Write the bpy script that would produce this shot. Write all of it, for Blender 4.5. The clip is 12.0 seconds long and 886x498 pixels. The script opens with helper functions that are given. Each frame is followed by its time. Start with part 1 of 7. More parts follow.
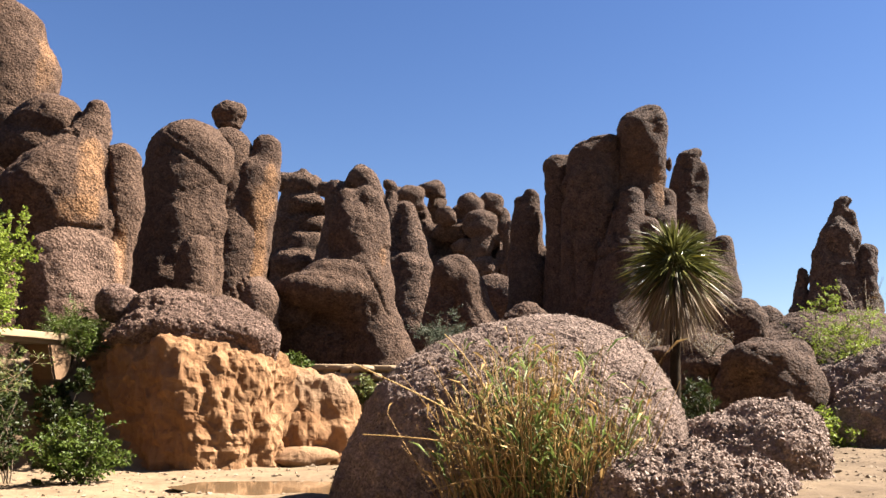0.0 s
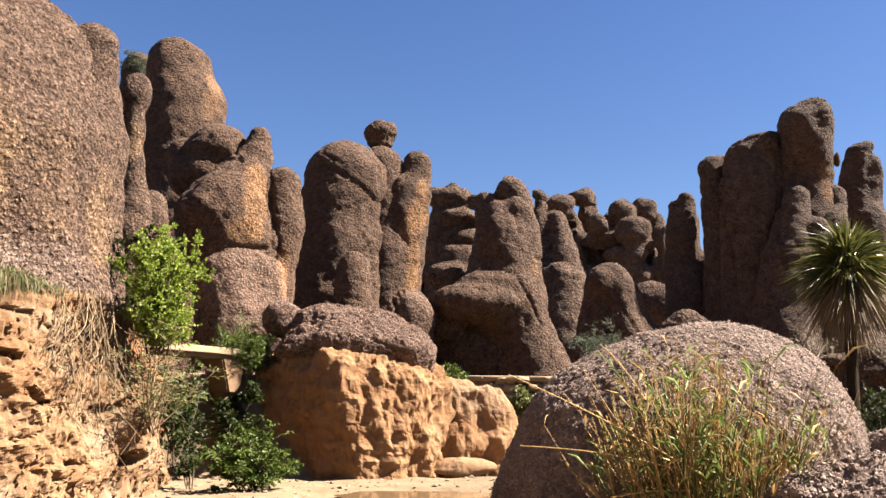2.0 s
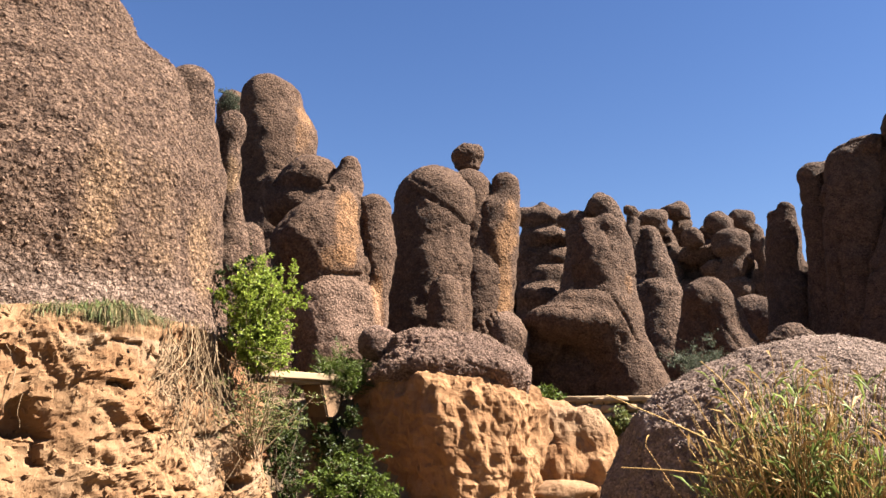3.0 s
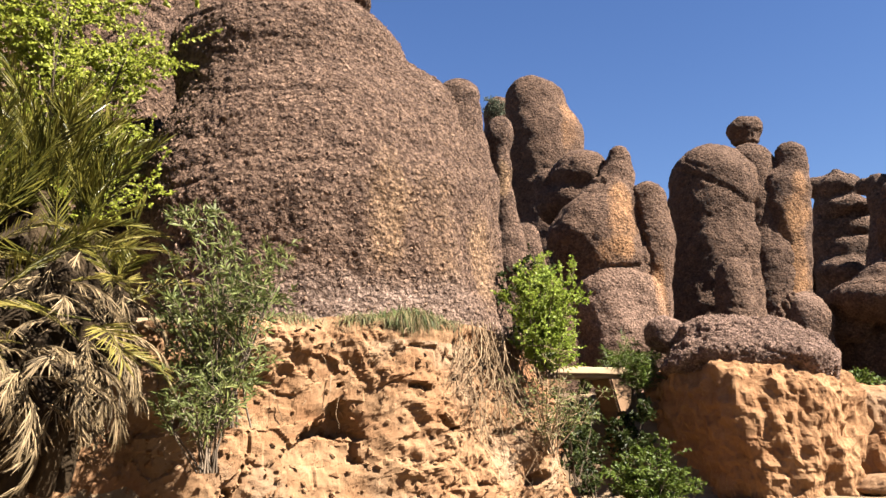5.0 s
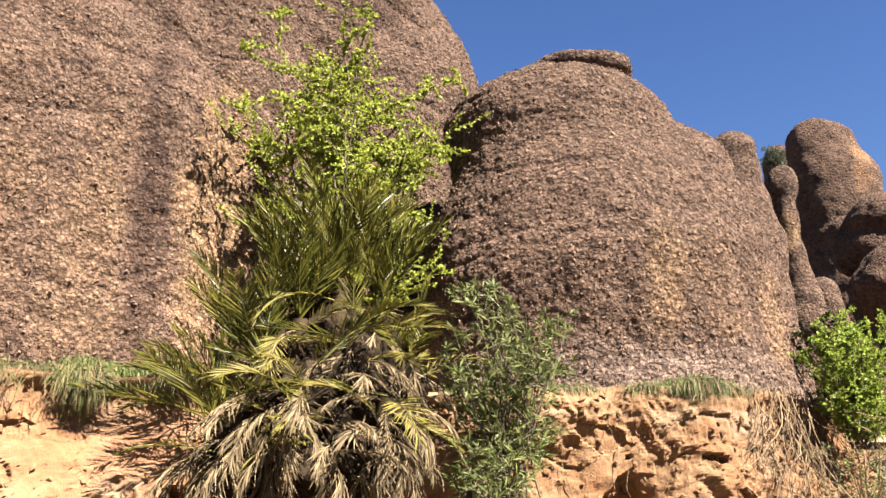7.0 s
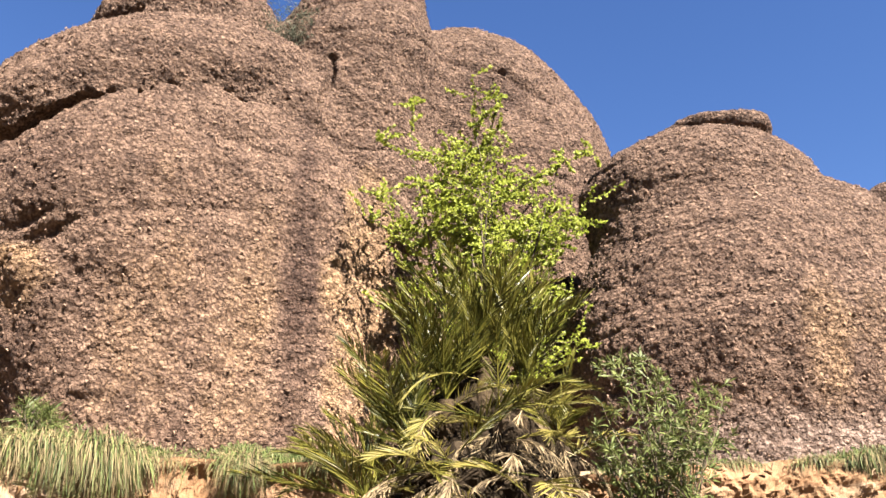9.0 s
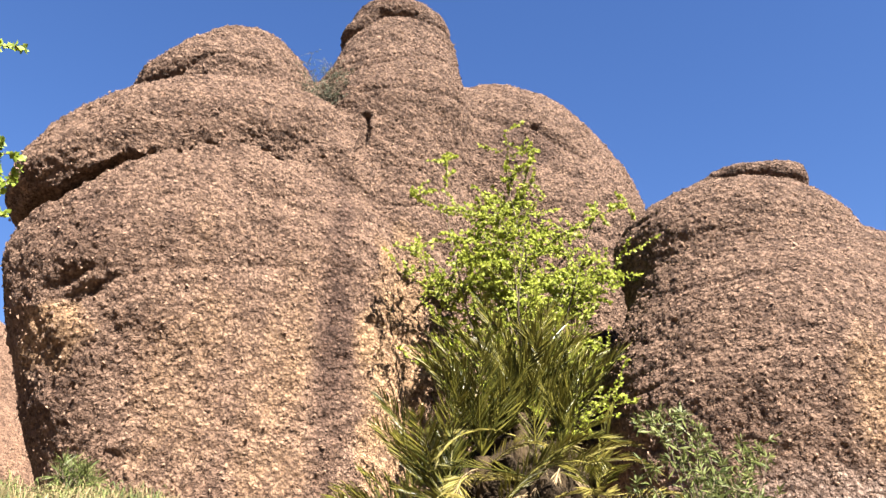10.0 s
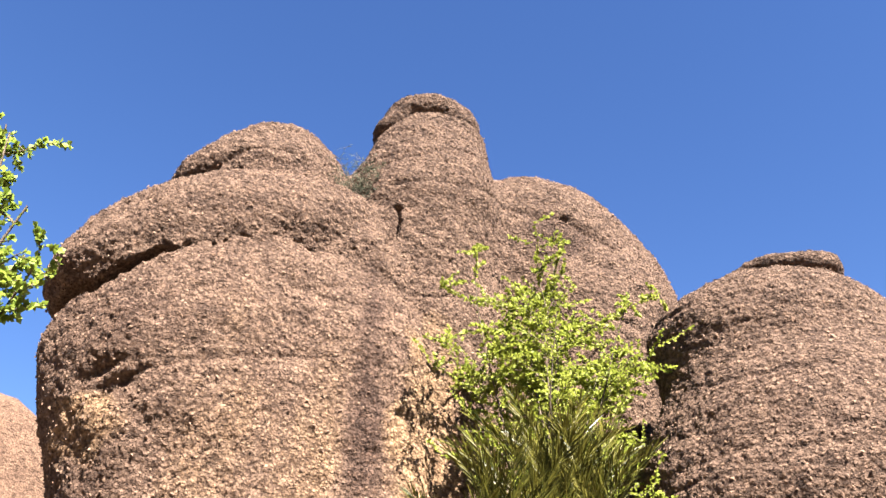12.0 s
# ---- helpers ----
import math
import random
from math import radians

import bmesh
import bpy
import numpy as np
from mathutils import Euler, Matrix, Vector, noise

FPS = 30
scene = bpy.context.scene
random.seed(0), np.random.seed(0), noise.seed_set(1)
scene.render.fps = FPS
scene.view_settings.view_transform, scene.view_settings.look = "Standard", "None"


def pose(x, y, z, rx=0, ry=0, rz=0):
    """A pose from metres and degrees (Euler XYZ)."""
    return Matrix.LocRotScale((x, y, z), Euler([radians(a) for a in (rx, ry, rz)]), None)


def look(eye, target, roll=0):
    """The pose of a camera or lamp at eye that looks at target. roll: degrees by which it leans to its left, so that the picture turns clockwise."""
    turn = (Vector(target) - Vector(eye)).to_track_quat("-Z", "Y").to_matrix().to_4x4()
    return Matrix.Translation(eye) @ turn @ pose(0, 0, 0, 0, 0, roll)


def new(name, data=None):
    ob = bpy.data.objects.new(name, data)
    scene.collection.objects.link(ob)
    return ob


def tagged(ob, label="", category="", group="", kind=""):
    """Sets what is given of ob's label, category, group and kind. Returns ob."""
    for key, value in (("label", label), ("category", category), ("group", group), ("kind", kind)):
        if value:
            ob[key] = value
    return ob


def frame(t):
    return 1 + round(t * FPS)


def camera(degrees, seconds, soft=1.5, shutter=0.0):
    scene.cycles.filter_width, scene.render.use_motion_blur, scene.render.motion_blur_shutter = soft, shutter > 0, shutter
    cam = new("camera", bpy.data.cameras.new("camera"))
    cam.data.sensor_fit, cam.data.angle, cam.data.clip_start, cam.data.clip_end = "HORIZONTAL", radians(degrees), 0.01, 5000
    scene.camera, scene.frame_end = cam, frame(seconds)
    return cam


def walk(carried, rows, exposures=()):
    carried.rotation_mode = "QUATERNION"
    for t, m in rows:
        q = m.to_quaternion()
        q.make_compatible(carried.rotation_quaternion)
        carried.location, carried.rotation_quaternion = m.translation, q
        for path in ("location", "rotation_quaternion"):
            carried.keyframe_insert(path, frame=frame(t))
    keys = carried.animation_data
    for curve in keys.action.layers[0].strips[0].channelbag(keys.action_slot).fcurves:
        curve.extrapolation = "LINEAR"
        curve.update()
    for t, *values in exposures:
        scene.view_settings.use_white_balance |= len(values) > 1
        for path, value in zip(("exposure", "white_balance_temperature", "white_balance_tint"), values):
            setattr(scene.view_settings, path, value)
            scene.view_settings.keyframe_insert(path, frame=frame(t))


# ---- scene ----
# The camera stands in a dry stream bed and turns from the rock towers ahead to the tall rock on its left.
EYE = 1.6
cam = camera(55.2, 12.0)
TURNS = [
    (0, 100.53, -0.54, -0.1),
    (0.5, 100.34, -0.53, 1.69),
    (1, 100.17, -0.54, 4.38),
    (1.5, 100.51, -0.65, 7.29),
    (2, 101.16, -0.62, 10.26),
    (2.5, 101.98, -0.15, 13.39),
    (2.7, 102.23, 0.02, 14.63),
    (4.3, 103.3, 0.38, 28.17),
    (4.5, 103.09, 0.54, 30.2),
    (5, 102.53, 1.32, 35.92),
    (5.5, 102.96, 1.51, 42.06),
    (6, 104.57, 1.03, 46.62),
    (6.5, 106.38, 0.8, 50.66),
    (7, 107.48, 0.29, 54.76),
    (7.2, 107.58, 0.18, 56.24),
    (8.8, 111.89, 0.07, 63.89),
    (9, 112.71, 0.14, 64.71),
    (9.5, 114.76, -0.17, 66.59),
    (10, 116.4, -0.31, 67.05),
    (10.5, 118.09, -0.47, 67.16),
    (11, 119.56, -0.89, 67.5),
    (11.5, 120.99, -1.11, 68.16),
    (12, 122.53, -1.27, 68.85),
]
# The camera opens up a little as it turns away from the bright stream bed.
EXPOSURES = [(0.0, 3.08, 6850, 15), (2.5, 3.12, 6850, 15), (5.5, 3.12, 6800, 15), (7.0, 3.2, 6650, 14), (9.0, 3.4, 6550, 14), (12.0, 3.62, 6450, 14)]
walk(cam, [(t, pose(0, 0, EYE, rx, ry, rz)) for t, rx, ry, rz in TURNS], EXPOSURES)

# Light: a high sun from the right of the first view, and a clear sky.
SUN_AZ, SUN_EL = 84.0, 47.0   # degrees clockwise from +y, and above the horizon
world = bpy.data.worlds.new("sky")
scene.world = world
world.use_nodes = True
wn = world.node_tree.nodes
sky = wn.new("ShaderNodeTexSky")
sky.sky_type, sky.sun_disc = "NISHITA", False
sky.sun_elevation, sky.sun_rotation = radians(SUN_EL), radians(SUN_AZ)
sky.altitude, sky.air_density, sky.dust_density, sky.ozone_density = 900, 1.2, 0.25, 3.5
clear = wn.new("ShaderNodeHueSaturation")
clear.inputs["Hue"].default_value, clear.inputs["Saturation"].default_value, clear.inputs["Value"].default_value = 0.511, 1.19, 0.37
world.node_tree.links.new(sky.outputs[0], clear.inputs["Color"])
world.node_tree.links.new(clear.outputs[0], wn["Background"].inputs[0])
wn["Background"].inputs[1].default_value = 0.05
sun = new("sun", bpy.data.lights.new("sun", "SUN"))
sun.data.energy, sun.data.angle, sun.data.color = 5.0, radians(0.53), (1.0, 0.95, 0.87)
sun.matrix_world = look((0, 0, 0), (-math.sin(radians(SUN_AZ)) * math.cos(radians(SUN_EL)), -math.cos(radians(SUN_AZ)) * math.cos(radians(SUN_EL)), -math.sin(radians(SUN_EL))))

# ---- materials ----
def material(name, rough=0.9, spec=0.2):
    m = bpy.data.materials.new(name)
    m.use_nodes = True
    b = m.node_tree.nodes["Principled BSDF"]
    b.inputs["Roughness"].default_value = rough
    b.inputs["Specular IOR Level"].default_value = spec
    return m, m.node_tree.nodes, m.node_tree.links, b


def tex_noise(nodes, links, vec, scale, detail=4.0, rough=0.6):
    n = nodes.new("ShaderNodeTexNoise")
    n.inputs["Scale"].default_value, n.inputs["Detail"].default_value, n.inputs["Roughness"].default_value = scale, detail, rough
    links.new(vec, n.inputs["Vector"])
    return n.outputs["Fac"]


def ramp(nodes, links, fac, stops):
    n = nodes.new("ShaderNodeValToRGB")
    e = n.color_ramp.elements
    while len(e) < len(stops):
        e.new(0.5)
    for k, (pos, c) in zip(e, stops):
        k.position, k.color = pos, (*c, 1) if len(c) == 3 else c
    links.new(fac, n.inputs[0])
    return n.outputs[0]


def mix(nodes, links, fac, a, b, kind="MIX"):
    n = nodes.new("ShaderNodeMix")
    n.data_type, n.blend_type = "RGBA", kind
    for value, slot in ((fac, 0), (a, 6), (b, 7)):
        if hasattr(value, "links"):
            links.new(value, n.inputs[slot])
        else:
            n.inputs[slot].default_value = value if slot == 0 else (*value, 1)
    return n.outputs[2]


def calc(nodes, links, op, a, b=0.0, c=0.0):
    n = nodes.new("ShaderNodeMath")
    n.operation = op
    for i, value in enumerate((a, b, c)):
        if hasattr(value, "links"):
            links.new(value, n.inputs[i])
        else:
            n.inputs[i].default_value = value
    return n.outputs[0]


def bump(nodes, links, height, dist, strength=1.0, after=None):
    n = nodes.new("ShaderNodeBump")
    n.inputs["Strength"].default_value, n.inputs["Distance"].default_value = strength, dist
    links.new(height, n.inputs["Height"])
    if after:
        links.new(after, n.inputs["Normal"])
    return n.outputs[0]


def coords(nodes, links, stretch=(1, 1, 1)):
    g = nodes.new("ShaderNodeNewGeometry")
    m = nodes.new("ShaderNodeMapping")
    m.inputs["Scale"].default_value = stretch
    links.new(g.outputs["Position"], m.inputs["Vector"])
    return m.outputs[0]


def attribute(nodes, name):
    a = nodes.new("ShaderNodeAttribute")
    a.attribute_name = name
    return a.outputs["Fac"]


def conglomerate(name, grain, dark, mid, ochre, pale, speckle=0.75, relief=1.0):
    """Weathered conglomerate: desert varnish over ochre groundmass, pebbles of the size grain (metres), pits and
    darkened gaps between them.
    """
    m, n, l, b = material(name, 0.92, 0.12)
    b.inputs["Diffuse Roughness"].default_value = 1.0
    dark, mid, ochre, pale = (tuple(0.43 * x for x in col) for col in (dark, mid, ochre, pale))
    p = coords(n, l)
    tall = coords(n, l, (1, 1, 0.22))
    warp = n.new("ShaderNodeTexNoise")
    warp.inputs["Scale"].default_value = 0.9 / grain
    l.new(p, warp.inputs["Vector"])
    add = n.new("ShaderNodeVectorMath")
    add.operation = "MULTIPLY_ADD"
    l.new(warp.outputs["Color"], add.inputs[0])
    add.inputs[1].default_value = (grain * 1.5,) * 3
    l.new(p, add.inputs[2])
    vor = n.new("ShaderNodeTexVoronoi")
    vor.inputs["Scale"].default_value = 1 / grain
    l.new(add.outputs[0], vor.inputs["Vector"])
    small = n.new("ShaderNodeTexVoronoi")
    small.inputs["Scale"].default_value = 2.7 / grain
    l.new(add.outputs[0], small.inputs["Vector"])
    big = tex_noise(n, l, tall, 0.55, 5, 0.6)
    med = tex_noise(n, l, p, 2.3, 6, 0.65)
    fine = tex_noise(n, l, p, 16, 6, 0.7)
    pits = tex_noise(n, l, coords(n, l, (0.7, 0.7, 1.3)), 0.5 / grain, 3, 0.55)
    base = ramp(n, l, med, [(0.3, dark), (0.7, mid)])
    # ochre streaks where the varnish has run off
    och = calc(n, l, "ADD", attribute(n, "ochre"), calc(n, l, "MULTIPLY", calc(n, l, "SUBTRACT", big, 0.55), 1.1))
    och = calc(n, l, "ADD", och, calc(n, l, "MULTIPLY", calc(n, l, "SUBTRACT", fine, 0.5), 0.9))
    och = ramp(n, l, och, [(0.12, (0, 0, 0)), (0.62, (1, 1, 1))])
    base = mix(n, l, calc(n, l, "MULTIPLY", och, 0.85), base, ochre)
    base = mix(n, l, calc(n, l, "MULTIPLY", attribute(n, "pale"), 0.75), base, pale)
    base = mix(n, l, calc(n, l, "MULTIPLY", attribute(n, "varnish"), 0.8), base, (dark[0] * 0.55, dark[1] * 0.5, dark[2] * 0.52))
    # single pebbles in their own shades
    tint = n.new("ShaderNodeSeparateColor")
    l.new(vor.outputs["Color"], tint.inputs[0])
    shade = ramp(n, l, tint.outputs[0], [(0.0, (0.58, 0.56, 0.55)), (0.5, (0.94, 0.94, 0.94)), (0.9, (1.06, 1.06, 1.05)), (1.0, (1.4, 1.36, 1.32))])
    base = mix(n, l, speckle, base, shade, "MULTIPLY")
    # the sandy filling between pebbles is darker, with the gaps' shade painted in
    matrix_shade = ramp(n, l, vor.outputs["Distance"], [(0.38, (1.1, 1.1, 1.1)), (0.6, (0.5, 0.47, 0.45))])
    base = mix(n, l, ramp(n, l, tex_noise(n, l, p, 0.3 / grain, 4, 0.65), [(0.38, (0.2, 0.2, 0.2)), (0.52, (min(1.0, speckle + 0.25),) * 3)]), base, matrix_shade, "MULTIPLY")
    grime = ramp(n, l, fine, [(0.3, (0.66, 0.65, 0.64)), (0.68, (1.2, 1.2, 1.2))])
    base = mix(n, l, 0.7, base, grime, "MULTIPLY")
    l.new(base, b.inputs["Base Color"])
    h = calc(n, l, "MULTIPLY", vor.outputs["Distance"], -1.0)
    nrm = bump(n, l, h, grain * 1.3 * relief, 1.0)
    nrm = bump(n, l, calc(n, l, "MULTIPLY", small.outputs["Distance"], -1.0), grain * 0.3 * relief, 0.9, nrm)
    nrm = bump(n, l, ramp(n, l, pits, [(0.37, (0, 0, 0)), (0.44, (1, 1, 1))]), grain * 2.0 * relief, 1.0, nrm)
    nrm = bump(n, l, fine, 0.015, 1.0, nrm)
    l.new(nrm, b.inputs["Normal"])
    return m


def earth(name, low, high, bed, lumps=0.25):
    """Crumbling clay and silt with pits, pale crusts and darker beds."""
    m, n, l, b = material(name, 0.95, 0.1)
    b.inputs["Diffuse Roughness"].default_value = 0.8
    low, high, bed = (tuple(0.33 * x for x in col) for col in (low, high, bed))
    p = coords(n, l)
    flat = coords(n, l, (0.35, 0.35, 2.2))
    a = tex_noise(n, l, p, 1.1, 8, 0.65)
    c = tex_noise(n, l, p, 7, 8, 0.7)
    s = tex_noise(n, l, flat, 1.5, 5, 0.6)
    base = ramp(n, l, a, [(0.32, low), (0.6, high)])
    base = mix(n, l, ramp(n, l, s, [(0.5, (0, 0, 0)), (0.68, (0.8, 0.8, 0.8))]), base, bed)
    base = mix(n, l, 0.8, base, ramp(n, l, c, [(0.3, (0.72, 0.70, 0.68)), (0.66, (1.18, 1.18, 1.18))]), "MULTIPLY")
    base = mix(n, l, calc(n, l, "MULTIPLY", attribute(n, "pale"), 0.7), base, (0.20, 0.145, 0.095))
    base = mix(n, l, calc(n, l, "MULTIPLY", attribute(n, "ochre"), 0.7), base, (0.155, 0.072, 0.034))
    base = mix(n, l, calc(n, l, "MULTIPLY", attribute(n, "scree"), calc(n, l, "MULTIPLY_ADD", c, 0.8, 0.5)), base, (0.065, 0.044, 0.032))
    l.new(base, b.inputs["Base Color"])
    nrm = bump(n, l, a, lumps, 0.7)
    nrm = bump(n, l, c, lumps * 0.3, 0.8, nrm)
    nrm = bump(n, l, tex_noise(n, l, p, 38, 4, 0.7), 0.012, 0.8, nrm)
    l.new(nrm, b.inputs["Normal"])
    return m


def plain(name, lo, hi, scale, rough=0.85, spec=0.2, relief=0.01, see_through=0.0):
    """Grain between two shades, varied from object to object and from island to island."""
    m, n, l, b = material(name, rough, spec)
    lo, hi = (tuple(0.43 * x for x in col) for col in (lo, hi))
    p = coords(n, l)
    f = tex_noise(n, l, p, scale, 5, 0.6)
    g = n.new("ShaderNodeNewGeometry")
    o = n.new("ShaderNodeObjectInfo")
    r = calc(n, l, "FRACT", calc(n, l, "ADD", g.outputs["Random Per Island"], o.outputs["Random"]))
    f = calc(n, l, "ADD", calc(n, l, "MULTIPLY", f, 0.7), calc(n, l, "MULTIPLY_ADD", r, 0.5, -0.1))
    base = ramp(n, l, f, [(0.2, lo), (0.8, hi)])
    l.new(base, b.inputs["Base Color"])
    l.new(bump(n, l, tex_noise(n, l, p, scale * 4, 4, 0.6), relief, 0.6), b.inputs["Normal"])
    if see_through:
        t = n.new("ShaderNodeBsdfTranslucent")
        l.new(base, t.inputs[0])
        x = n.new("ShaderNodeMixShader")
        x.inputs[0].default_value = see_through
        l.new(b.outputs[0], x.inputs[1])
        l.new(t.outputs[0], x.inputs[2])
        l.new(x.outputs[0], n["Material Output"].inputs[0])
    return m


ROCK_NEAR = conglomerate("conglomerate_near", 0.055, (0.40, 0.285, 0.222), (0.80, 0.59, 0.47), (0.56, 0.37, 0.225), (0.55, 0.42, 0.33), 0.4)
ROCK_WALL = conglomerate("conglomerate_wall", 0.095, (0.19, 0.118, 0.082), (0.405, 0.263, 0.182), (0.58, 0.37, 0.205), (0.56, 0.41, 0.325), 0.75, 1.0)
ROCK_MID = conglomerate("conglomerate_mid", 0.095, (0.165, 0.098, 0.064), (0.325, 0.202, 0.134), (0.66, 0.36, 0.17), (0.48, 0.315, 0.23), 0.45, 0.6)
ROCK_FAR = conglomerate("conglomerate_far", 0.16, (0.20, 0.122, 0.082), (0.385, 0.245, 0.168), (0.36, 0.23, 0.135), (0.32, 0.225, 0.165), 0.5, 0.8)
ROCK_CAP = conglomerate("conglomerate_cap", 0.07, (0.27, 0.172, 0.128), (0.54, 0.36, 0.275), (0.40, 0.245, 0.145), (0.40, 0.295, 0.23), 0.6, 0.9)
MUD = earth("orange_mud", (0.43, 0.22, 0.10), (0.72, 0.42, 0.215), (0.55, 0.28, 0.13), 0.17)
BANK = earth("pale_clay", (0.38, 0.20, 0.095), (0.53, 0.325, 0.175), (0.42, 0.21, 0.097), 0.12)
SAND = earth("pale_sand", (0.30, 0.21, 0.125), (0.46, 0.335, 0.205), (0.37, 0.265, 0.165), 0.06)
STONE = plain("rubble_stone", (0.26, 0.18, 0.11), (0.50, 0.37, 0.24), 6, 0.95, 0.1, 0.02)
CONCRETE = plain("concrete", (0.31, 0.215, 0.125), (0.46, 0.335, 0.205), 5, 0.9, 0.2, 0.01)


# ---- shapes ----
def lattice(seed):
    return (np.random.RandomState(seed).rand(32, 32, 32) * 2 - 1).astype(np.float32)


LATTICES = [lattice(s) for s in range(4)]


def vnoise(p, scale, seed=0):
    """Smooth value noise at the points p (n, 3), about -1 to 1."""
    q = (p * scale + 37.3 * (seed + 1)).T
    i = np.floor(q).astype(np.int32)
    x, y, z = (f * f * (3 - 2 * f) for f in (q - i).astype(np.float32))
    i &= 31
    j = (i + 1) & 31
    L = LATTICES[seed % 4].ravel()
    i[0], j[0], i[1], j[1] = i[0] << 10, j[0] << 10, i[1] << 5, j[1] << 5
    lines = []
    for b in (i[1], j[1]):
        for c in (i[2], j[2]):
            low = L.take(i[0] + b + c)
            lines.append(low + (L.take(j[0] + b + c) - low) * x)
    near, far = lines[0] + (lines[2] - lines[0]) * y, lines[1] + (lines[3] - lines[1]) * y
    return near + (far - near) * z


def fbm(p, scale, octaves=3, seed=0):
    return sum(vnoise(p, scale * 2.03 ** o, seed + o) * 0.5 ** o for o in range(octaves))


def cobbles(p, cell, seed=0):
    """Stones packed side by side, about cell across: how far each point stands from its stone's middle (0 to 1), and that stone's own number."""
    q = p / cell + 5.3 * seed
    i = np.floor(q).astype(int)
    f = q - i
    best, own = np.full(len(p), 9.0), np.zeros(len(p))
    for o in [(x, y, z) for x in (-1, 0, 1) for y in (-1, 0, 1) for z in (-1, 0, 1)]:
        a, b, c = ((i + o) % 32).T
        jut = np.stack([LATTICES[k][a, b, c] for k in range(3)], 1) * 0.42 + 0.5 + o - f
        d = (jut * jut).sum(1)
        near = d < best
        best, own = np.where(near, d, best), np.where(near, LATTICES[3][a, b, c], own)
    return np.sqrt(best), own


def cobbled(q, cell, proud, seed=0):
    """Relief of a pebbly skin: some stones stand proud, others have fallen out and left a pit."""
    r, own = cobbles(q + 0.3 * cell * np.stack([vnoise(q, 1.6 / cell, k) for k in range(3)], 1), cell, seed)
    dome = np.sqrt(np.clip(1 - (r / 0.72) ** 2, 0, 1))
    return proud * (dome * np.clip(0.25 + 0.75 * own, 0, 1) - 1.15 * np.clip(1 - r / 0.62, 0, 1) * np.clip(-own - 0.45, 0, 0.5) * 2)


def nets(field, low, step):
    """The zero surface of a field sampled on a grid: vertices and quads."""
    inside = field < 0
    n = np.array(field.shape)
    corners = [(a, b, c) for a in (0, 1) for b in (0, 1) for c in (0, 1)]
    cut = lambda g, o: g[o[0]:n[0] - 1 + o[0], o[1]:n[1] - 1 + o[1], o[2]:n[2] - 1 + o[2]]
    count = sum(cut(inside, o).astype(np.int8) for o in corners)
    active = (count > 0) & (count < 8)
    ids = np.full(active.shape, -1, int)
    cells = np.argwhere(active)
    ids[active] = np.arange(len(cells))
    total, weight = np.zeros((len(cells), 3)), np.zeros(len(cells))
    for o in corners:
        for axis in range(3):
            if o[axis]:
                continue
            e = list(o)
            e[axis] = 1
            fa, fb = cut(field, o)[active], cut(field, e)[active]
            on = (fa < 0) != (fb < 0)
            s = fa[on] / (fa[on] - fb[on])
            pt = np.tile(np.array(o, float), (on.sum(), 1))
            pt[:, axis] += s
            total[on] += pt
            weight[on] += 1
    verts = low + step * (cells + total / weight[:, None])
    quads = []
    for axis in range(3):
        u, v = (axis + 1) % 3, (axis + 2) % 3
        a = [slice(1, -1)] * 3
        a[axis] = slice(0, -1)
        b = list(a)
        b[axis] = slice(1, None)
        ia, ib = inside[tuple(a)], inside[tuple(b)]
        for first, flip in ((ia & ~ib, False), (~ia & ib, True)):
            at = np.argwhere(first)
            at[:, u] += 1
            at[:, v] += 1
            ring = []
            for du, dv in ((0, 0), (-1, 0), (-1, -1), (0, -1)):
                k = at.copy()
                k[:, u] += du
                k[:, v] += dv
                ring.append(ids[k[:, 0], k[:, 1], k[:, 2]])
            q = np.stack(ring, 1)
            quads.append(q[:, ::-1] if flip else q)
    return verts, np.concatenate(quads)


def quick_mesh(name, verts, faces, mat, smooth=True):
    """A mesh from arrays; faces all of one size."""
    me = bpy.data.meshes.new(name)
    faces = np.asarray(faces)
    k = faces.shape[1]
    me.vertices.add(len(verts))
    me.vertices.foreach_set("co", np.asarray(verts, np.float32).ravel())
    me.loops.add(faces.size)
    me.loops.foreach_set("vertex_index", faces.astype(np.int32).ravel())
    me.polygons.add(len(faces))
    me.polygons.foreach_set("loop_start", np.arange(0, faces.size, k, dtype=np.int32))
    me.polygons.foreach_set("use_smooth", np.full(len(faces), smooth))
    me.update(calc_edges=True)
    me.validate()
    me.materials.append(mat)
    return me


def normals_of(verts, quads):
    n = np.cross(verts[quads[:, 2]] - verts[quads[:, 0]], verts[quads[:, 3]] - verts[quads[:, 1]])
    out = np.zeros_like(verts)
    for k in range(4):
        np.add.at(out, quads[:, k], n)
    return out / (np.linalg.norm(out, axis=1)[:, None] + 1e-9)


def ball(p, c, r, tilt=0.0):
    """Distance to an ellipsoid, leaning by tilt degrees to its right."""
    q = p - np.array(c)
    if tilt:
        s, k = math.sin(radians(tilt)), math.cos(radians(tilt))
        q = np.stack([q[..., 0] * k - q[..., 2] * s, q[..., 1], q[..., 0] * s + q[..., 2] * k], -1)
    r = np.array(r)
    a = np.sqrt(((q / r) ** 2).sum(-1)) + 1e-9
    b = np.sqrt(((q / r ** 2) ** 2).sum(-1)) + 1e-9
    return a * (a - 1) / b


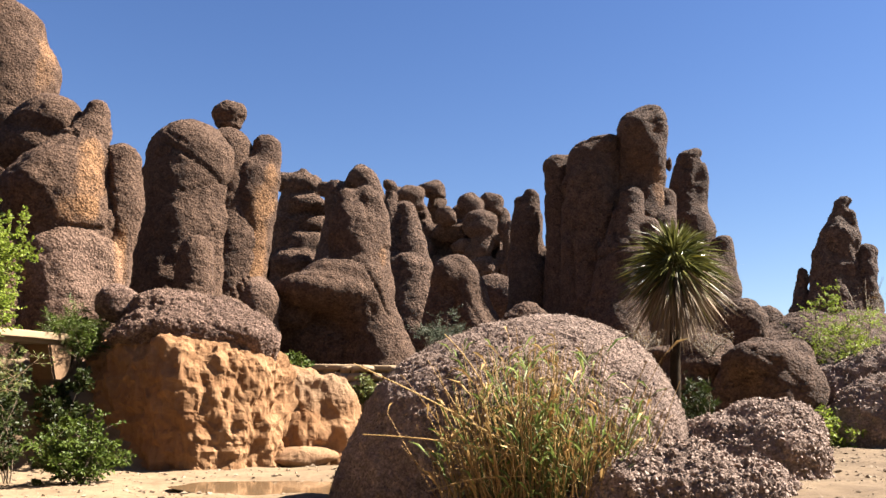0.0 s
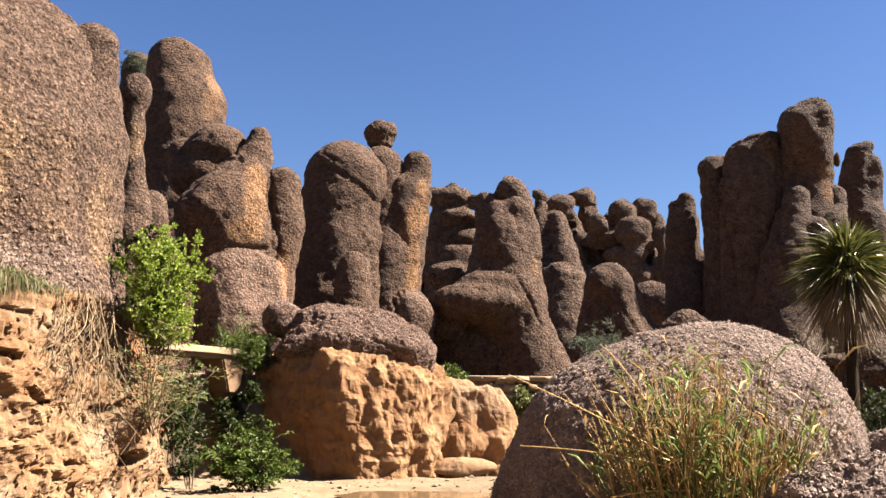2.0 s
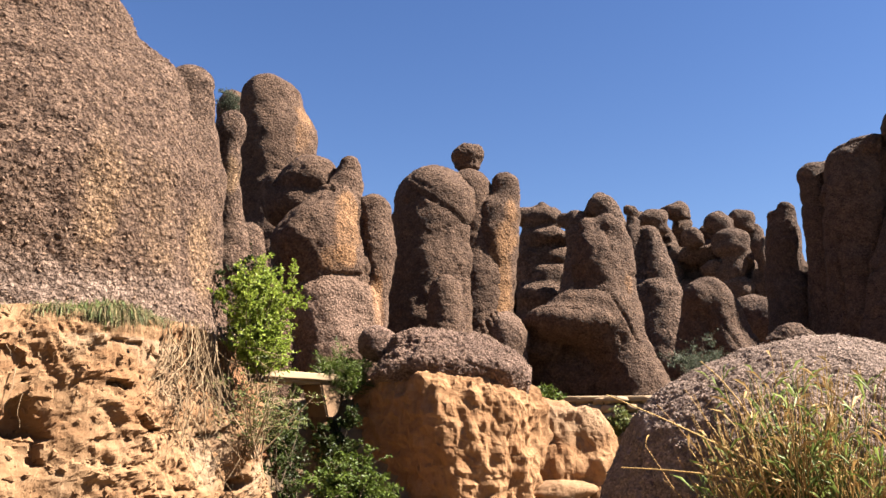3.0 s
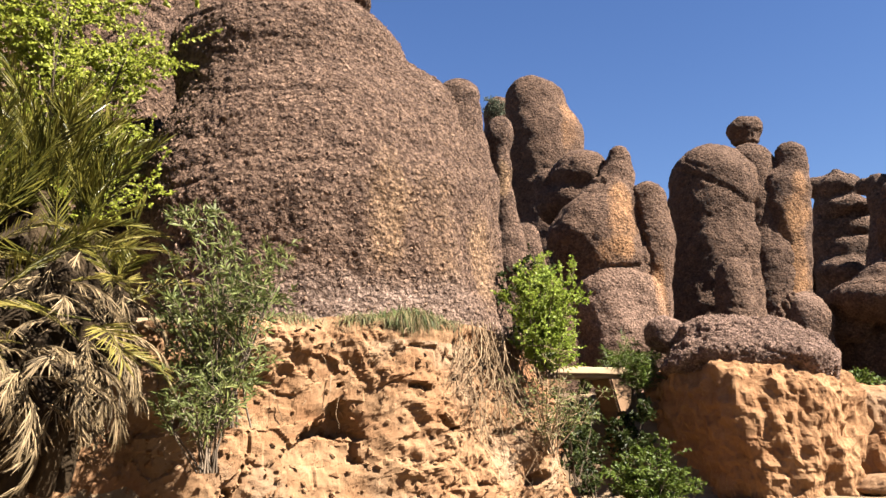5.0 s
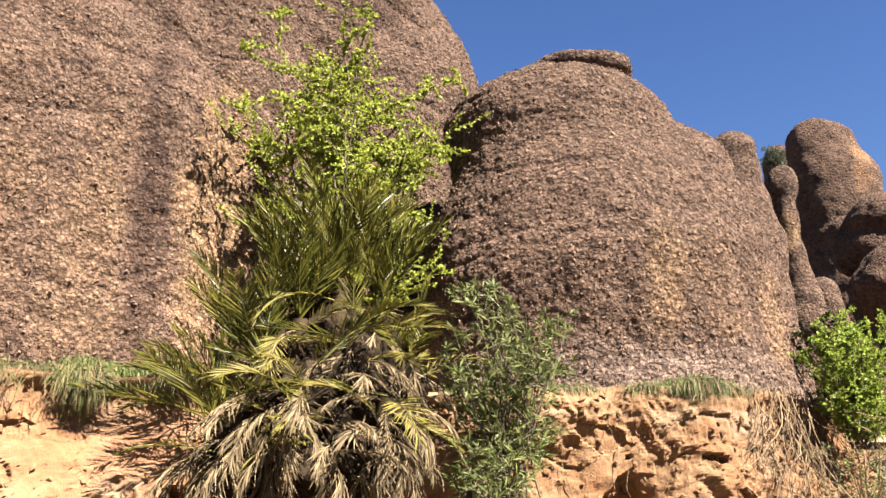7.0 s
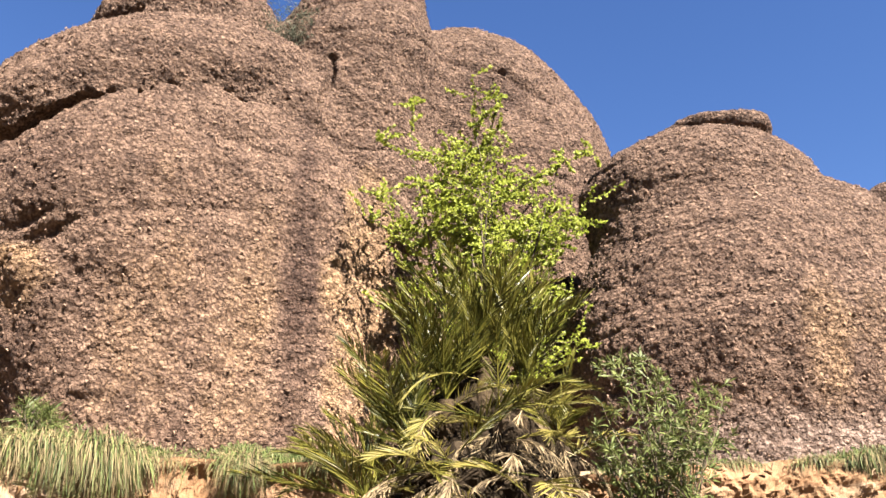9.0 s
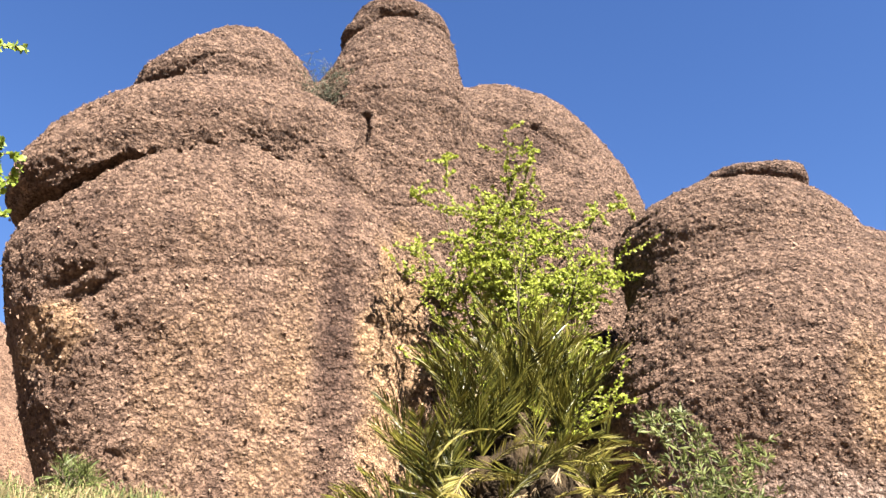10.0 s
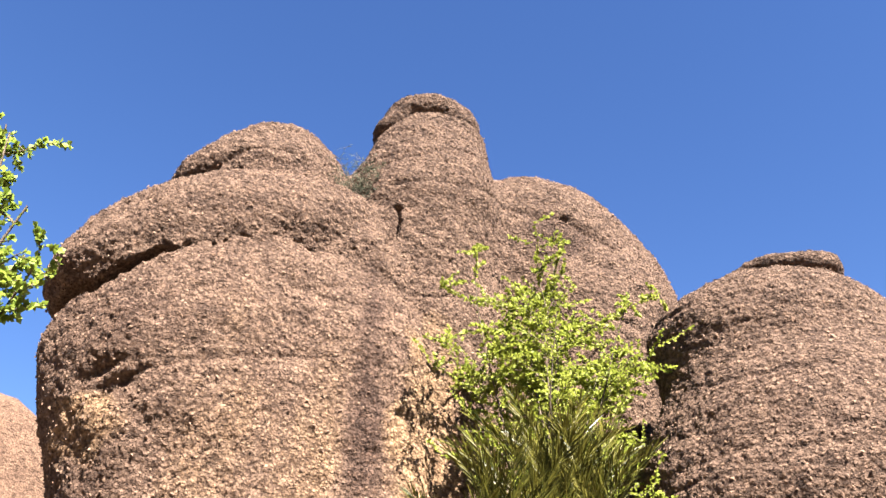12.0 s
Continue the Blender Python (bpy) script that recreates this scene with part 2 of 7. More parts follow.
def cone(p, a, ra, b, rb, deep=1.0):
    """Distance to a round cone between two balls, stretched along its depth."""
    a, b = np.array(a, float), np.array(b, float)
    mid = (a[1] + b[1]) / 2
    q = p.copy()
    q[..., 1] = mid + (q[..., 1] - mid) / deep
    ab = b - a
    h = np.clip(((q - a) @ ab) / (ab @ ab), 0, 1)
    return np.sqrt(((q - a - h[..., None] * ab) ** 2).sum(-1)) - (ra + (rb - ra) * h)


def shape_of(blobs, k, step, pad=0.5, crack=None, hollows=(), warp=0.0, seed=0):
    """Blobs melted into one skin. A blob: (u, v, z, ru, rv, rz, lean) (with an undercut's height, if it has one) or
    (u, v, z, r, u2, v2, z2, r2, deep)."""
    lo, hi = np.full(3, 1e9), np.full(3, -1e9)
    for s in blobs:
        if len(s) < 9:
            r = max(s[3], s[5]) if s[6] else 0
            c, e = np.array(s[:3]), np.array([max(s[3], r), s[4], max(s[5], r)])
            lo, hi = np.minimum(lo, c - e), np.maximum(hi, c + e)
        else:
            for c, r in ((s[:3], s[3]), (s[4:7], s[7])):
                e = np.array([r, r * s[8], r])
                lo, hi = np.minimum(lo, np.array(c) - e), np.maximum(hi, np.array(c) + e)
    lo, hi = lo - pad * 2 * step - k * 0.3, hi + pad * 2 * step + k * 0.3
    axes = [np.arange(a, b + step, step) for a, b in zip(lo, hi)]
    p = np.stack(np.meshgrid(*axes, indexing="ij"), -1)
    if warp:        # nature's uneven growth: the space itself is bent before the blobs are laid in it
        flat = p.reshape(-1, 3) + seed * 7.1
        bend = np.stack([vnoise(flat, 0.62, seed + a) + 0.45 * vnoise(flat, 1.5, seed + a + 1) for a in range(3)], -1)
        p = p + warp * bend.reshape(p.shape)
    field = None
    for s in blobs:
        d = ball(p, s[:3], s[3:6], s[6]) if len(s) < 9 else cone(p, s[:3], s[3], s[4:7], s[7], s[8])
        if len(s) == 8:         # undercut: nothing of this blob below that height, which dips towards its left end
            d = np.maximum(d, s[7] - p[..., 2] - 0.45 * (np.minimum(p[..., 0] - s[0], 0) / s[3]) ** 2 * s[5])
        if field is None:
            field = d
        else:
            h = np.clip(k - np.abs(field - d), 0, None)
            field = np.minimum(field, d) - h * h / (4 * k)
    if crack:       # a long open joint, (half width, depth, [(u, z), ...])
        wide, deep, line = crack
        zc = np.interp(p[..., 0], [q[0] for q in line], [q[1] for q in line]) + 0.12 * np.sin(p[..., 0] * 2.1) + 0.05 * np.sin(p[..., 0] * 7.3 + p[..., 1])
        gape = np.clip((line[2][0] - p[..., 0]) / (line[2][0] - line[0][0]), 0, 1.3)
        wide = wide * np.clip((line[-1][0] - p[..., 0]) / 0.8, -1, 1) * (1 + 6.5 * gape)
        field = np.maximum(field, np.minimum(wide - np.abs(p[..., 2] - zc), field + deep * (1 + 3.5 * gape)))
    for s in hollows:
        rough = 0.22 * np.sin(p[..., 0] * 4.1 + 2 * np.sin(p[..., 2] * 2.3)) * np.sin(p[..., 2] * 5.3 + p[..., 1])
        h = -ball(p, s[:3], s[3:6]) - rough
        field = np.maximum(field, h) + np.clip(0.5 - np.abs(field - h), 0, None) ** 2 / 2
    for axis in range(3):
        for end in (0, -1):
            cut = [slice(None)] * 3
            cut[axis] = end
            field[tuple(cut)] = np.maximum(field[tuple(cut)], step * 0.5)
    return nets(field, np.array([a[0] for a in axes]), step)


def frame_at(az, dist):
    """Axes of a thing at that bearing and distance from the stream bed's middle: u to the right, v away, z up."""
    a = radians(az)
    u, v = np.array([math.cos(a), -math.sin(a), 0]), np.array([math.sin(a), math.cos(a), 0])
    return u, v, v * dist


def refine(verts, quads):
    """Each quad cut in four."""
    e = np.sort(np.stack([quads, np.roll(quads, -1, 1)], -1).reshape(-1, 2), 1)
    key, back = np.unique(e[:, 0].astype(np.int64) * (len(verts) + 1) + e[:, 1], return_inverse=True)
    a, b = key // (len(verts) + 1), key % (len(verts) + 1)
    mids = (verts[a] + verts[b]) / 2
    n, m = len(verts), len(mids)
    em = back.reshape(-1, 4) + n
    c = np.arange(len(quads)) + n + m
    out = np.concatenate([np.stack([quads[:, k], em[:, k], c, em[:, k - 1]], 1) for k in range(4)])
    return np.vstack([verts, mids, verts[quads].mean(1)]), out


def rock(name, az, dist, blobs, mat, step, k=0.5, lumps=0.12, size=1.2, strata=0.0, erode=0.0, fine=0.0, cut_fine=False, stones=(), crack=None, hollows=(), creases=(), warp=0.0, stains=(), label="", category="rock", group="", seed=0, parent=None):
    """A weathered rock of melted blobs. stains: (what, u, z, ru, rz, strength), soft patches of ochre, pale dust or dark varnish.
    creases: (u, z, u2, z2, width, depth), worn joints in its skin. stones: (cell, how far they stand out), cobbles set in it."""
    verts, quads = shape_of(blobs, k, step, 0.5, crack, hollows, warp, seed)
    if cut_fine:
        facing = np.cross(verts[quads[:, 2]] - verts[quads[:, 0]], verts[quads[:, 3]] - verts[quads[:, 1]]) @ np.array([0, 1.0, 0]) < 0.2 * step * step
        back = quads[~facing]
        verts, quads = refine(verts, quads[facing])         # only the side towards the stream bed is cut finer
        quads = np.concatenate([back, quads])
    u, v, at = frame_at(az, dist)
    turn = np.array([u, v, [0, 0, 1.0]])
    w = verts @ turn + at
    n = normals_of(w, quads)
    q = w + seed * 11.7
    d = lumps * fbm(q, 0.8 / size, 3, seed) + lumps * 0.2 * vnoise(q, 5.0 / size, seed + 1)
    d += lumps * 0.45 * (1.9 * np.abs(fbm(q * [1, 1, 0.75], 0.7 / size, 2, seed + 3)) - 0.55)
    joint = np.abs(vnoise(q * [0.6, 0.6, 1.3], 0.6 / size, seed + 2))
    d -= 0.07 * size / 1.3 * np.clip(1 - joint / 0.07, 0, 1) * np.clip(vnoise(q, 0.45, seed + 1) + 0.25, 0, 1)
    for cu, cz, du, dz, wide, deep in creases:
        e = np.array([du - cu, dz - cz])
        off = verts[:, [0, 2]] - [cu, cz] + 0.16 * np.stack([vnoise(q, 0.9, 1), vnoise(q, 0.9, 2)], 1)
        h = np.clip(off @ e / (e @ e), 0, 1)
        gap = np.linalg.norm(off - h[:, None] * e, axis=1) / (wide * (1.15 - np.abs(h - 0.5)))
        d -= deep * np.clip(1 - gap, 0, 1) ** 1.3
    if strata:
        z = np.stack([q[:, 0] * 0.08, q[:, 1] * 0.08, q[:, 2] + 0.25 * vnoise(q, 0.5, 2)], 1)
        d += strata * vnoise(z, 1.5, seed + 2) + strata * 0.6 * np.minimum(0, vnoise(z, 3.1, seed + 3) + 0.35) * 2
    if fine:
        d += fine * fbm(q, 3.7, 3, 1) - fine * 1.3 * np.clip(np.abs(vnoise(q, 4.3, 2)) * -3 + 0.45, 0, 1) + fine * 0.5 * vnoise(q, 11.0, 3)
    for cell, proud in stones:
        rough = 0.55 + 0.45 * np.clip(1.6 * vnoise(q, 0.45, 1) + 0.5, 0, 1)
        d += rough * cobbled(q * [1, 1, 1.25], cell, proud, seed)
    if erode:
        d += erode * 0.5 * fbm(q, 3.1, 3, 2)
        d += erode * (1 - 2.2 * np.abs(fbm(q * [1, 1, 0.33], 0.9, 2, 2))) + erode * 0.3 * (1 - 2 * np.abs(fbm(q, 2.6, 2, 1)))
        d += erode * 0.15 * (1 - 2 * np.abs(vnoise(q, 6.3, 3))) + erode * 0.45 * fbm(q * [1, 1, 0.45], 5.2, 3, 0)
        d -= erode * 1.6 * np.clip(vnoise(q * [1, 1, 0.6], 1.5, 3) - 0.45, 0, 1) + erode * 0.9 * np.clip(vnoise(q, 3.1, 0) - 0.55, 0, 1)
    w = w + n * d[:, None]
    base = np.array([*at[:2], w[:, 2].min()])
    me = quick_mesh(name, w - base, quads, mat, not erode)
    for what in ("ochre", "pale", "varnish"):
        layer = np.zeros(len(w), np.float32)
        for kind, su, sz, ru, rz, strength in stains:
            if kind == what:
                r = ((verts[:, 0] - su) / ru) ** 2 + ((verts[:, 2] - sz) / rz) ** 2
                layer += strength * np.clip(1.25 - r + 0.5 * fbm(q, 1.3, 2, 3), 0, 1)
        a = me.attributes.new(what, "FLOAT", "POINT")
        a.data.foreach_set("value", np.clip(layer, 0, 1))
    ob = new(name, me)
    ob.location = base
    if parent:
        ob.parent = parent
        ob.location = base - np.array(parent.location)
        return ob
    return tagged(ob, label, category, group)


def rock_group(name, az, dist, label, category="rock"):
    """The foot of a rock made of several pillars."""
    ob = new(name)
    at = frame_at(az, dist)[2]
    ob.location = (at[0], at[1], float(ground_height(at[0], at[1])))
    return tagged(ob, label, category)


def lumpy_stone(rng):
    """A small angular stone about 1 across: 6 corners, 8 faces."""
    v = np.array([(1, 0, 0), (-1, 0, 0), (0, 1, 0), (0, -1, 0), (0, 0, 1), (0, 0, -1)]) * 0.5
    return v * (0.8 + 0.4 * rng.rand(6, 1)) + rng.randn(6, 3) * 0.13


OCTA = np.array([(0, 2, 4), (2, 1, 4), (1, 3, 4), (3, 0, 4), (2, 0, 5), (1, 2, 5), (3, 1, 5), (0, 3, 5)])


def pebbles(ob, count, size, mat, seed=0, name="pebble_crust", label="rounded pebbles set in the rock"):
    """Pebbles standing out of a rock's skin, on the side towards the stream bed."""
    rng = np.random.RandomState(seed)
    me = ob.data
    co = np.empty(len(me.vertices) * 3, np.float32)
    me.vertices.foreach_get("co", co)
    co = co.reshape(-1, 3)
    vi = np.empty(len(me.loops), np.int32)
    me.loops.foreach_get("vertex_index", vi)
    q = vi.reshape(-1, 4)
    nrm = np.cross(co[q[:, 2]] - co[q[:, 0]], co[q[:, 3]] - co[q[:, 1]])
    area = np.linalg.norm(nrm, axis=1) / 2
    nrm = nrm / (2 * area[:, None] + 1e-12)
    mid = co[q].mean(1)
    place = mid + np.array(ob.location)
    there = -place / np.linalg.norm(place, axis=1)[:, None]
    p = area * ((nrm * there).sum(1) > -0.25) * (place[:, 2] > -0.1)
    pick = rng.choice(len(q), count, p=p / p.sum())
    w = rng.dirichlet((1, 1, 1, 1), count)
    at = (co[q[pick]] * w[..., None]).sum(1)
    n = nrm[pick]
    s = size * (0.3 + 1.2 * rng.rand(count) ** 2.5)
    a = np.cross(n, rng.randn(count, 3))
    a /= np.linalg.norm(a, axis=1)[:, None]
    b = np.cross(n, a)
    kinds = np.stack([lumpy_stone(rng) for _ in range(24)])
    v = kinds[rng.randint(24, size=count)] * np.stack([s, s * (0.55 + 0.4 * rng.rand(count)), s * (0.35 + 0.35 * rng.rand(count))], 1)[:, None]
    w = at[:, None] + v[..., :1] * a[:, None] + v[..., 1:2] * b[:, None] + (v[..., 2:] + 0.3 * s[:, None, None]) * n[:, None]
    f = (np.arange(count)[:, None, None] * 6 + OCTA).reshape(-1, 3)
    part = new(name, quick_mesh(name, w.reshape(-1, 3), f, mat, False))
    part.parent = ob
    return tagged(part, label, kind="stuff")


PEBBLE = plain("pebble", (0.23, 0.162, 0.126), (0.40, 0.295, 0.235), 9, 0.85, 0.25, 0.01)
PEBBLE_WARM = plain("pebble_warm", (0.15, 0.092, 0.062), (0.33, 0.215, 0.142), 9, 0.88, 0.2, 0.01)

# ---- ground ----
BANK_LINE = [(-150, 12.0), (-122, 11.6), (-95, 12.2), (-70, 13.0), (-50, 13.6), (-38, 14.4), (-33, 15.4), (-30.5, 17.5), (-29.3, 21.0), (-29.5, 26.0)]   # bearing, distance
BANK_TOP = 3.55


def smooth(a, b, x):
    t = np.clip((x - a) / (b - a), 0, 1)
    return t * t * (3 - 2 * t)


def ground_height(x, y):
    x, y = np.asarray(x, float), np.asarray(y, float)
    r, az = np.hypot(x, y), np.degrees(np.arctan2(x, y))
    line = np.interp(az, [b[0] for b in BANK_LINE], [b[1] for b in BANK_LINE])
    up = BANK_TOP * smooth(0.25, 0.9, r - line) * (az < -29.4) * (az > -150)
    ahead = smooth(25.5, 30, r) * 2.4 + smooth(30, 50, r) * 2.2 + smooth(50, 95, r) * 6 + smooth(95, 600, r) * 2
    right = smooth(19, 24, az)
    ahead = ahead * (1 - right) + right * (smooth(24, 34, r) * 2.0 + smooth(34, 80, r) * 3.5 + smooth(95, 600, r) * 2)
    ahead = np.where((az > -32) & (az < 150), ahead, smooth(30, 90, r) * 3)
    ahead = ahead + 4.0 * smooth(55, 84, r) * smooth(-24, -14, az) * (1 - smooth(4, 12, az))
    gap = 2.7 * smooth(22.8, 25.0, r) * smooth(-36, -32, az) * (1 - smooth(-19, -12, az))
    bar = 0.55 * smooth(16, 21, az) * (1 - smooth(45, 60, az)) * smooth(7, 11, r) * (1 - smooth(27, 33, r))      # sand bar
    z = np.maximum(np.maximum(up, ahead), np.maximum(gap, bar))
    p = np.stack([x, y, x * 0], -1).reshape(-1, 3)
    z = z + ((0.05 + 0.02 * np.minimum(r, 60) / 10) * fbm(p, 0.35, 3, 1).reshape(r.shape) + 0.03 * fbm(p, 1.7, 2, 2).reshape(r.shape))
    pool = np.hypot((x + 2.2) / 3.0, (y - 17.8) / 1.5)      # the shallow puddle's hollow
    return z - 0.2 * np.clip(1.35 - pool, 0, 1)


def build_ground():
    ring = np.concatenate([[0.002], np.linspace(0.3, 10, 30), np.linspace(10.2, 36, 140), np.geomspace(36.4, 4000, 80)])
    turn = np.radians(np.linspace(-180, 180, 361)[:-1])
    rr, tt = np.meshgrid(ring, turn, indexing="ij")
    x, y = rr * np.sin(tt) + 0.07, rr * np.cos(tt) + 0.05
    v = np.stack([x, y, ground_height(x, y)], -1).reshape(-1, 3)
    n, m = rr.shape
    i, j = np.meshgrid(np.arange(n - 1), np.arange(m), indexing="ij")
    k = (j + 1) % m
    f = np.stack([i * m + j, i * m + k, (i + 1) * m + k, (i + 1) * m + j], -1).reshape(-1, 4)[:, ::-1]
    me = quick_mesh("ground", v, f, SAND)
    far = smooth(24.5, 31, np.hypot(v[:, 0], v[:, 1]) + 2.5 * fbm(v, 0.3, 2, 1)) * smooth(0.2, 1.2, v[:, 2])
    me.attributes.new("scree", "FLOAT", "POINT").data.foreach_set("value", far.astype(np.float32))
    return tagged(new("ground", me), "pale sandy stream bed with gravel, rising to stony ground", "ground", kind="structure")


build_ground()


def build_bank():
    """The cut bank: a crumbling clay cliff along the stream, with holes and an overhanging turf edge."""
    az = np.array([b[0] for b in BANK_LINE])
    s = np.linspace(0, 1, 1300)
    a = np.interp(s, np.linspace(0, 1, len(az)), az)
    from_line = np.array([b[1] for b in BANK_LINE])
    r = np.interp(a, az, from_line)
    a = np.radians(a)
    line = np.stack([r * np.sin(a), r * np.cos(a)], 1)
    kernel = np.ones(61) / 61
    pad = np.pad(line, ((30, 30), (0, 0)), mode="edge")
    line = np.stack([np.convolve(pad[:, c], kernel, "valid") for c in (0, 1)], 1)
    step = np.hypot(*np.diff(line, axis=0).T)
    along = np.concatenate([[0], np.cumsum(step)])
    even = np.linspace(0, along[-1], int(along[-1] / 0.04))
    line = np.stack([np.interp(even, along, line[:, c]) for c in (0, 1)], 1)
    tan = np.gradient(line, axis=0)
    tan /= np.hypot(*tan.T)[:, None]
    out = np.stack([tan[:, 1], -tan[:, 0]], 1)          # towards the stream
    out *= np.sign(-(out * line).sum(1))[:, None]
    h = np.linspace(-0.1, 1.0, 115)
    prof = np.where(h < 1, 0.55 * (1 - np.clip(h, 0, 1)) ** 1.3, 0)
    n, m = len(line), len(h)
    z = np.clip(h, -0.1, 1) * BANK_TOP
    p = np.concatenate([np.repeat(line, m, 0), np.tile(z, n)[:, None]], 1)
    o = np.repeat(np.concatenate([out, np.zeros((n, 1))], 1), m, 0)
    hh = np.tile(h, n)
    edge = 0.18 * np.repeat(vnoise(np.concatenate([line, np.zeros((n, 1))], 1), 0.8, 1), m)
    q = p + 0.1 * np.stack([vnoise(p, 3, s) for s in range(3)], 1)
    d = np.tile(prof, n) + 0.34 * fbm(p, 0.5, 2, 0) + 0.10 * fbm(q * [1, 1, 1.2], 1.3, 2, 1)
    facet = cobbles(q * [1, 1, 1.3], 0.62, 2)           # blocks of clay broken away one from the other
    d += 0.05 * facet[1] + 0.02 * np.clip(0.55 - facet[0], 0, 1)
    crumb = 0.35 + 0.65 * smooth(-0.15, 0.35, vnoise(p, 0.7, 2))
    d += crumb * (0.06 * fbm(q, 5.5, 3, 3) + 0.035 * (1 - 2 * np.abs(vnoise(q * [1, 1, 1.3], 3.9, 2))) + 0.03 * vnoise(p, 13.0, 0))
    small = cobbles(q * [1, 1, 1.5], 0.21, 1)
    d += crumb * 0.06 * small[1] * np.clip(1 - small[0], 0, 1)
    crack = np.abs(vnoise(q * [1, 1, 0.6], 1.3, 2))
    d -= 0.10 * np.clip(1 - crack / 0.04, 0, 1) * (vnoise(p, 0.5, 1) > 0)
    hole = np.clip(vnoise(q * [1, 1, 2.4], 0.95, 3) - 0.62, 0, 0.14) * 3.6 + np.clip(vnoise(q * [1, 1, 1.5], 2.9, 1) - 0.70, 0, 0.08) * 3.0
    bearing = np.degrees(np.arctan2(p[:, 0], p[:, 1]))
    d -= 0.95 * smooth(-72, -67, bearing) * (1 - smooth(-56, -51, bearing)) * (1 - smooth(0.40, 0.78, hh))      # undercut below the palm
    d -= hole * smooth(0.02, 0.2, hh) * (1 - smooth(0.8, 0.95, hh))
    ledge = vnoise(np.stack([p[:, 0] * 0.15, p[:, 1] * 0.15, p[:, 2] * 1.0], 1), 1.4, 2)
    d += 0.16 * ledge
    d = d * (1 - 0.7 * smooth(0.93, 1.0, hh)) + 0.02 * smooth(0.9, 0.98, hh)
    w = p + o * d[:, None]
    w[:, 2] += edge * smooth(0.6, 1, hh) + 0.05 * fbm(p, 2, 2, 3)
    lip = w.reshape(n, m, 3)[:, -1].copy()
    rows = [w.reshape(n, m, 3)]
    for back, drop in ((0.25, 0.02), (0.7, 0.0), (1.3, -0.05)):
        q = lip.copy()
        q[:, :2] -= out * back
        q[:, 2] += 0.04 * fbm(q, 1.5, 2, 1) - drop
        rows.append(q[:, None])
    last = lip.copy()
    last[:, :2] -= out * 1.6
    last[:, 2] = BANK_TOP - 0.5
    rows.append(last[:, None])
    grid = np.concatenate(rows, 1)
    n, m = grid.shape[:2]
    i, j = np.meshgrid(np.arange(n - 1), np.arange(m - 1), indexing="ij")
    f = np.stack([i * m + j, (i + 1) * m + j, (i + 1) * m + j + 1, i * m + j + 1], -1).reshape(-1, 4)
    me = quick_mesh("bank", grid.reshape(-1, 3), f, BANK, False)
    flat = grid.reshape(-1, 3)
    pale = np.clip(fbm(flat, 0.9, 3, 2) * 1.4 - 0.1, 0, 1) * (flat[:, 2] < 3.2)
    red = np.clip(fbm(flat, 0.6, 2, 1) * 1.5 - 0.3, 0, 1)
    for what, layer in (("pale", pale), ("ochre", red)):
        me.attributes.new(what, "FLOAT", "POINT").data.foreach_set("value", layer.astype(np.float32))
    ob = new("bank", me)
    pebbles(ob, 7000, 0.10, BANK, 9, "clod_crust", "crumbling clods of clay")
    return tagged(ob, "crumbling orange clay bank cut by the stream, with holes and roots", "bank", kind="structure")


build_bank()


def canyon_wall():
    """A plain, unseen rock wall, added behind the stream bed to cut low skylight."""
    az, h = np.radians(np.linspace(112, 238, 180)), np.linspace(0, 1, 30)
    aa, hh = np.meshgrid(az, h, indexing="ij")
    along = np.stack([aa * 40, aa * 0, aa * 0], -1).reshape(-1, 3)
    top = (17 + 6 * fbm(along, 0.12, 3, 1)).reshape(aa.shape) * smooth(0, 0.12, np.linspace(0, 1, 180))[:, None] * smooth(0, 0.12, np.linspace(1, 0, 180))[:, None] + 1
    face = np.minimum(hh / 0.75, 1)                     # up the front, over the top and down behind
    z = top * np.where(hh < 0.75, np.sin(face * math.pi / 2), 1 - ((hh - 0.75) / 0.25) ** 2) - 0.5
    r = 34 + 5 * face ** 3 + 9 * np.clip((hh - 0.7) / 0.3, 0, 1)
    p = np.stack([r * np.sin(aa), r * np.cos(aa), z], -1).reshape(-1, 3)
    swell = 2.2 * fbm(p * [1, 1, 0.35], 0.16, 3, 2) + 0.5 * fbm(p, 0.6, 2, 1)
    p[:, :2] *= 1 + swell[:, None] / 36
    n, m = aa.shape
    i, j = np.meshgrid(np.arange(n - 1), np.arange(m - 1), indexing="ij")
    f = np.stack([i * m + j, i * m + j + 1, (i + 1) * m + j + 1, (i + 1) * m + j], -1).reshape(-1, 4)
    ob = new("canyon_wall", quick_mesh("canyon_wall", p, f, ROCK_MID))
    return tagged(ob, "unseen brown rock wall added behind the stream bed to cut low skylight", "rock wall", kind="structure")


canyon_wall()

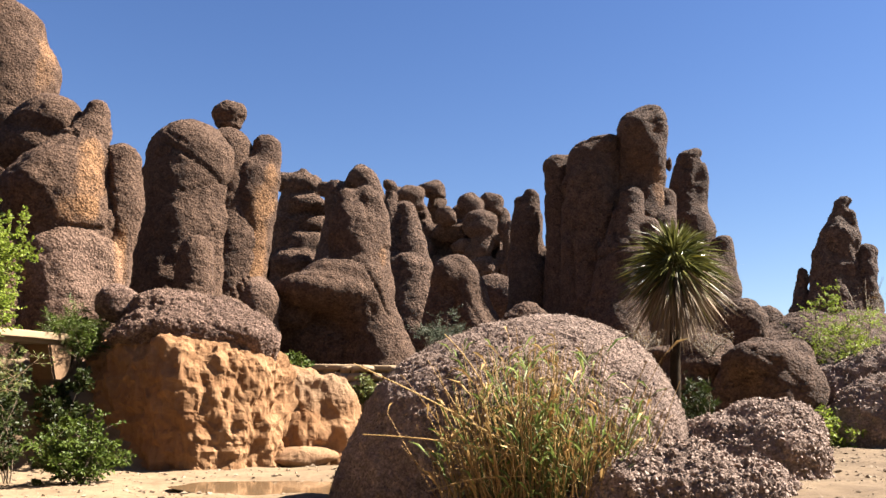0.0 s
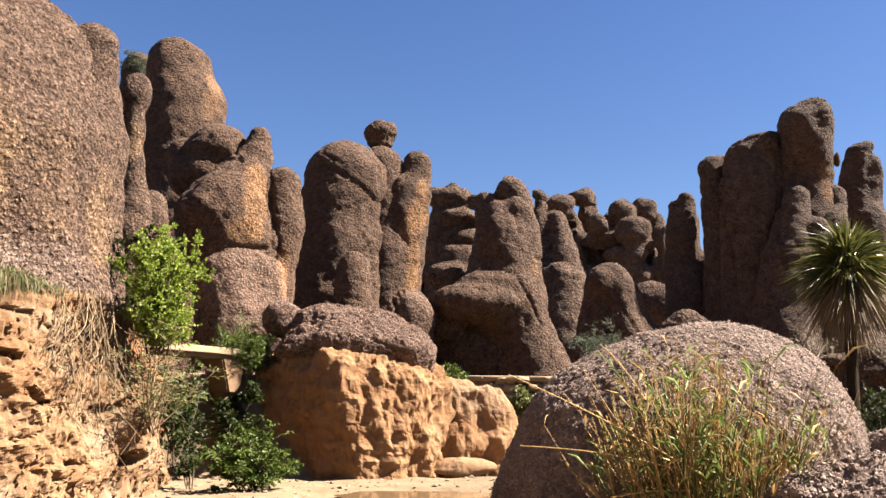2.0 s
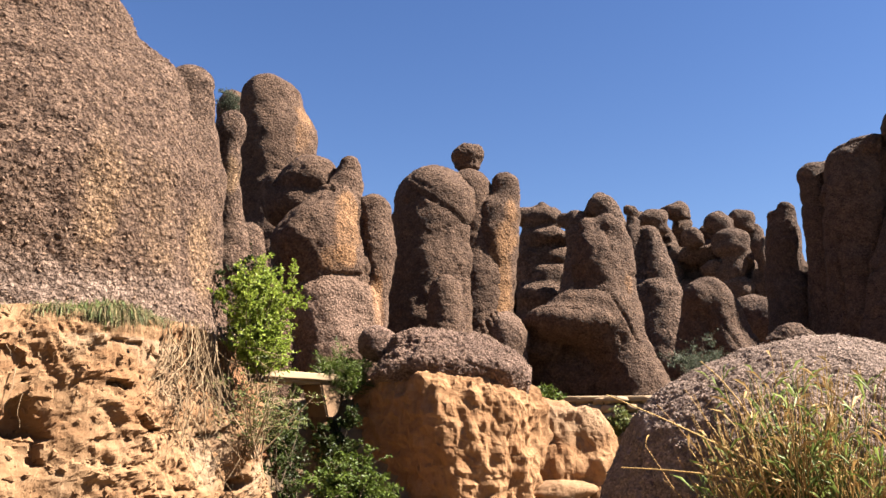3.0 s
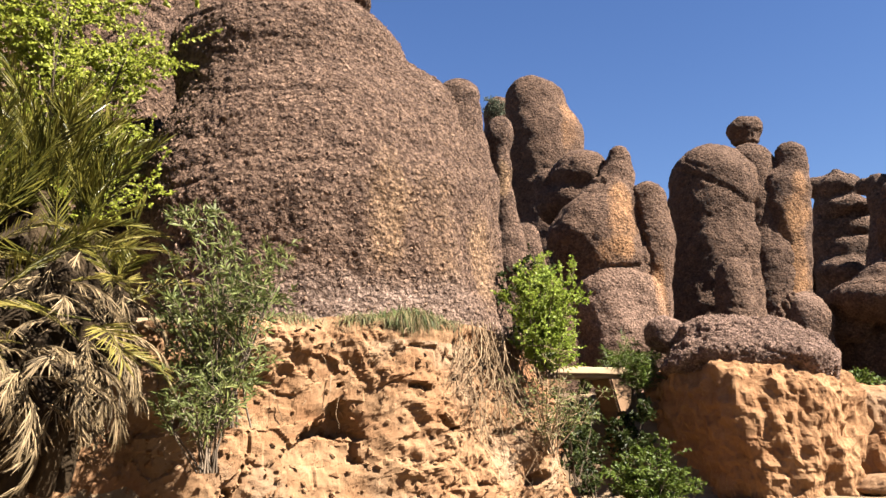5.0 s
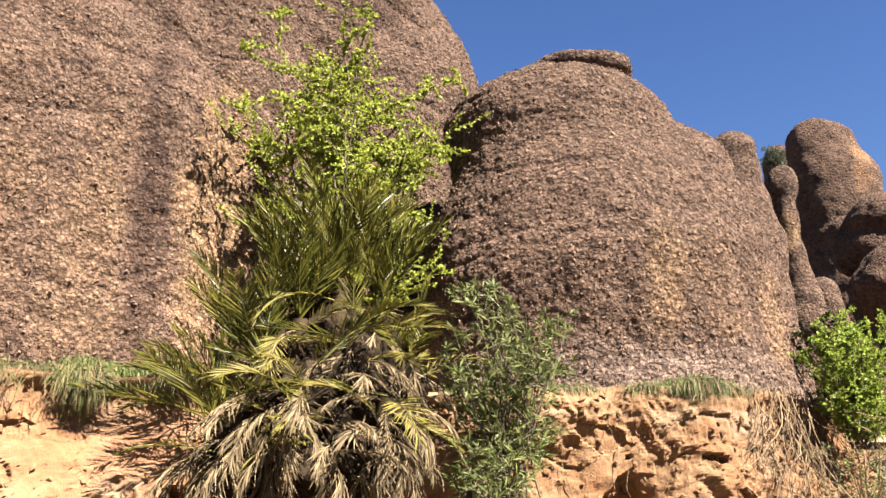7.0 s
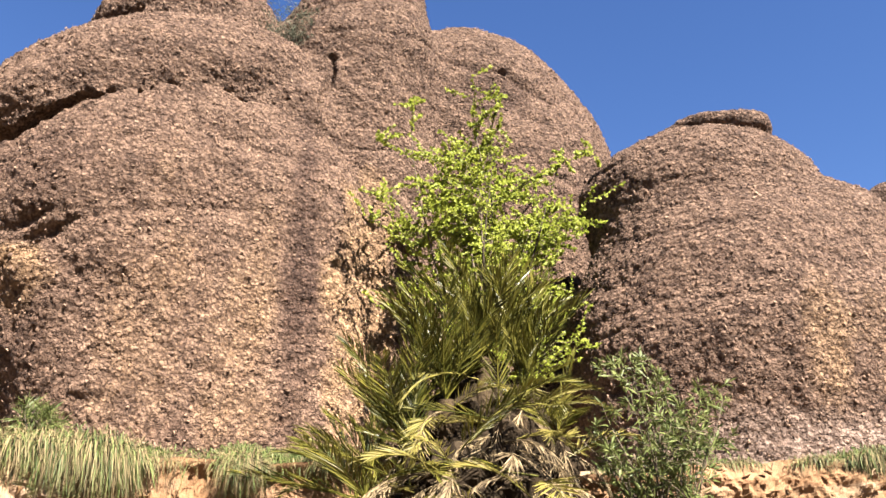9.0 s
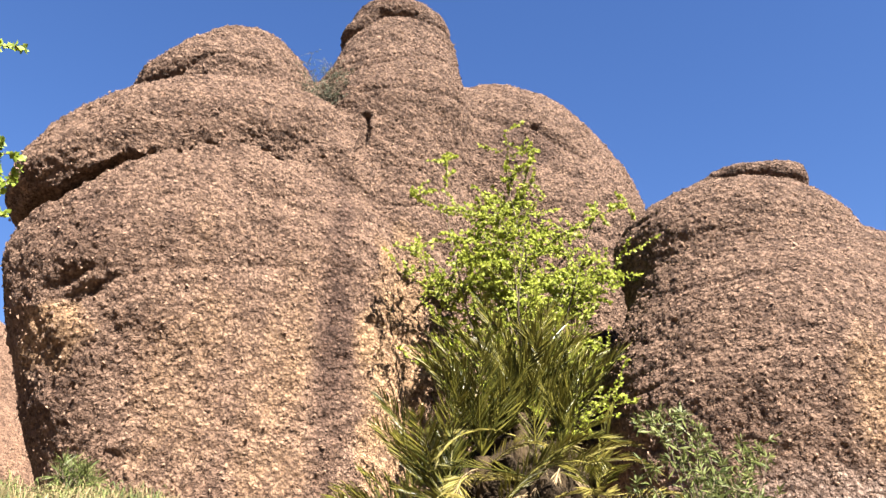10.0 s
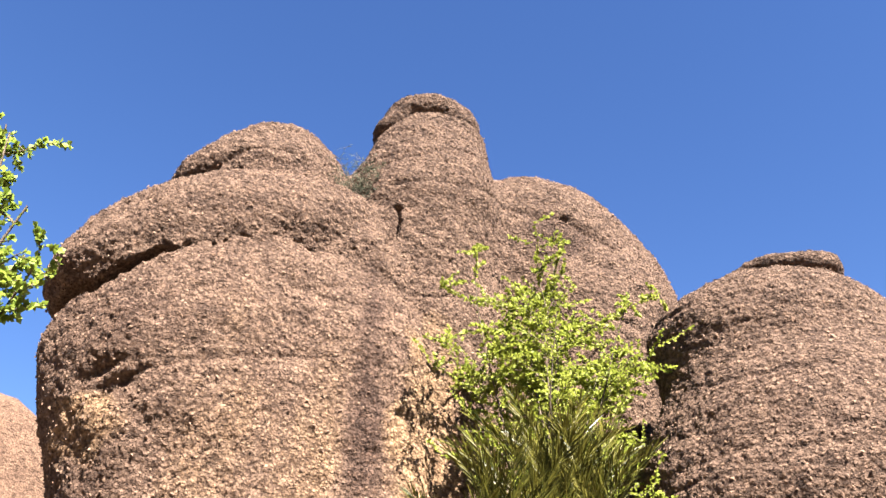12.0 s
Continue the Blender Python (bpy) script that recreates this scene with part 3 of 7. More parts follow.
# ---- rocks ----
rock("skyline_boulder", -2.4, 84, [
    (0.07, 0, 22.61, 1.55, 1.27, 0.96, 0),
    (0.39, 0, 21.82, 1.32, 1, 0.66, 0)],
    ROCK_FAR, 0.24, k=0.275, lumps=0.2275, size=2.5, warp=0.35, strata=0.05,
    label="weathered brown conglomerate boulder on a bare rocky ridge", group="skyline boulders on the far ridge", category="boulder")
rock("skyline_boulder", -0.8, 86, [
    (0.02, 0, 23.94, 1.42, 1.12, 0.8, 0),
    (0.31, 0, 23.27, 1.2, 0.96, 0.54, 0)],
    ROCK_FAR, 0.24, k=0.275, lumps=0.2275, size=2.5, warp=0.35, strata=0.05, seed=1,
    label="weathered brown conglomerate boulder on a bare rocky ridge", group="skyline boulders on the far ridge", category="boulder")
rock("skyline_boulder", -0.5, 88, [
    (-0, 0, 22.79, 1.08, 1.21, 1.33, 0),
    (0.23, 0, 21.71, 0.92, 0.92, 0.93, 0)],
    ROCK_FAR, 0.24, k=0.275, lumps=0.2275, size=2.5, warp=0.35, strata=0.05, seed=2,
    label="weathered brown conglomerate boulder on a bare rocky ridge", group="skyline boulders on the far ridge", category="boulder")
rock("skyline_boulder", -2.1, 90, [
    (0.06, 0, 22.23, 1.72, 1.6, 1.47, 0),
    (0.43, 0, 21.03, 1.46, 1.25, 1.02, 0)],
    ROCK_FAR, 0.24, k=0.275, lumps=0.2275, size=2.5, warp=0.35, strata=0.05, seed=3,
    label="weathered brown conglomerate boulder on a bare rocky ridge", group="skyline boulders on the far ridge", category="boulder")
rock("skyline_boulder", 0.2, 84, [
    (0.02, 0, 20.66, 1.15, 1.06, 0.97, 0),
    (0.25, 0, 19.86, 0.97, 0.83, 0.67, 0)],
    ROCK_FAR, 0.24, k=0.275, lumps=0.2275, size=2.5, warp=0.35, strata=0.05, seed=4,
    label="weathered brown conglomerate boulder on a bare rocky ridge", group="skyline boulders on the far ridge", category="boulder")
rock("skyline_boulder", 2, 86, [
    (-0.04, 0, 22.34, 1.3, 1.24, 1.17, 0),
    (0.22, 0, 21.37, 1.1, 0.96, 0.81, 0)],
    ROCK_FAR, 0.24, k=0.275, lumps=0.2275, size=2.5, warp=0.35, strata=0.05, seed=5,
    label="weathered brown conglomerate boulder on a bare rocky ridge", group="skyline boulders on the far ridge", category="boulder")
rock("skyline_boulder", 3.3, 88, [
    (-0.06, 0, 23.06, 1.2, 0.99, 0.77, 10),
    (0.18, 0, 22.42, 1.02, 0.78, 0.53, 0)],
    ROCK_FAR, 0.24, k=0.275, lumps=0.2275, size=2.5, warp=0.35, strata=0.05, seed=6,
    label="weathered brown conglomerate boulder on a bare rocky ridge", group="skyline boulders on the far ridge", category="boulder")
rock("skyline_boulder", 4, 90, [
    (0.06, 0, 20.59, 1.28, 1.74, 2.22, 0),
    (0.31, 0, 18.79, 1.09, 1.31, 1.54, 0)],
    ROCK_FAR, 0.24, k=0.275, lumps=0.2275, size=2.5, warp=0.35, strata=0.05, seed=7,
    label="weathered brown conglomerate boulder on a bare rocky ridge", group="skyline boulders on the far ridge", category="boulder")
rock("skyline_boulder", 2.6, 84, [
    (-0.06, 0, 19.5, 1.83, 1.77, 1.71, 0),
    (0.31, 0, 18.1, 1.55, 1.37, 1.19, 0)],
    ROCK_FAR, 0.24, k=0.275, lumps=0.2275, size=2.5, warp=0.35, strata=0.05, seed=8,
    label="weathered brown conglomerate boulder on a bare rocky ridge", group="skyline boulders on the far ridge", category="boulder")
rock("skyline_boulder", 0.7, 86, [
    (0.04, 0, 19.56, 2.11, 1.69, 0.83, -15),
    (0.47, 0, 18.85, 1.79, 1.43, 0.56, 0)],
    ROCK_FAR, 0.24, k=0.275, lumps=0.2275, size=2.5, warp=0.35, strata=0.05, seed=9,
    label="weathered brown conglomerate boulder on a bare rocky ridge", group="skyline boulders on the far ridge", category="boulder")
rock("skyline_boulder", -0.9, 88, [
    (0.05, 0, 19.46, 1.8, 1.5, 1.18, 0),
    (0.42, 0, 18.49, 1.52, 1.18, 0.82, 0)],
    ROCK_FAR, 0.24, k=0.275, lumps=0.2275, size=2.5, warp=0.35, strata=0.05, seed=10,
    label="weathered brown conglomerate boulder on a bare rocky ridge", group="skyline boulders on the far ridge", category="boulder")
rock("skyline_boulder", 0, 90, [
    (0.06, 0, 17.89, 2.56, 2.2, 1.82, 0),
    (0.59, 0, 16.42, 2.17, 1.72, 1.26, 0)],
    ROCK_FAR, 0.24, k=0.275, lumps=0.2275, size=2.5, warp=0.35, strata=0.05, seed=11,
    label="weathered brown conglomerate boulder on a bare rocky ridge", group="skyline boulders on the far ridge", category="boulder")
rock("skyline_boulder", 2.5, 84, [
    (-0.02, 0, 17, 1.25, 1.76, 2.29, 20),
    (0.23, 0, 15.16, 1.06, 1.32, 1.59, 0)],
    ROCK_FAR, 0.24, k=0.275, lumps=0.2275, size=2.5, warp=0.35, strata=0.05, seed=12,
    label="weathered brown conglomerate boulder on a bare rocky ridge", group="skyline boulders on the far ridge", category="boulder")
rock("skyline_boulder", 3.7, 86, [
    (0.04, 0, 16.37, 1.05, 1.16, 1.28, 0),
    (0.24, 0, 15.33, 0.89, 0.89, 0.89, 0)],
    ROCK_FAR, 0.24, k=0.275, lumps=0.2275, size=2.5, warp=0.35, strata=0.05, seed=13,
    label="weathered brown conglomerate boulder on a bare rocky ridge", group="skyline boulders on the far ridge", category="boulder")
rock("skyline_boulder", -3, 88, [
    (-0.01, 0, 22.54, 0.96, 1.5, 2.07, 0),
    (0.21, 0, 20.87, 0.82, 1.12, 1.44, 0)],
    ROCK_FAR, 0.24, k=0.275, lumps=0.2275, size=2.5, warp=0.35, strata=0.05, seed=14,
    label="weathered brown conglomerate boulder on a bare rocky ridge", group="skyline boulders on the far ridge", category="boulder")
rock("skyline_boulder", -1.5, 90, [
    (-0.06, 0, 20.73, 1.53, 1.26, 0.97, 0),
    (0.26, 0, 19.94, 1.3, 0.99, 0.67, 0)],
    ROCK_FAR, 0.24, k=0.275, lumps=0.2275, size=2.5, warp=0.35, strata=0.05, seed=15,
    label="weathered brown conglomerate boulder on a bare rocky ridge", group="skyline boulders on the far ridge", category="boulder")
rock("skyline_boulder", 1.5, 84, [
    (-0.04, 0, 17.52, 1.37, 1.08, 0.79, -10),
    (0.24, 0, 16.87, 1.16, 0.93, 0.54, 0)],
    ROCK_FAR, 0.24, k=0.275, lumps=0.2275, size=2.5, warp=0.35, strata=0.05, seed=16,
    label="weathered brown conglomerate boulder on a bare rocky ridge", group="skyline boulders on the far ridge", category="boulder")
rock("skyline_boulder", -1, 86, [
    (0, 0, 15.97, 1.74, 1.45, 1.15, 0),
    (0.36, 0, 15.04, 1.48, 1.15, 0.8, 0)],
    ROCK_FAR, 0.24, k=0.275, lumps=0.2275, size=2.5, warp=0.35, strata=0.05, seed=17,
    label="weathered brown conglomerate boulder on a bare rocky ridge", group="skyline boulders on the far ridge", category="boulder")
rock("skyline_boulder", 1.1, 88, [
    (-0.01, 0, 16.22, 1.78, 1.43, 1.06, 0),
    (0.35, 0, 15.35, 1.51, 1.21, 0.73, 0)],
    ROCK_FAR, 0.24, k=0.275, lumps=0.2275, size=2.5, warp=0.35, strata=0.05, seed=18,
    label="weathered brown conglomerate boulder on a bare rocky ridge", group="skyline boulders on the far ridge", category="boulder")
rock("skyline_boulder", 3, 90, [
    (0.04, 0, 16.07, 1.21, 1.09, 0.97, 0),
    (0.29, 0, 15.28, 1.03, 0.85, 0.67, 0)],
    ROCK_FAR, 0.24, k=0.275, lumps=0.2275, size=2.5, warp=0.35, strata=0.05, seed=19,
    label="weathered brown conglomerate boulder on a bare rocky ridge", group="skyline boulders on the far ridge", category="boulder")
rock("skyline_boulder", -2.4, 84, [
    (-0.03, 0, 18.38, 1.14, 1.14, 1.14, 0),
    (0.21, 0, 17.46, 0.97, 0.88, 0.79, 0)],
    ROCK_FAR, 0.24, k=0.275, lumps=0.2275, size=2.5, warp=0.35, strata=0.05, seed=20,
    label="weathered brown conglomerate boulder on a bare rocky ridge", group="skyline boulders on the far ridge", category="boulder")
rock("skyline_boulder", -3.1, 86, [
    (-0.07, 0, 17.57, 0.93, 1.16, 1.41, 0),
    (0.14, 0, 16.44, 0.79, 0.88, 0.98, 0)],
    ROCK_FAR, 0.24, k=0.275, lumps=0.2275, size=2.5, warp=0.35, strata=0.05, seed=21,
    label="weathered brown conglomerate boulder on a bare rocky ridge", group="skyline boulders on the far ridge", category="boulder")
rock("skyline_boulder", -0.2, 88, [
    (0.06, 0, 18.93, 1.08, 0.9, 0.71, 8),
    (0.28, 0, 18.35, 0.91, 0.71, 0.49, 0)],
    ROCK_FAR, 0.24, k=0.275, lumps=0.2275, size=2.5, warp=0.35, strata=0.05, seed=22,
    label="weathered brown conglomerate boulder on a bare rocky ridge", group="skyline boulders on the far ridge", category="boulder")
rock("skyline_boulder", 0.2, 90, [
    (0.07, 0, 16.23, 2.8, 2.37, 1.93, 0),
    (0.64, 0, 14.66, 2.37, 1.86, 1.34, 0)],
    ROCK_FAR, 0.24, k=0.275, lumps=0.2275, size=2.5, warp=0.35, strata=0.05, seed=23,
    label="weathered brown conglomerate boulder on a bare rocky ridge", group="skyline boulders on the far ridge", category="boulder")
rock("skyline_boulder", 2.6, 84, [
    (-0.05, 0, 15.1, 2.15, 1.93, 1.69, 0),
    (0.38, 0, 13.73, 1.82, 1.51, 1.18, 0)],
    ROCK_FAR, 0.24, k=0.275, lumps=0.2275, size=2.5, warp=0.35, strata=0.05, seed=24,
    label="weathered brown conglomerate boulder on a bare rocky ridge", group="skyline boulders on the far ridge", category="boulder")
rock("skyline_boulder", -1.9, 86, [
    (0.02, 0, 15.84, 2.32, 2.21, 2.09, 0),
    (0.51, 0, 14.15, 1.97, 1.71, 1.45, 0)],
    ROCK_FAR, 0.24, k=0.275, lumps=0.2275, size=2.5, warp=0.35, strata=0.05, seed=25,
    label="weathered brown conglomerate boulder on a bare rocky ridge", group="skyline boulders on the far ridge", category="boulder")
rock("skyline_boulder", -2.7, 88, [
    (-0.02, 0, 20.7, 1.08, 1.2, 1.32, 0),
    (0.22, 0, 19.63, 0.92, 0.92, 0.92, 0)],
    ROCK_FAR, 0.24, k=0.275, lumps=0.2275, size=2.5, warp=0.35, strata=0.05, seed=26,
    label="weathered brown conglomerate boulder on a bare rocky ridge", group="skyline boulders on the far ridge", category="boulder")
rock("skyline_boulder", 1.3, 90, [
    (0.01, 0, 22.03, 1.11, 1.05, 0.98, 15),
    (0.24, 0, 21.23, 0.94, 0.81, 0.68, 0)],
    ROCK_FAR, 0.24, k=0.275, lumps=0.2275, size=2.5, warp=0.35, strata=0.05, seed=27,
    label="weathered brown conglomerate boulder on a bare rocky ridge", group="skyline boulders on the far ridge", category="boulder")
rock("skyline_boulder", 4.7, 84, [
    (-0.01, 0, 17.86, 0.68, 1.48, 2.3, 0),
    (0.12, 0, 16.02, 0.58, 1.08, 1.6, 0)],
    ROCK_FAR, 0.24, k=0.275, lumps=0.2275, size=2.5, warp=0.35, strata=0.05, seed=28,
    label="weathered brown conglomerate boulder on a bare rocky ridge", group="skyline boulders on the far ridge", category="boulder")
rock("skyline_boulder", 3.3, 86, [
    (0.06, 0, 17.67, 1.05, 1.22, 1.4, 0),
    (0.26, 0, 16.53, 0.89, 0.93, 0.98, 0)],
    ROCK_FAR, 0.24, k=0.275, lumps=0.2275, size=2.5, warp=0.35, strata=0.05, seed=29,
    label="weathered brown conglomerate boulder on a bare rocky ridge", group="skyline boulders on the far ridge", category="boulder")
rock("skyline_boulder", 1.8, 88, [
    (-0.02, 0, 17.13, 1.79, 1.49, 1.18, -12),
    (0.34, 0, 16.16, 1.52, 1.17, 0.82, 0)],
    ROCK_FAR, 0.24, k=0.275, lumps=0.2275, size=2.5, warp=0.35, strata=0.05, seed=30,
    label="weathered brown conglomerate boulder on a bare rocky ridge", group="skyline boulders on the far ridge", category="boulder")
rock("skyline_boulder", 0.6, 90, [
    (0.03, 0, 18.4, 1.83, 1.4, 0.96, 12),
    (0.4, 0, 17.61, 1.55, 1.24, 0.66, 0)],
    ROCK_FAR, 0.24, k=0.275, lumps=0.2275, size=2.5, warp=0.35, strata=0.05, seed=31,
    label="weathered brown conglomerate boulder on a bare rocky ridge", group="skyline boulders on the far ridge", category="boulder")
rock("skyline_boulder", 4.2, 84, [
    (-0.02, 0, 15.56, 0.91, 1.08, 1.25, 0),
    (0.15, 0, 14.55, 0.77, 0.82, 0.87, 0)],
    ROCK_FAR, 0.24, k=0.275, lumps=0.2275, size=2.5, warp=0.35, strata=0.05, seed=32,
    label="weathered brown conglomerate boulder on a bare rocky ridge", group="skyline boulders on the far ridge", category="boulder")
rock("skyline_boulder", -1.5, 86, [
    (-0.02, 0, 17.62, 1.52, 1.34, 1.16, 0),
    (0.29, 0, 16.67, 1.29, 1.05, 0.81, 0)],
    ROCK_FAR, 0.24, k=0.275, lumps=0.2275, size=2.5, warp=0.35, strata=0.05, seed=33,
    label="weathered brown conglomerate boulder on a bare rocky ridge", group="skyline boulders on the far ridge", category="boulder")
rock("rocky_ridge", -2.1, 95, [
    (0.03, 0, 17.32, 4.81, 7, 6.73, 0),
    (8.4, 0, 16.8, 3.86, 7, 6.08, 0),
    (4.48, -1, 17.22, 5.41, 7, 5.16, 0),
    (4.5, -2, 8.9, 11.15, 8, 8.67, 0),
    (0.03, 0, 17.32, 4.67, 0.03, 0, 14.1, 4.81, 1)],
    ROCK_FAR, 0.4, k=1.1, lumps=0.39, size=2.5, warp=0.16, seed=44,
    label="low rocky ridge heaped with boulders", category="rock")
rock("layered_rock", -9.6, 60, [
    (-0.04, 0, 17.05, 1.46, 1.22, 0.96, 0),
    (-1.34, 0.3, 17.43, 0.9, 0.79, 0.69, 0),
    (-0.21, 0, 18.22, 0.37, 0.31, 0.24, 0),
    (0.41, -0.3, 15.62, 1.61, 1.25, 0.86, 0),
    (-0.71, 0.3, 15.79, 1.06, 1.02, 0.97, 0),
    (0.46, -0.2, 14.32, 1.37, 1.15, 0.91, 0),
    (-0.89, 0.2, 14.26, 1.05, 1.05, 1.05, 0),
    (0.04, 0, 12.87, 1.77, 1.37, 0.95, 0),
    (-0.45, -0.3, 11.33, 1.83, 1.55, 1.26, 0),
    (-0.28, 0.6, 17.02, 1.35, -0.19, 0.6, 7.77, 2.31, 1),
    (1.01, 0, 12.58, 0.8, 1.58, 0, 7.76, 1.59, 1),
    (-0.19, 0.6, 7.77, 2.25, -0.19, 0.6, 5.33, 2.31, 1),
    (1.58, 0, 7.76, 1.54, 1.58, 0, 5.18, 1.59, 1)],
    ROCK_FAR, 0.19, k=0.154, lumps=0.1625, size=1.6, creases=[(-1.53, 16.26, 1.34, 16.66, 0.11, 0.165), (-1.47, 14.85, 1.72, 15.17, 0.11, 0.165), (-1.61, 13.62, 1.57, 13.67, 0.11, 0.1375)], warp=0.16, fine=0.035, strata=0.07, seed=2,
    label="weathered brown conglomerate stack of bulging lobes", category="rock")
rock("layered_rock", -11.5, 62, [
    (0.04, 0, 14.71, 0.75, 0.87, 1, 0),
    (-0.46, 0, 14.05, 0.91, 0.91, 0.91, 0),
    (-0.25, -0.3, 13.08, 0.98, 0.84, 0.69, 0),
    (-0.87, 0, 12.44, 0.82, 0.82, 0.82, 0),
    (-0.35, -0.4, 11.69, 1.14, 0.98, 0.81, 0),
    (-0.79, 0, 10.7, 1.14, 1.08, 1.02, 0),
    (-0.12, 0, 16.41, 0.5, 0.62, 0.76, 0),
    (-0.24, 0.5, 14.59, 0.75, -0.1, 0.5, 7.09, 1.71, 1),
    (-0.1, 0.5, 7.09, 1.66, -0.1, 0.5, 5.9, 1.71, 1),
    (-0.79, 0, 10.7, 1.05, -0.79, 0, 5.74, 1.08, 1)],
    ROCK_FAR, 0.19, k=0.154, lumps=0.1625, size=1.6, warp=0.16, fine=0.035, strata=0.07, seed=3,
    label="weathered brown conglomerate stack beside a taller one", category="rock")
rock("rock_pillar", -5.8, 57, [
    (-0.03, 0, 16.97, 1.05, 0.92, 0.77, 0),
    (-0.16, 0, 17.69, 0.35, 0.31, 0.27, 0),
    (0.5, 0, 16.3, 0.78, 0.88, 0.98, 0),
    (-1.59, 0, 16.27, 0.78, 0.78, 0.78, 0),
    (-2.34, 0.4, 16.18, 0.55, 0.55, 0.55, 0),
    (-1.42, 0, 15.63, 0.93, -1.21, 0, 9, 1.9, 1),
    (0.51, 0, 15.7, 1.09, 1.06, 0, 9.05, 1.91, 1),
    (-1.21, 0, 9, 1.84, -1.21, 0, 4.55, 1.9, 1),
    (1.06, 0, 9.05, 1.85, 1.06, 0, 4.55, 1.91, 1)],
    ROCK_FAR, 0.19, k=0.1925, lumps=0.143, size=1.7, warp=0.16, fine=0.035, strata=0.04, seed=4,
    label="weathered brown conglomerate pillar with a small knob on top", category="rock")
rock("rock_pillar", -3.7, 54, [
    (-0.04, 0, 15.76, 0.52, 0.44, 0.36, 0),
    (-0.03, 0, 15.15, 0.37, 0.33, 0.29, 0),
    (-0.01, 0, 14.55, 0.48, 0.13, 0, 11.25, 0.62, 1),
    (0.88, 0.2, 14.16, 0.7, 1.52, 0.2, 11.69, 0.99, 1),
    (1.51, 0, 11.65, 1.03, 1.72, 0, 10.17, 1.24, 1),
    (1.24, -0.4, 9.74, 1.59, 1.24, -0.4, 5.77, 2.21, 1),
    (2.21, 0, 8.9, 0.87, 1.16, 1.46, 0),
    (0.07, 0, 10.51, 0.95, 0.17, 0, 5.79, 1.43, 1),
    (1.24, -0.4, 5.77, 2.14, 1.24, -0.4, 4.21, 2.21, 1),
    (0.17, 0, 5.79, 1.39, 0.17, 0, 4.23, 1.43, 1)],
    ROCK_FAR, 0.19, k=0.165, lumps=0.13, size=1.7, creases=[(0.49, 15.02, 0.71, 11.26, 0.13, 0.22), (0.07, 10.51, 3.00, 9.83, 0.13, 0.11)], warp=0.16, fine=0.035, seed=5,
    label="weathered brown conglomerate pillar split by an upright groove", category="rock")
rock("boulder", 3.7, 62, [
    (0.02, 0, 9.59, 1.74, 1.7, 1.66, 0),
    (1.04, -0.5, 8.91, 1.64, 1.85, 2.06, 0),
    (-1.22, 0, 8.75, 1.66, 1.66, 1.66, 0),
    (1.04, -0.5, 8.91, 1.59, 1.04, -0.5, 5.58, 1.64, 1),
    (-1.22, 0, 8.75, 1.61, -1.22, 0, 5.74, 1.66, 1)],
    ROCK_FAR, 0.19, k=0.22, lumps=0.13, size=1.5, warp=0.16, fine=0.035, seed=45,
    label="weathered brown conglomerate boulder at the foot of a spire", category="boulder")
rock("leaning_rock", 1.1, 42, [
    (-0, 0, 8.43, 0.79, 0.51, 0, 7.15, 0.96, 1),
    (0.51, 0.2, 7.18, 0.96, 1.14, 0.2, 4.92, 1.07, 1),
    (-0.48, -0.1, 7.93, 0.85, 0.96, 1.08, 0),
    (-0.48, 0.3, 7.76, 0.91, -1.1, 0.3, 4.35, 1.12, 1),
    (0.34, -0.7, 7, 0.47, 0.95, -0.7, 4.85, 0.66, 1),
    (-1.1, 0.3, 4.35, 1.09, -1.1, 0.3, 3.38, 1.12, 1),
    (1.14, 0.2, 4.92, 1.03, 1.14, 0.2, 3.36, 1.07, 1)],
    ROCK_MID, 0.115, k=0.22, lumps=0.104, size=1.2, creases=[(0.09, 7.57, 1.08, 5.18, 0.10, 0.1375)], warp=0.11, fine=0.03, seed=6,
    label="weathered brown conglomerate leaning rock above the stream bed", category="rock")
rock("rock_spire", 6.1, 47, [
    (0.01, 0, 13.27, 0.38, -0.16, 0, 12.16, 0.7, 1),
    (-0.47, 0, 12.78, 0.48, -0.36, 0, 11.02, 0.76, 1),
    (-0.22, 0, 12.16, 0.73, -0.34, 0, 5.62, 1.43, 1),
    (0.64, 0, 10.14, 0.38, 0.66, 0, 6.55, 0.81, 1),
    (-0.34, 0, 5.62, 1.39, -0.34, 0, 3.97, 1.43, 1),
    (0.66, 0, 6.55, 0.79, 0.66, 0, 3.97, 0.81, 1)],
    ROCK_MID, 0.125, k=0.165, lumps=0.13, size=1.3, creases=[(-0.82, 12.92, 0.45, 13.10, 0.09, 0.11)], warp=0.11, fine=0.03, seed=7,
    label="dark slender conglomerate spire standing in shade", category="rock")
pillars_42 = rock_group("rock_tower", 7.8, 45, "tall dark conglomerate tower of fused pillars")
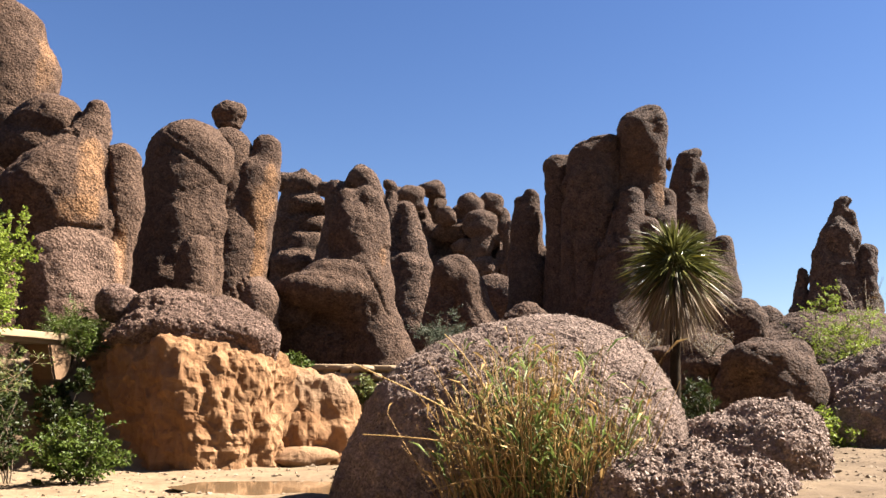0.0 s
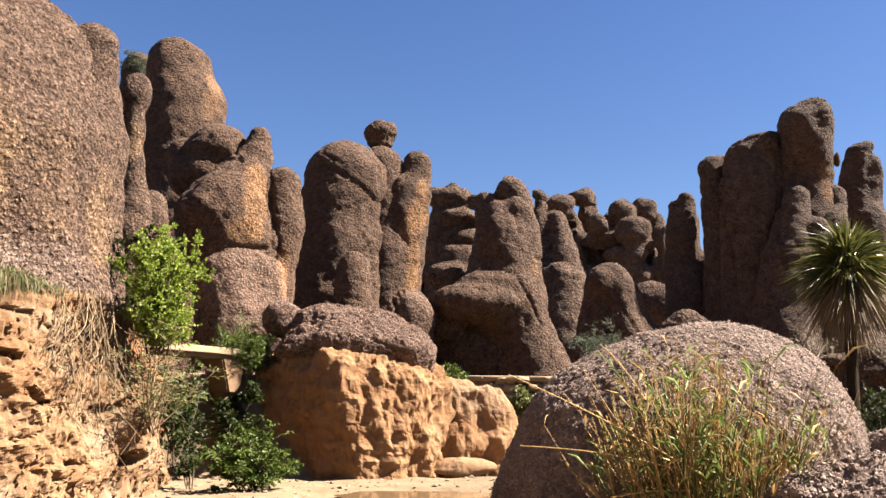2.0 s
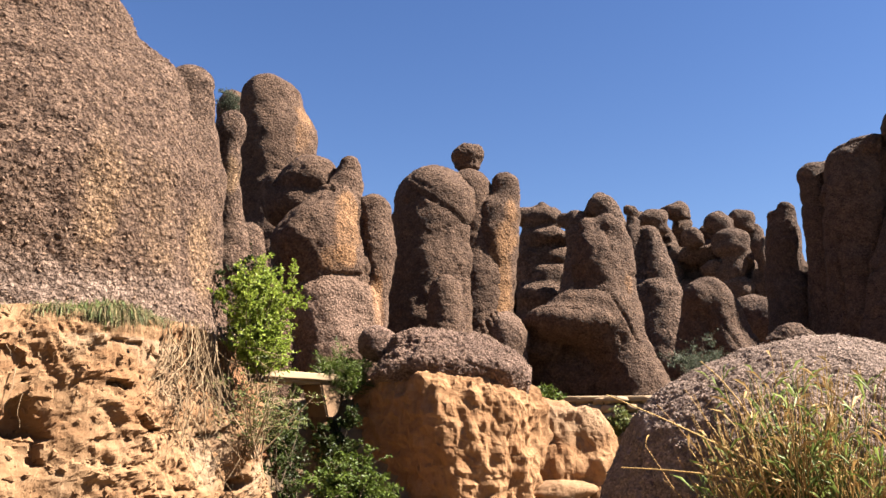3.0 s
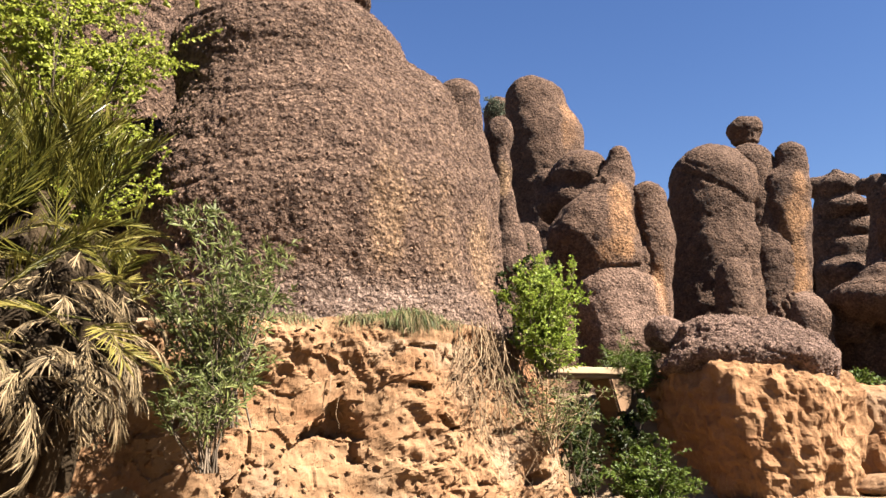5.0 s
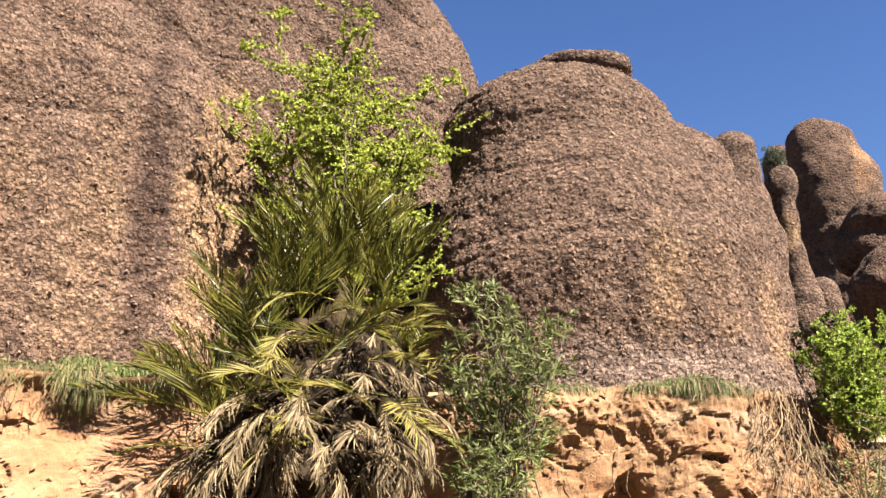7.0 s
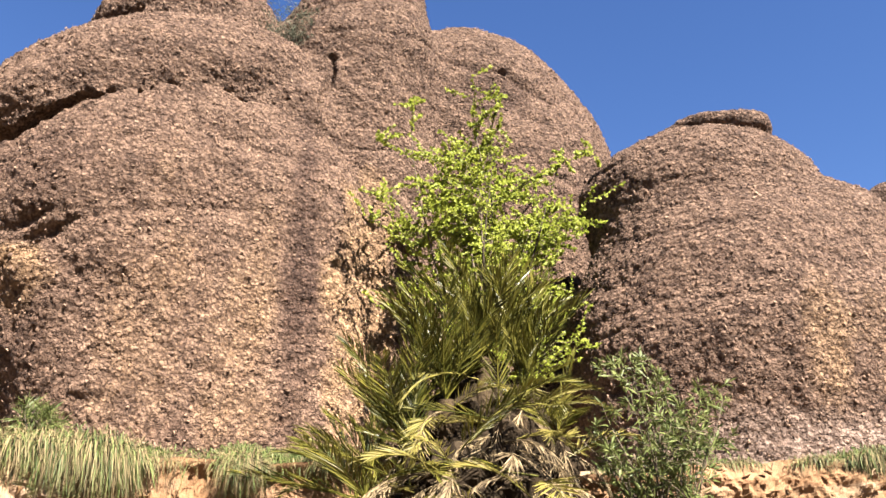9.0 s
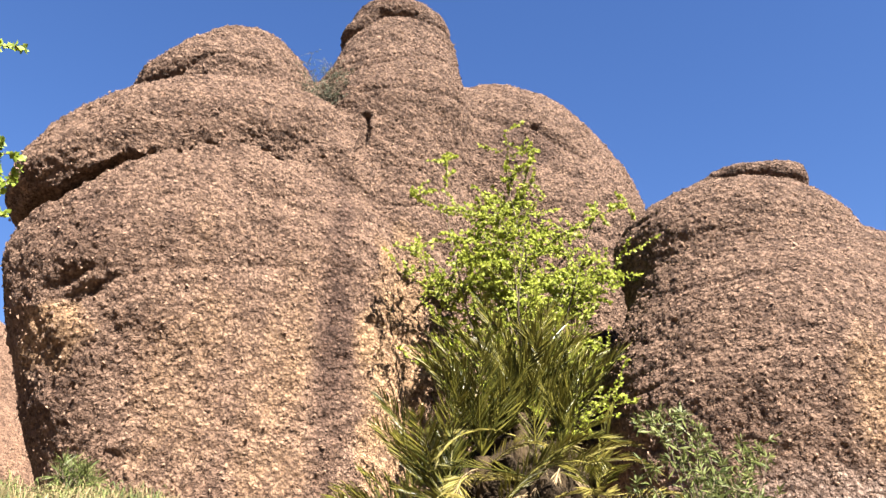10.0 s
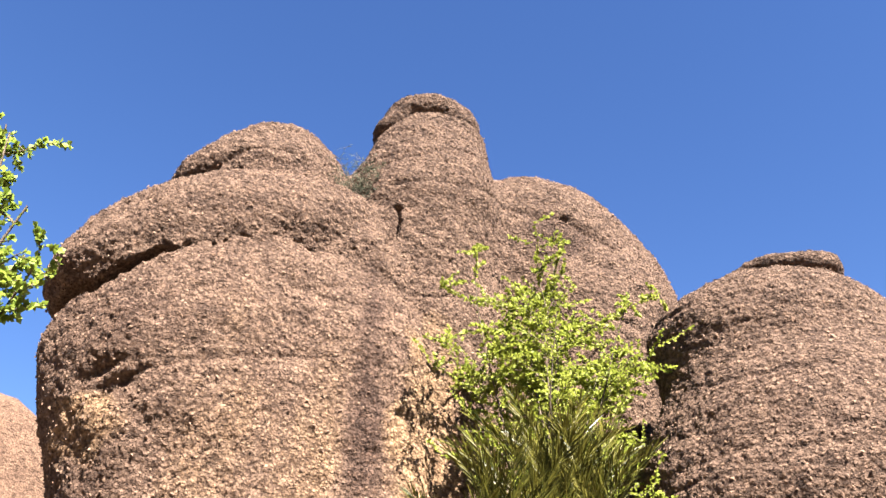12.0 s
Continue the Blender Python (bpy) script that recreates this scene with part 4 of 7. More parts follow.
rock("pillar", 7.8, 45, [
    (0.01, 1, 14.91, 0.76, 0.65, 0.53, 0),
    (0.7, 1.2, 15.14, 0.63, 0.49, 0.33, 0),
    (0.01, 1, 14.64, 0.69, 0.24, 1, 11.42, 0.81, 1),
    (0.24, 1, 11.42, 0.81, 0.51, 1, 5.83, 1.4, 1),
    (0.51, 1, 5.83, 1.35, 0.51, 1, 3.87, 1.4, 1)],
    ROCK_MID, 0.135, k=0.231, lumps=0.1, size=1.4, creases=[(0.49, 14.35, 0.80, 6.33, 0.13, 0.22), (3.40, 15.85, 2.80, 9.93, 0.13, 0.22), (1.12, 15.54, 3.26, 15.98, 0.09, 0.1375), (3.74, 16.96, 5.94, 17.36, 0.09, 0.11), (4.47, 16.39, 6.12, 16.55, 0.09, 0.11), (1.59, 9.04, 5.14, 9.90, 0.13, 0.165)], warp=0.06, fine=0.03, strata=0.04, seed=8,
    stains=[('ochre', 5.39, 12.96, 0.36, 1.24, 0.5)], parent=pillars_42)
rock("pillar", 7.8, 45, [
    (1.72, 0, 14.82, 1.04, 1.69, 0, 13.37, 1.31, 1),
    (1.87, 0, 13.36, 1.4, 1.73, 0, 9.64, 1.5, 1),
    (1.73, 0, 9.64, 1.5, 1.79, 0, 4.56, 2, 1),
    (2.4, 0, 15.5, 1.04, 0.86, 0.66, 0),
    (2.9, 0.1, 15.84, 0.62, 0.54, 0.45, 0),
    (2.79, 0.2, 14.97, 0.8, 2.53, 0.2, 10.59, 1.21, 1)],
    ROCK_MID, 0.135, k=0.231, lumps=0.1, size=1.4, creases=[(0.49, 14.35, 0.80, 6.33, 0.13, 0.22), (3.40, 15.85, 2.80, 9.93, 0.13, 0.22), (1.12, 15.54, 3.26, 15.98, 0.09, 0.1375), (3.74, 16.96, 5.94, 17.36, 0.09, 0.11), (4.47, 16.39, 6.12, 16.55, 0.09, 0.11), (1.59, 9.04, 5.14, 9.90, 0.13, 0.165)], warp=0.06, fine=0.03, strata=0.04, seed=9,
    stains=[('ochre', 5.39, 12.96, 0.36, 1.24, 0.5)], parent=pillars_42)
rock("pillar", 7.8, 45, [
    (4.43, -0.4, 16.26, 1.09, 5.22, -0.4, 16.8, 0.76, 1.3),
    (5.11, -0.4, 17.03, 0.88, 0.76, 0.62, 0),
    (5.4, -0.5, 16.32, 0.63, 0.92, 1.24, 0),
    (4.7, -0.4, 15.43, 1.24, 4.87, 0, 13.91, 0.91, 1),
    (4.87, 0, 13.91, 0.91, 4.23, 0, 9, 1.49, 1),
    (3.82, 0.5, 15.42, 0.87, 3.32, 0.5, 6.38, 1.79, 1),
    (3.32, 0.5, 6.38, 1.74, 3.32, 0.5, 3.83, 1.79, 1)],
    ROCK_MID, 0.135, k=0.231, lumps=0.1, size=1.4, creases=[(0.49, 14.35, 0.80, 6.33, 0.13, 0.22), (3.40, 15.85, 2.80, 9.93, 0.13, 0.22), (1.12, 15.54, 3.26, 15.98, 0.09, 0.1375), (3.74, 16.96, 5.94, 17.36, 0.09, 0.11), (4.47, 16.39, 6.12, 16.55, 0.09, 0.11), (1.59, 9.04, 5.14, 9.90, 0.13, 0.165)], warp=0.06, fine=0.03, strata=0.04, seed=10,
    stains=[('ochre', 5.39, 12.96, 0.36, 1.24, 0.5)], parent=pillars_42)
rock("pillar", 7.8, 45, [
    (3.85, -1, 12.38, 0.65, 3.39, -1.3, 9.39, 1.16, 1),
    (3.38, -1.3, 9.09, 1.33, 2.86, -1.5, 5.03, 1.88, 1),
    (3.9, -1.5, 9.93, 0.75, 0.72, 0.69, 0),
    (4.63, -1.3, 10.73, 0.64, 0.61, 0.58, 0),
    (5, -1.2, 9.68, 0.87, 0.96, 1.05, 0),
    (2.86, -1.5, 5.03, 1.82, 2.86, -1.5, 3.57, 1.88, 1)],
    ROCK_MID, 0.135, k=0.231, lumps=0.1, size=1.4, creases=[(0.49, 14.35, 0.80, 6.33, 0.13, 0.22), (3.40, 15.85, 2.80, 9.93, 0.13, 0.22), (1.12, 15.54, 3.26, 15.98, 0.09, 0.1375), (3.74, 16.96, 5.94, 17.36, 0.09, 0.11), (4.47, 16.39, 6.12, 16.55, 0.09, 0.11), (1.59, 9.04, 5.14, 9.90, 0.13, 0.165)], warp=0.06, fine=0.03, strata=0.04, seed=11,
    stains=[('ochre', 5.39, 12.96, 0.36, 1.24, 0.5)], parent=pillars_42)
rock("pillar", 7.8, 45, [
    (6.02, 0.1, 14.53, 0.27, 0.38, 0.49, 0),
    (5.76, 0, 12.64, 0.57, 5.54, 0, 11.41, 0.66, 1),
    (5.38, -0.3, 11.05, 0.89, 5.46, 0, 4.56, 2.39, 1)],
    ROCK_MID, 0.135, k=0.231, lumps=0.1, size=1.4, creases=[(0.49, 14.35, 0.80, 6.33, 0.13, 0.22), (3.40, 15.85, 2.80, 9.93, 0.13, 0.22), (1.12, 15.54, 3.26, 15.98, 0.09, 0.1375), (3.74, 16.96, 5.94, 17.36, 0.09, 0.11), (4.47, 16.39, 6.12, 16.55, 0.09, 0.11), (1.59, 9.04, 5.14, 9.90, 0.13, 0.165)], warp=0.06, fine=0.03, strata=0.04, seed=12,
    stains=[('ochre', 5.39, 12.96, 0.36, 1.24, 0.5)], parent=pillars_42)
rock("rock_tower", 16.6, 51, [
    (-0.02, 0, 16.02, 0.78, -0.08, 0, 11.54, 1.13, 1),
    (0.65, 0, 15.69, 0.54, 0.37, 0, 11.52, 0.9, 1),
    (0.2, 0, 16.6, 0.68, 0.54, 0.27, 0),
    (0.02, 0, 12.22, 1.2, -0.26, 0, 5.57, 1.63, 1),
    (-0.71, 0, 15.02, 0.47, 0.74, 1.03, 0),
    (-0.26, 0, 5.57, 1.58, -0.26, 0, 4.11, 1.63, 1),
    (-0.08, 0, 11.54, 1.1, -0.08, 0, 4.11, 1.13, 1)],
    ROCK_MID, 0.135, k=0.22, lumps=0.143, size=1.4, creases=[(-0.52, 16.41, 1.08, 16.01, 0.10, 0.11)], warp=0.11, fine=0.03, seed=9,
    label="dark upright conglomerate pillar behind the tower", category="rock")
rock("rock_pillar", 18.4, 46, [
    (-0, 0, 9.88, 0.68, 0.05, 0, 7.5, 0.94, 1),
    (0.1, 0, 7.49, 0.94, 0.05, 0, 5.16, 1.05, 1),
    (-0.65, 0, 7.52, 1.18, 1.77, 2.37, 0),
    (0.05, 0, 5.16, 1.01, 0.05, 0, 3.87, 1.05, 1),
    (-0.65, 0, 7.52, 1.14, -0.65, 0, 3.87, 1.18, 1)],
    ROCK_MID, 0.135, k=0.33, lumps=0.0975, size=1.4, warp=0.11, fine=0.03, seed=10,
    label="dark stubby conglomerate pillar beside the tower", category="rock")
pillars_50 = rock_group("rock_spire", 25.7, 75, "dark pointed spire with two lower peaks")
rock("pillar", 25.7, 75, [
    (0.04, 0, 18.01, 0.6, -0.27, 0, 15.48, 1.57, 1),
    (-0.27, 0, 15.48, 1.61, -1.16, 0, 5.43, 2.62, 1),
    (0.31, 0, 18.36, 0.6, 0.49, 0.36, 0),
    (0.73, -0.3, 17.12, 0.5, 0.78, -0.3, 14.42, 0.64, 1),
    (0.62, 0, 14.48, 0.59, 0.71, 0.83, 0)],
    ROCK_FAR, 0.19, k=0.1925, lumps=0.273, size=1.6, warp=0.16, fine=0.035, strata=0.075, seed=11, parent=pillars_50)
rock("pillar", 25.7, 75, [
    (-3.12, 0, 12.76, 0.37, -3.31, 0, 10.99, 0.7, 1),
    (-3.31, 0, 10.99, 0.7, -3.83, 0, 5.47, 1.38, 1),
    (-2.9, 0, 12.14, 0.32, 0.44, 0.56, 0)],
    ROCK_FAR, 0.19, k=0.1925, lumps=0.273, size=1.6, warp=0.16, fine=0.035, strata=0.075, seed=12, parent=pillars_50)
rock("pillar", 25.7, 75, [
    (1.82, 0, 14.12, 0.5, 1.48, 0, 11.66, 0.9, 1),
    (1.48, 0, 11.66, 0.9, 1, 0, 6.29, 1.61, 1),
    (1, 0, 6.29, 1.56, 1, 0, 4.89, 1.61, 1)],
    ROCK_FAR, 0.19, k=0.1925, lumps=0.273, size=1.6, warp=0.16, fine=0.035, strata=0.075, seed=13, parent=pillars_50)
pillars_54 = rock_group("knob_tower", -17.7, 40, "tall brown conglomerate tower with rounded shoulders")
rock("pillar", -17.7, 40, [
    (0.37, 0, 12.64, 2.01, 0.33, 0, 9.14, 2.12, 1),
    (0.33, 0, 9.14, 2.12, 0.17, 0, 5.49, 2.5, 1),
    (-1.16, 0.9, 11.64, 1.06, -1.38, 0.9, 5.9, 1.56, 1),
    (-0.08, 0.1, 13.34, 1.53, 1.34, 1.15, 0),
    (1.13, -0.5, 12.31, 1.07, 1.24, 1.4, 0),
    (1.36, -0.9, 9.7, 0.96, 0.93, 0.9, 0)],
    ROCK_MID, 0.125, k=0.25, lumps=0.09, size=1.3, creases=[(-0.86, 13.03, 0.52, 12.25, 0.12, 0.16), (0.52, 12.25, 1.93, 11.32, 0.1, 0.12), (-0.0, 10.89, 2.04, 11.6, 0.1, 0.12), (0.4, 8.35, 1.79, 9.35, 0.1, 0.14), (-0.66, 13.58, 0.11, 12.94, 0.1, 0.1)], warp=0.06, fine=0.03, strata=0.03, seed=12,
    stains=[], parent=pillars_54)
rock("pillar", -17.7, 40, [
    (2.16, 0.3, 13.6, 1.12, 2.5, 0.0, 9.17, 1.42, 1),
    (2.5, 0.0, 9.17, 1.42, 2.4, 0.0, 5.65, 1.5, 1)],
    ROCK_MID, 0.125, k=0.25, lumps=0.09, size=1.3, creases=[], warp=0.06, fine=0.03, strata=0.03, seed=13,
    stains=[], parent=pillars_54)
rock("pillar", -17.7, 40, [
    (3.76, -0.2, 13.65, 0.65, 3.69, -0.2, 12.3, 0.84, 1),
    (3.33, -0.2, 12.1, 1.16, 3.17, -0.2, 9.03, 1.08, 1),
    (3.17, -0.2, 9.03, 1.08, 2.83, -0.2, 5.58, 1.03, 1)],
    ROCK_MID, 0.125, k=0.25, lumps=0.09, size=1.3, creases=[], warp=0.06, fine=0.03, strata=0.03, seed=14,
    stains=[('ochre', 3.4, 8.61, 0.67, 2.46, 0.8), ('ochre', 3.93, 11.58, 0.36, 1.55, 0.5)], parent=pillars_54)
rock("balanced_boulder", -14.9, 40.8, [
    (-0.01, 0, 15.58, 0.8, 0.73, 0.65, 0),
    (-0.01, 0, 15.06, 0.66, 0.52, 0.37, 0),
    (0.38, 0, 15.73, 0.44, 0.47, 0.5, 0)],
    ROCK_MID, 0.06, k=0.165, lumps=0.065, size=0.9, warp=0.11, fine=0.03, strata=0.025, seed=13,
    label="round brown boulder balanced on top of a tower", category="boulder")
rock("rock_pillar", -16.5, 36.5, [
    (-0.01, 0, 7.79, 0.78, -0.03, 0, 5.17, 1.03, 1),
    (-0.03, 0, 5.17, 1, -0.03, 0, 2.45, 1.03, 1)],
    ROCK_MID, 0.09, k=0.22, lumps=0.078, size=1.2, warp=0.11, fine=0.03, seed=14,
    label="weathered brown conglomerate stub at the foot of a tower", category="rock")
rock("boulder", -12.4, 34, [
    (-0.01, 0, 5.68, 0.85, 0.82, 0.8, 0),
    (0.34, 0, 5.36, 0.62, 0.65, 0.67, 0),
    (0.34, 0, 5.36, 0.61, 0.34, 0, 2.13, 0.62, 1),
    (-0.01, 0, 5.68, 0.8, -0.01, 0, 2.13, 0.82, 1)],
    ROCK_MID, 0.09, k=0.22, lumps=0.065, size=1.2, warp=0.11, fine=0.03, seed=15,
    stains=[('pale', -0.02, 5.91, 0.89, 0.67, 0.7)],
    label="pale brown boulder between two towers", category="rock")
rock("stone", -13.3, 33.5, [
    (0.01, 0, 6.33, 0.15, 0.15, 0.14, 0),
    (0.07, 0, 6.14, 0.18, 0.17, 0.15, 0),
    (0.07, 0, 6.14, 0.16, 0.07, 0, 2.08, 0.17, 1)],
    ROCK_MID, 0.05, k=0.055, lumps=0.0195, size=0.4, warp=0.11, fine=0.03,
    label="small brown stone wedged beside a boulder", group="stones wedged in the gap", category="stone")
rock("stone", -13.6, 33.5, [
    (0.01, 0, 6.15, 0.18, 0.17, 0.16, 0),
    (0.06, 0, 5.95, 0.21, 0.19, 0.17, 0),
    (0.06, 0, 5.95, 0.19, 0.06, 0, 2.08, 0.19, 1)],
    ROCK_MID, 0.05, k=0.055, lumps=0.0195, size=0.4, warp=0.11, fine=0.03, seed=1,
    label="small brown stone wedged beside a boulder", group="stones wedged in the gap", category="stone")
rock("stone", -13, 33.5, [
    (-0.02, 0, 6.45, 0.11, 0.1, 0.1, 0),
    (0.04, 0, 6.25, 0.13, 0.12, 0.11, 0),
    (0.04, 0, 6.25, 0.12, 0.04, 0, 2.08, 0.12, 1)],
    ROCK_MID, 0.05, k=0.055, lumps=0.0195, size=0.4, warp=0.11, fine=0.03, seed=2,
    label="small brown stone wedged beside a boulder", group="stones wedged in the gap", category="stone")
rock("stone", -13.9, 33.5, [
    (0, 0, 5.92, 0.15, 0.15, 0.14, 0),
    (0.05, 0, 5.73, 0.18, 0.17, 0.15, 0),
    (0.05, 0, 5.73, 0.16, 0.05, 0, 2.08, 0.17, 1)],
    ROCK_MID, 0.05, k=0.055, lumps=0.0195, size=0.4, warp=0.11, fine=0.03, seed=3,
    label="small brown stone wedged beside a boulder", group="stones wedged in the gap", category="stone")
rock("face_rock", -6.7, 36, [
    (0.01, 0, 10.58, 0.37, 0.35, 0, 8.98, 1.12, 1),
    (0.64, 0.1, 10.65, 0.39, 0.73, 0.1, 9.27, 0.88, 1),
    (0.9, 0.2, 10.25, 0.49, 0.64, 0.8, 0),
    (1.14, 0.1, 10.29, 0.39, 1.39, 0.1, 8.29, 0.59, 1),
    (0.49, 0, 8.86, 1.12, 0.76, 0, 6.29, 1.4, 1),
    (1.35, -0.1, 8.65, 0.41, 0.41, 0.41, 0),
    (1.36, 0.1, 9.34, 0.29, 0.49, 0.7, 0),
    (0.97, 0, 7.52, 0.87, 1.69, 0, 3.21, 1.47, 1)
] + [       # the belly
    (-0.12, -0.5, 6.88, 1.85, 1.4, 0.94, 0),
    (-0.93, -1, 6.22, 1.96, 1.56, 0.77, 0),
    (-2.22, -0.5, 5.49, 0.94, 0.84, 0.75, 0),
    (0.52, -0.4, 6, 1.43, 1.31, 1.19, 0),
    (-0.38, 1.6, 4.23, 2.73, 2.33, 1.93, 0),
    (-0.21, 1.4, 6.45, 1.5, -0.1, 1.4, 3.24, 1.72, 1),
    (1.69, 0, 3.21, 1.43, 1.69, 0, 2.38, 1.47, 1)],
    ROCK_MID, 0.102, k=0.33, lumps=0.091, size=1.2, creases=[(1.48, 8.23, 1.87, 8.29, 0.07, 0.165), (-1.20, 7.82, 0.72, 7.51, 0.10, 0.121), (0.72, 7.51, 1.98, 5.36, 0.10, 0.1375), (-2.11, 6.70, -0.21, 6.63, 0.10, 0.11), (0.64, 10.50, 1.04, 9.26, 0.07, 0.11)], warp=0.11, fine=0.03, seed=16,
    stains=[('ochre', 1.59, 7.78, 0.19, 0.54, 0.4)],
    label="huge brown conglomerate rock with an overhanging belly", category="rock")
pillars_66 = rock_group("finger_rock", -25.9, 33, "brown and orange conglomerate rock with a finger-like tip")
rock("pillar", -25.9, 33, [
    (0.05, 0.9, 11.97, 1.2, 1.14, 1.08, 0),
    (-0.28, 0.9, 10.93, 1.15, 1.04, 0.92, 0),
    (-1.27, 1.5, 11.77, 0.7, 0.7, 0.7, 0),
    (-1.14, 1.3, 10.92, 0.79, 0.86, 0.93, 0)],
    ROCK_MID, 0.11, k=0.2, lumps=0.09, size=1.1, creases=[(-0.43, 7.23, 2.45, 7.72, 0.1, 0.2), (0.98, 10.84, 0.51, 12.04, 0.08, 0.12), (1.92, 10.98, 2.25, 7.86, 0.09, 0.16), (-0.54, 11.45, 0.95, 11.16, 0.07, 0.08)], warp=0.06, fine=0.03, strata=0.03, seed=17,
    stains=[('ochre', 1.44, 9.6, 0.55, 1.59, 0.6), ('ochre', 1.01, 8.1, 0.74, 0.64, 0.5), ('ochre', 2.65, 6.63, 0.3, 1.48, 0.6), ('pale', 0.99, 6.09, 2.12, 1.59, 1.0)], parent=pillars_66)
rock("pillar", -25.9, 33, [
    (1.53, 0, 12.45, 0.36, 1.46, 0, 11.59, 0.61, 1),
    (1.38, 0, 11.4, 0.67, 1.03, 0, 10.37, 1.17, 1),
    (1.03, 0, 10.37, 1.17, 0.44, 0, 8.81, 1.93, 1),
    (0.44, 0, 8.81, 1.93, 0.85, 0, 8.01, 1.75, 1),
    (0.86, 0.3, 8.07, 1.68, 1.14, 0.3, 4.67, 1.59, 1)],
    ROCK_MID, 0.11, k=0.3, lumps=0.09, size=1.1, creases=[(-0.43, 7.23, 2.45, 7.72, 0.1, 0.2), (0.98, 10.84, 0.51, 12.04, 0.08, 0.12), (1.92, 10.98, 2.25, 7.86, 0.09, 0.16), (-0.54, 11.45, 0.95, 11.16, 0.07, 0.08)], warp=0.06, fine=0.03, strata=0.03, seed=18,
    stains=[('ochre', 1.44, 9.6, 0.55, 1.59, 0.6), ('ochre', 1.01, 8.1, 0.74, 0.64, 0.5), ('ochre', 2.65, 6.63, 0.3, 1.48, 0.6), ('pale', 0.99, 6.09, 2.12, 1.59, 1.0)], parent=pillars_66)
rock("pillar", -25.9, 33, [
    (2.54, -0.1, 10.51, 0.69, 2.59, -0.1, 8.82, 0.85, 1),
    (2.59, -0.1, 8.82, 0.85, 2.45, -0.1, 6.57, 0.67, 1),
    (2.45, -0.1, 6.57, 0.67, 2.38, -0.1, 4.7, 0.58, 1),
    (2.0, 0.2, 10.3, 0.8, 2.0, 0.2, 5.5, 0.8, 1)],
    ROCK_MID, 0.11, k=0.3, lumps=0.09, size=1.1, creases=[(-0.43, 7.23, 2.45, 7.72, 0.1, 0.2), (0.98, 10.84, 0.51, 12.04, 0.08, 0.12), (1.92, 10.98, 2.25, 7.86, 0.09, 0.16), (-0.54, 11.45, 0.95, 11.16, 0.07, 0.08)], warp=0.06, fine=0.03, strata=0.03, seed=19,
    stains=[('ochre', 1.44, 9.6, 0.55, 1.59, 0.6), ('ochre', 1.01, 8.1, 0.74, 0.64, 0.5), ('ochre', 2.65, 6.63, 0.3, 1.48, 0.6), ('pale', 0.99, 6.09, 2.12, 1.59, 1.0)], parent=pillars_66)
rock("pillar", -25.9, 33, [
    (0.69, -0.8, 6.69, 1.27, 0.94, -0.8, 4.36, 1.45, 1),
    (1.71, -0.8, 6.57, 0.96, 1.88, -0.8, 4.41, 1.05, 1),
    (1.04, -0.6, 6.99, 1.65, 1.25, 0.84, 0)],
    ROCK_MID, 0.11, k=0.3, lumps=0.09, size=1.1, creases=[], warp=0.06, fine=0.03, strata=0.03, seed=20,
    stains=[('ochre', 1.44, 9.6, 0.55, 1.59, 0.6), ('ochre', 1.01, 8.1, 0.74, 0.64, 0.5), ('ochre', 2.65, 6.63, 0.3, 1.48, 0.6), ('pale', 0.99, 6.09, 2.12, 1.59, 1.0)], parent=pillars_66)
rock("rounded_rock", -28.7, 42, [
    (-0.05, 0, 18.3, 1.65, 0.22, 0, 16.64, 1.95, 1),
    (0.22, 0, 16.64, 1.95, 0.69, 0, 10.8, 2.36, 1),
    (0.69, 0, 10.8, 2.29, 0.69, 0, 3.33, 2.36, 1),
    (0.32, 0, 16.64, 1.72, 0.32, 0, 3.33, 1.77, 1)],
    ROCK_MID, 0.16, k=0.275, lumps=0.0975, size=1.5, warp=0.11, fine=0.03, seed=18,
    stains=[('ochre', 1.56, 16.46, 0.52, 1.81, 0.45)],
    label="weathered brown conglomerate rock with a rounded top", category="rock")
rock("rounded_rock", -31.5, 46, [
    (0.02, 0, 19.59, 0.81, 0.9, 1.01, 0),
    (0.19, 0, 19.12, 0.93, 0.81, 0, 11.54, 1.5, 1),
    (0.81, 0, 11.54, 1.46, 0.81, 0, 3.87, 1.5, 1),
    (0.02, 0, 19.59, 0.78, 0.02, 0, 3.87, 0.81, 1)],
    ROCK_MID, 0.18, k=0.275, lumps=0.0975, size=1.5, warp=0.11, fine=0.03, seed=19,
    label="weathered brown conglomerate rock behind a pillar", category="rock")
rock("rock_pillar", -31.4, 30, [
    (-0.02, 0, 12.63, 0.54, 0.58, 0.63, 0),
    (-0.03, 0, 12.27, 0.44, 0.03, 0, 10.08, 0.32, 1),
    (0.03, 0, 10.08, 0.32, 0.33, 0, 7.47, 0.66, 1),
    (0.82, 1.5, 9.0, 0.5, 0.87, 1.5, 7.17, 0.86, 1),
    (0.87, 1.5, 7.17, 0.83, 0.87, 1.5, 3.05, 0.86, 1),
    (0.33, 0, 7.47, 0.64, 0.33, 0, 3.05, 0.66, 1)],
    ROCK_WALL, 0.07, k=0.35, lumps=0.07, size=0.9, seed=20,
    stains=[('ochre', -0.01, 10.7, 0.4, 0.82, 0.9)],
    label="small conglomerate pillar with a bulging head", category="rock")
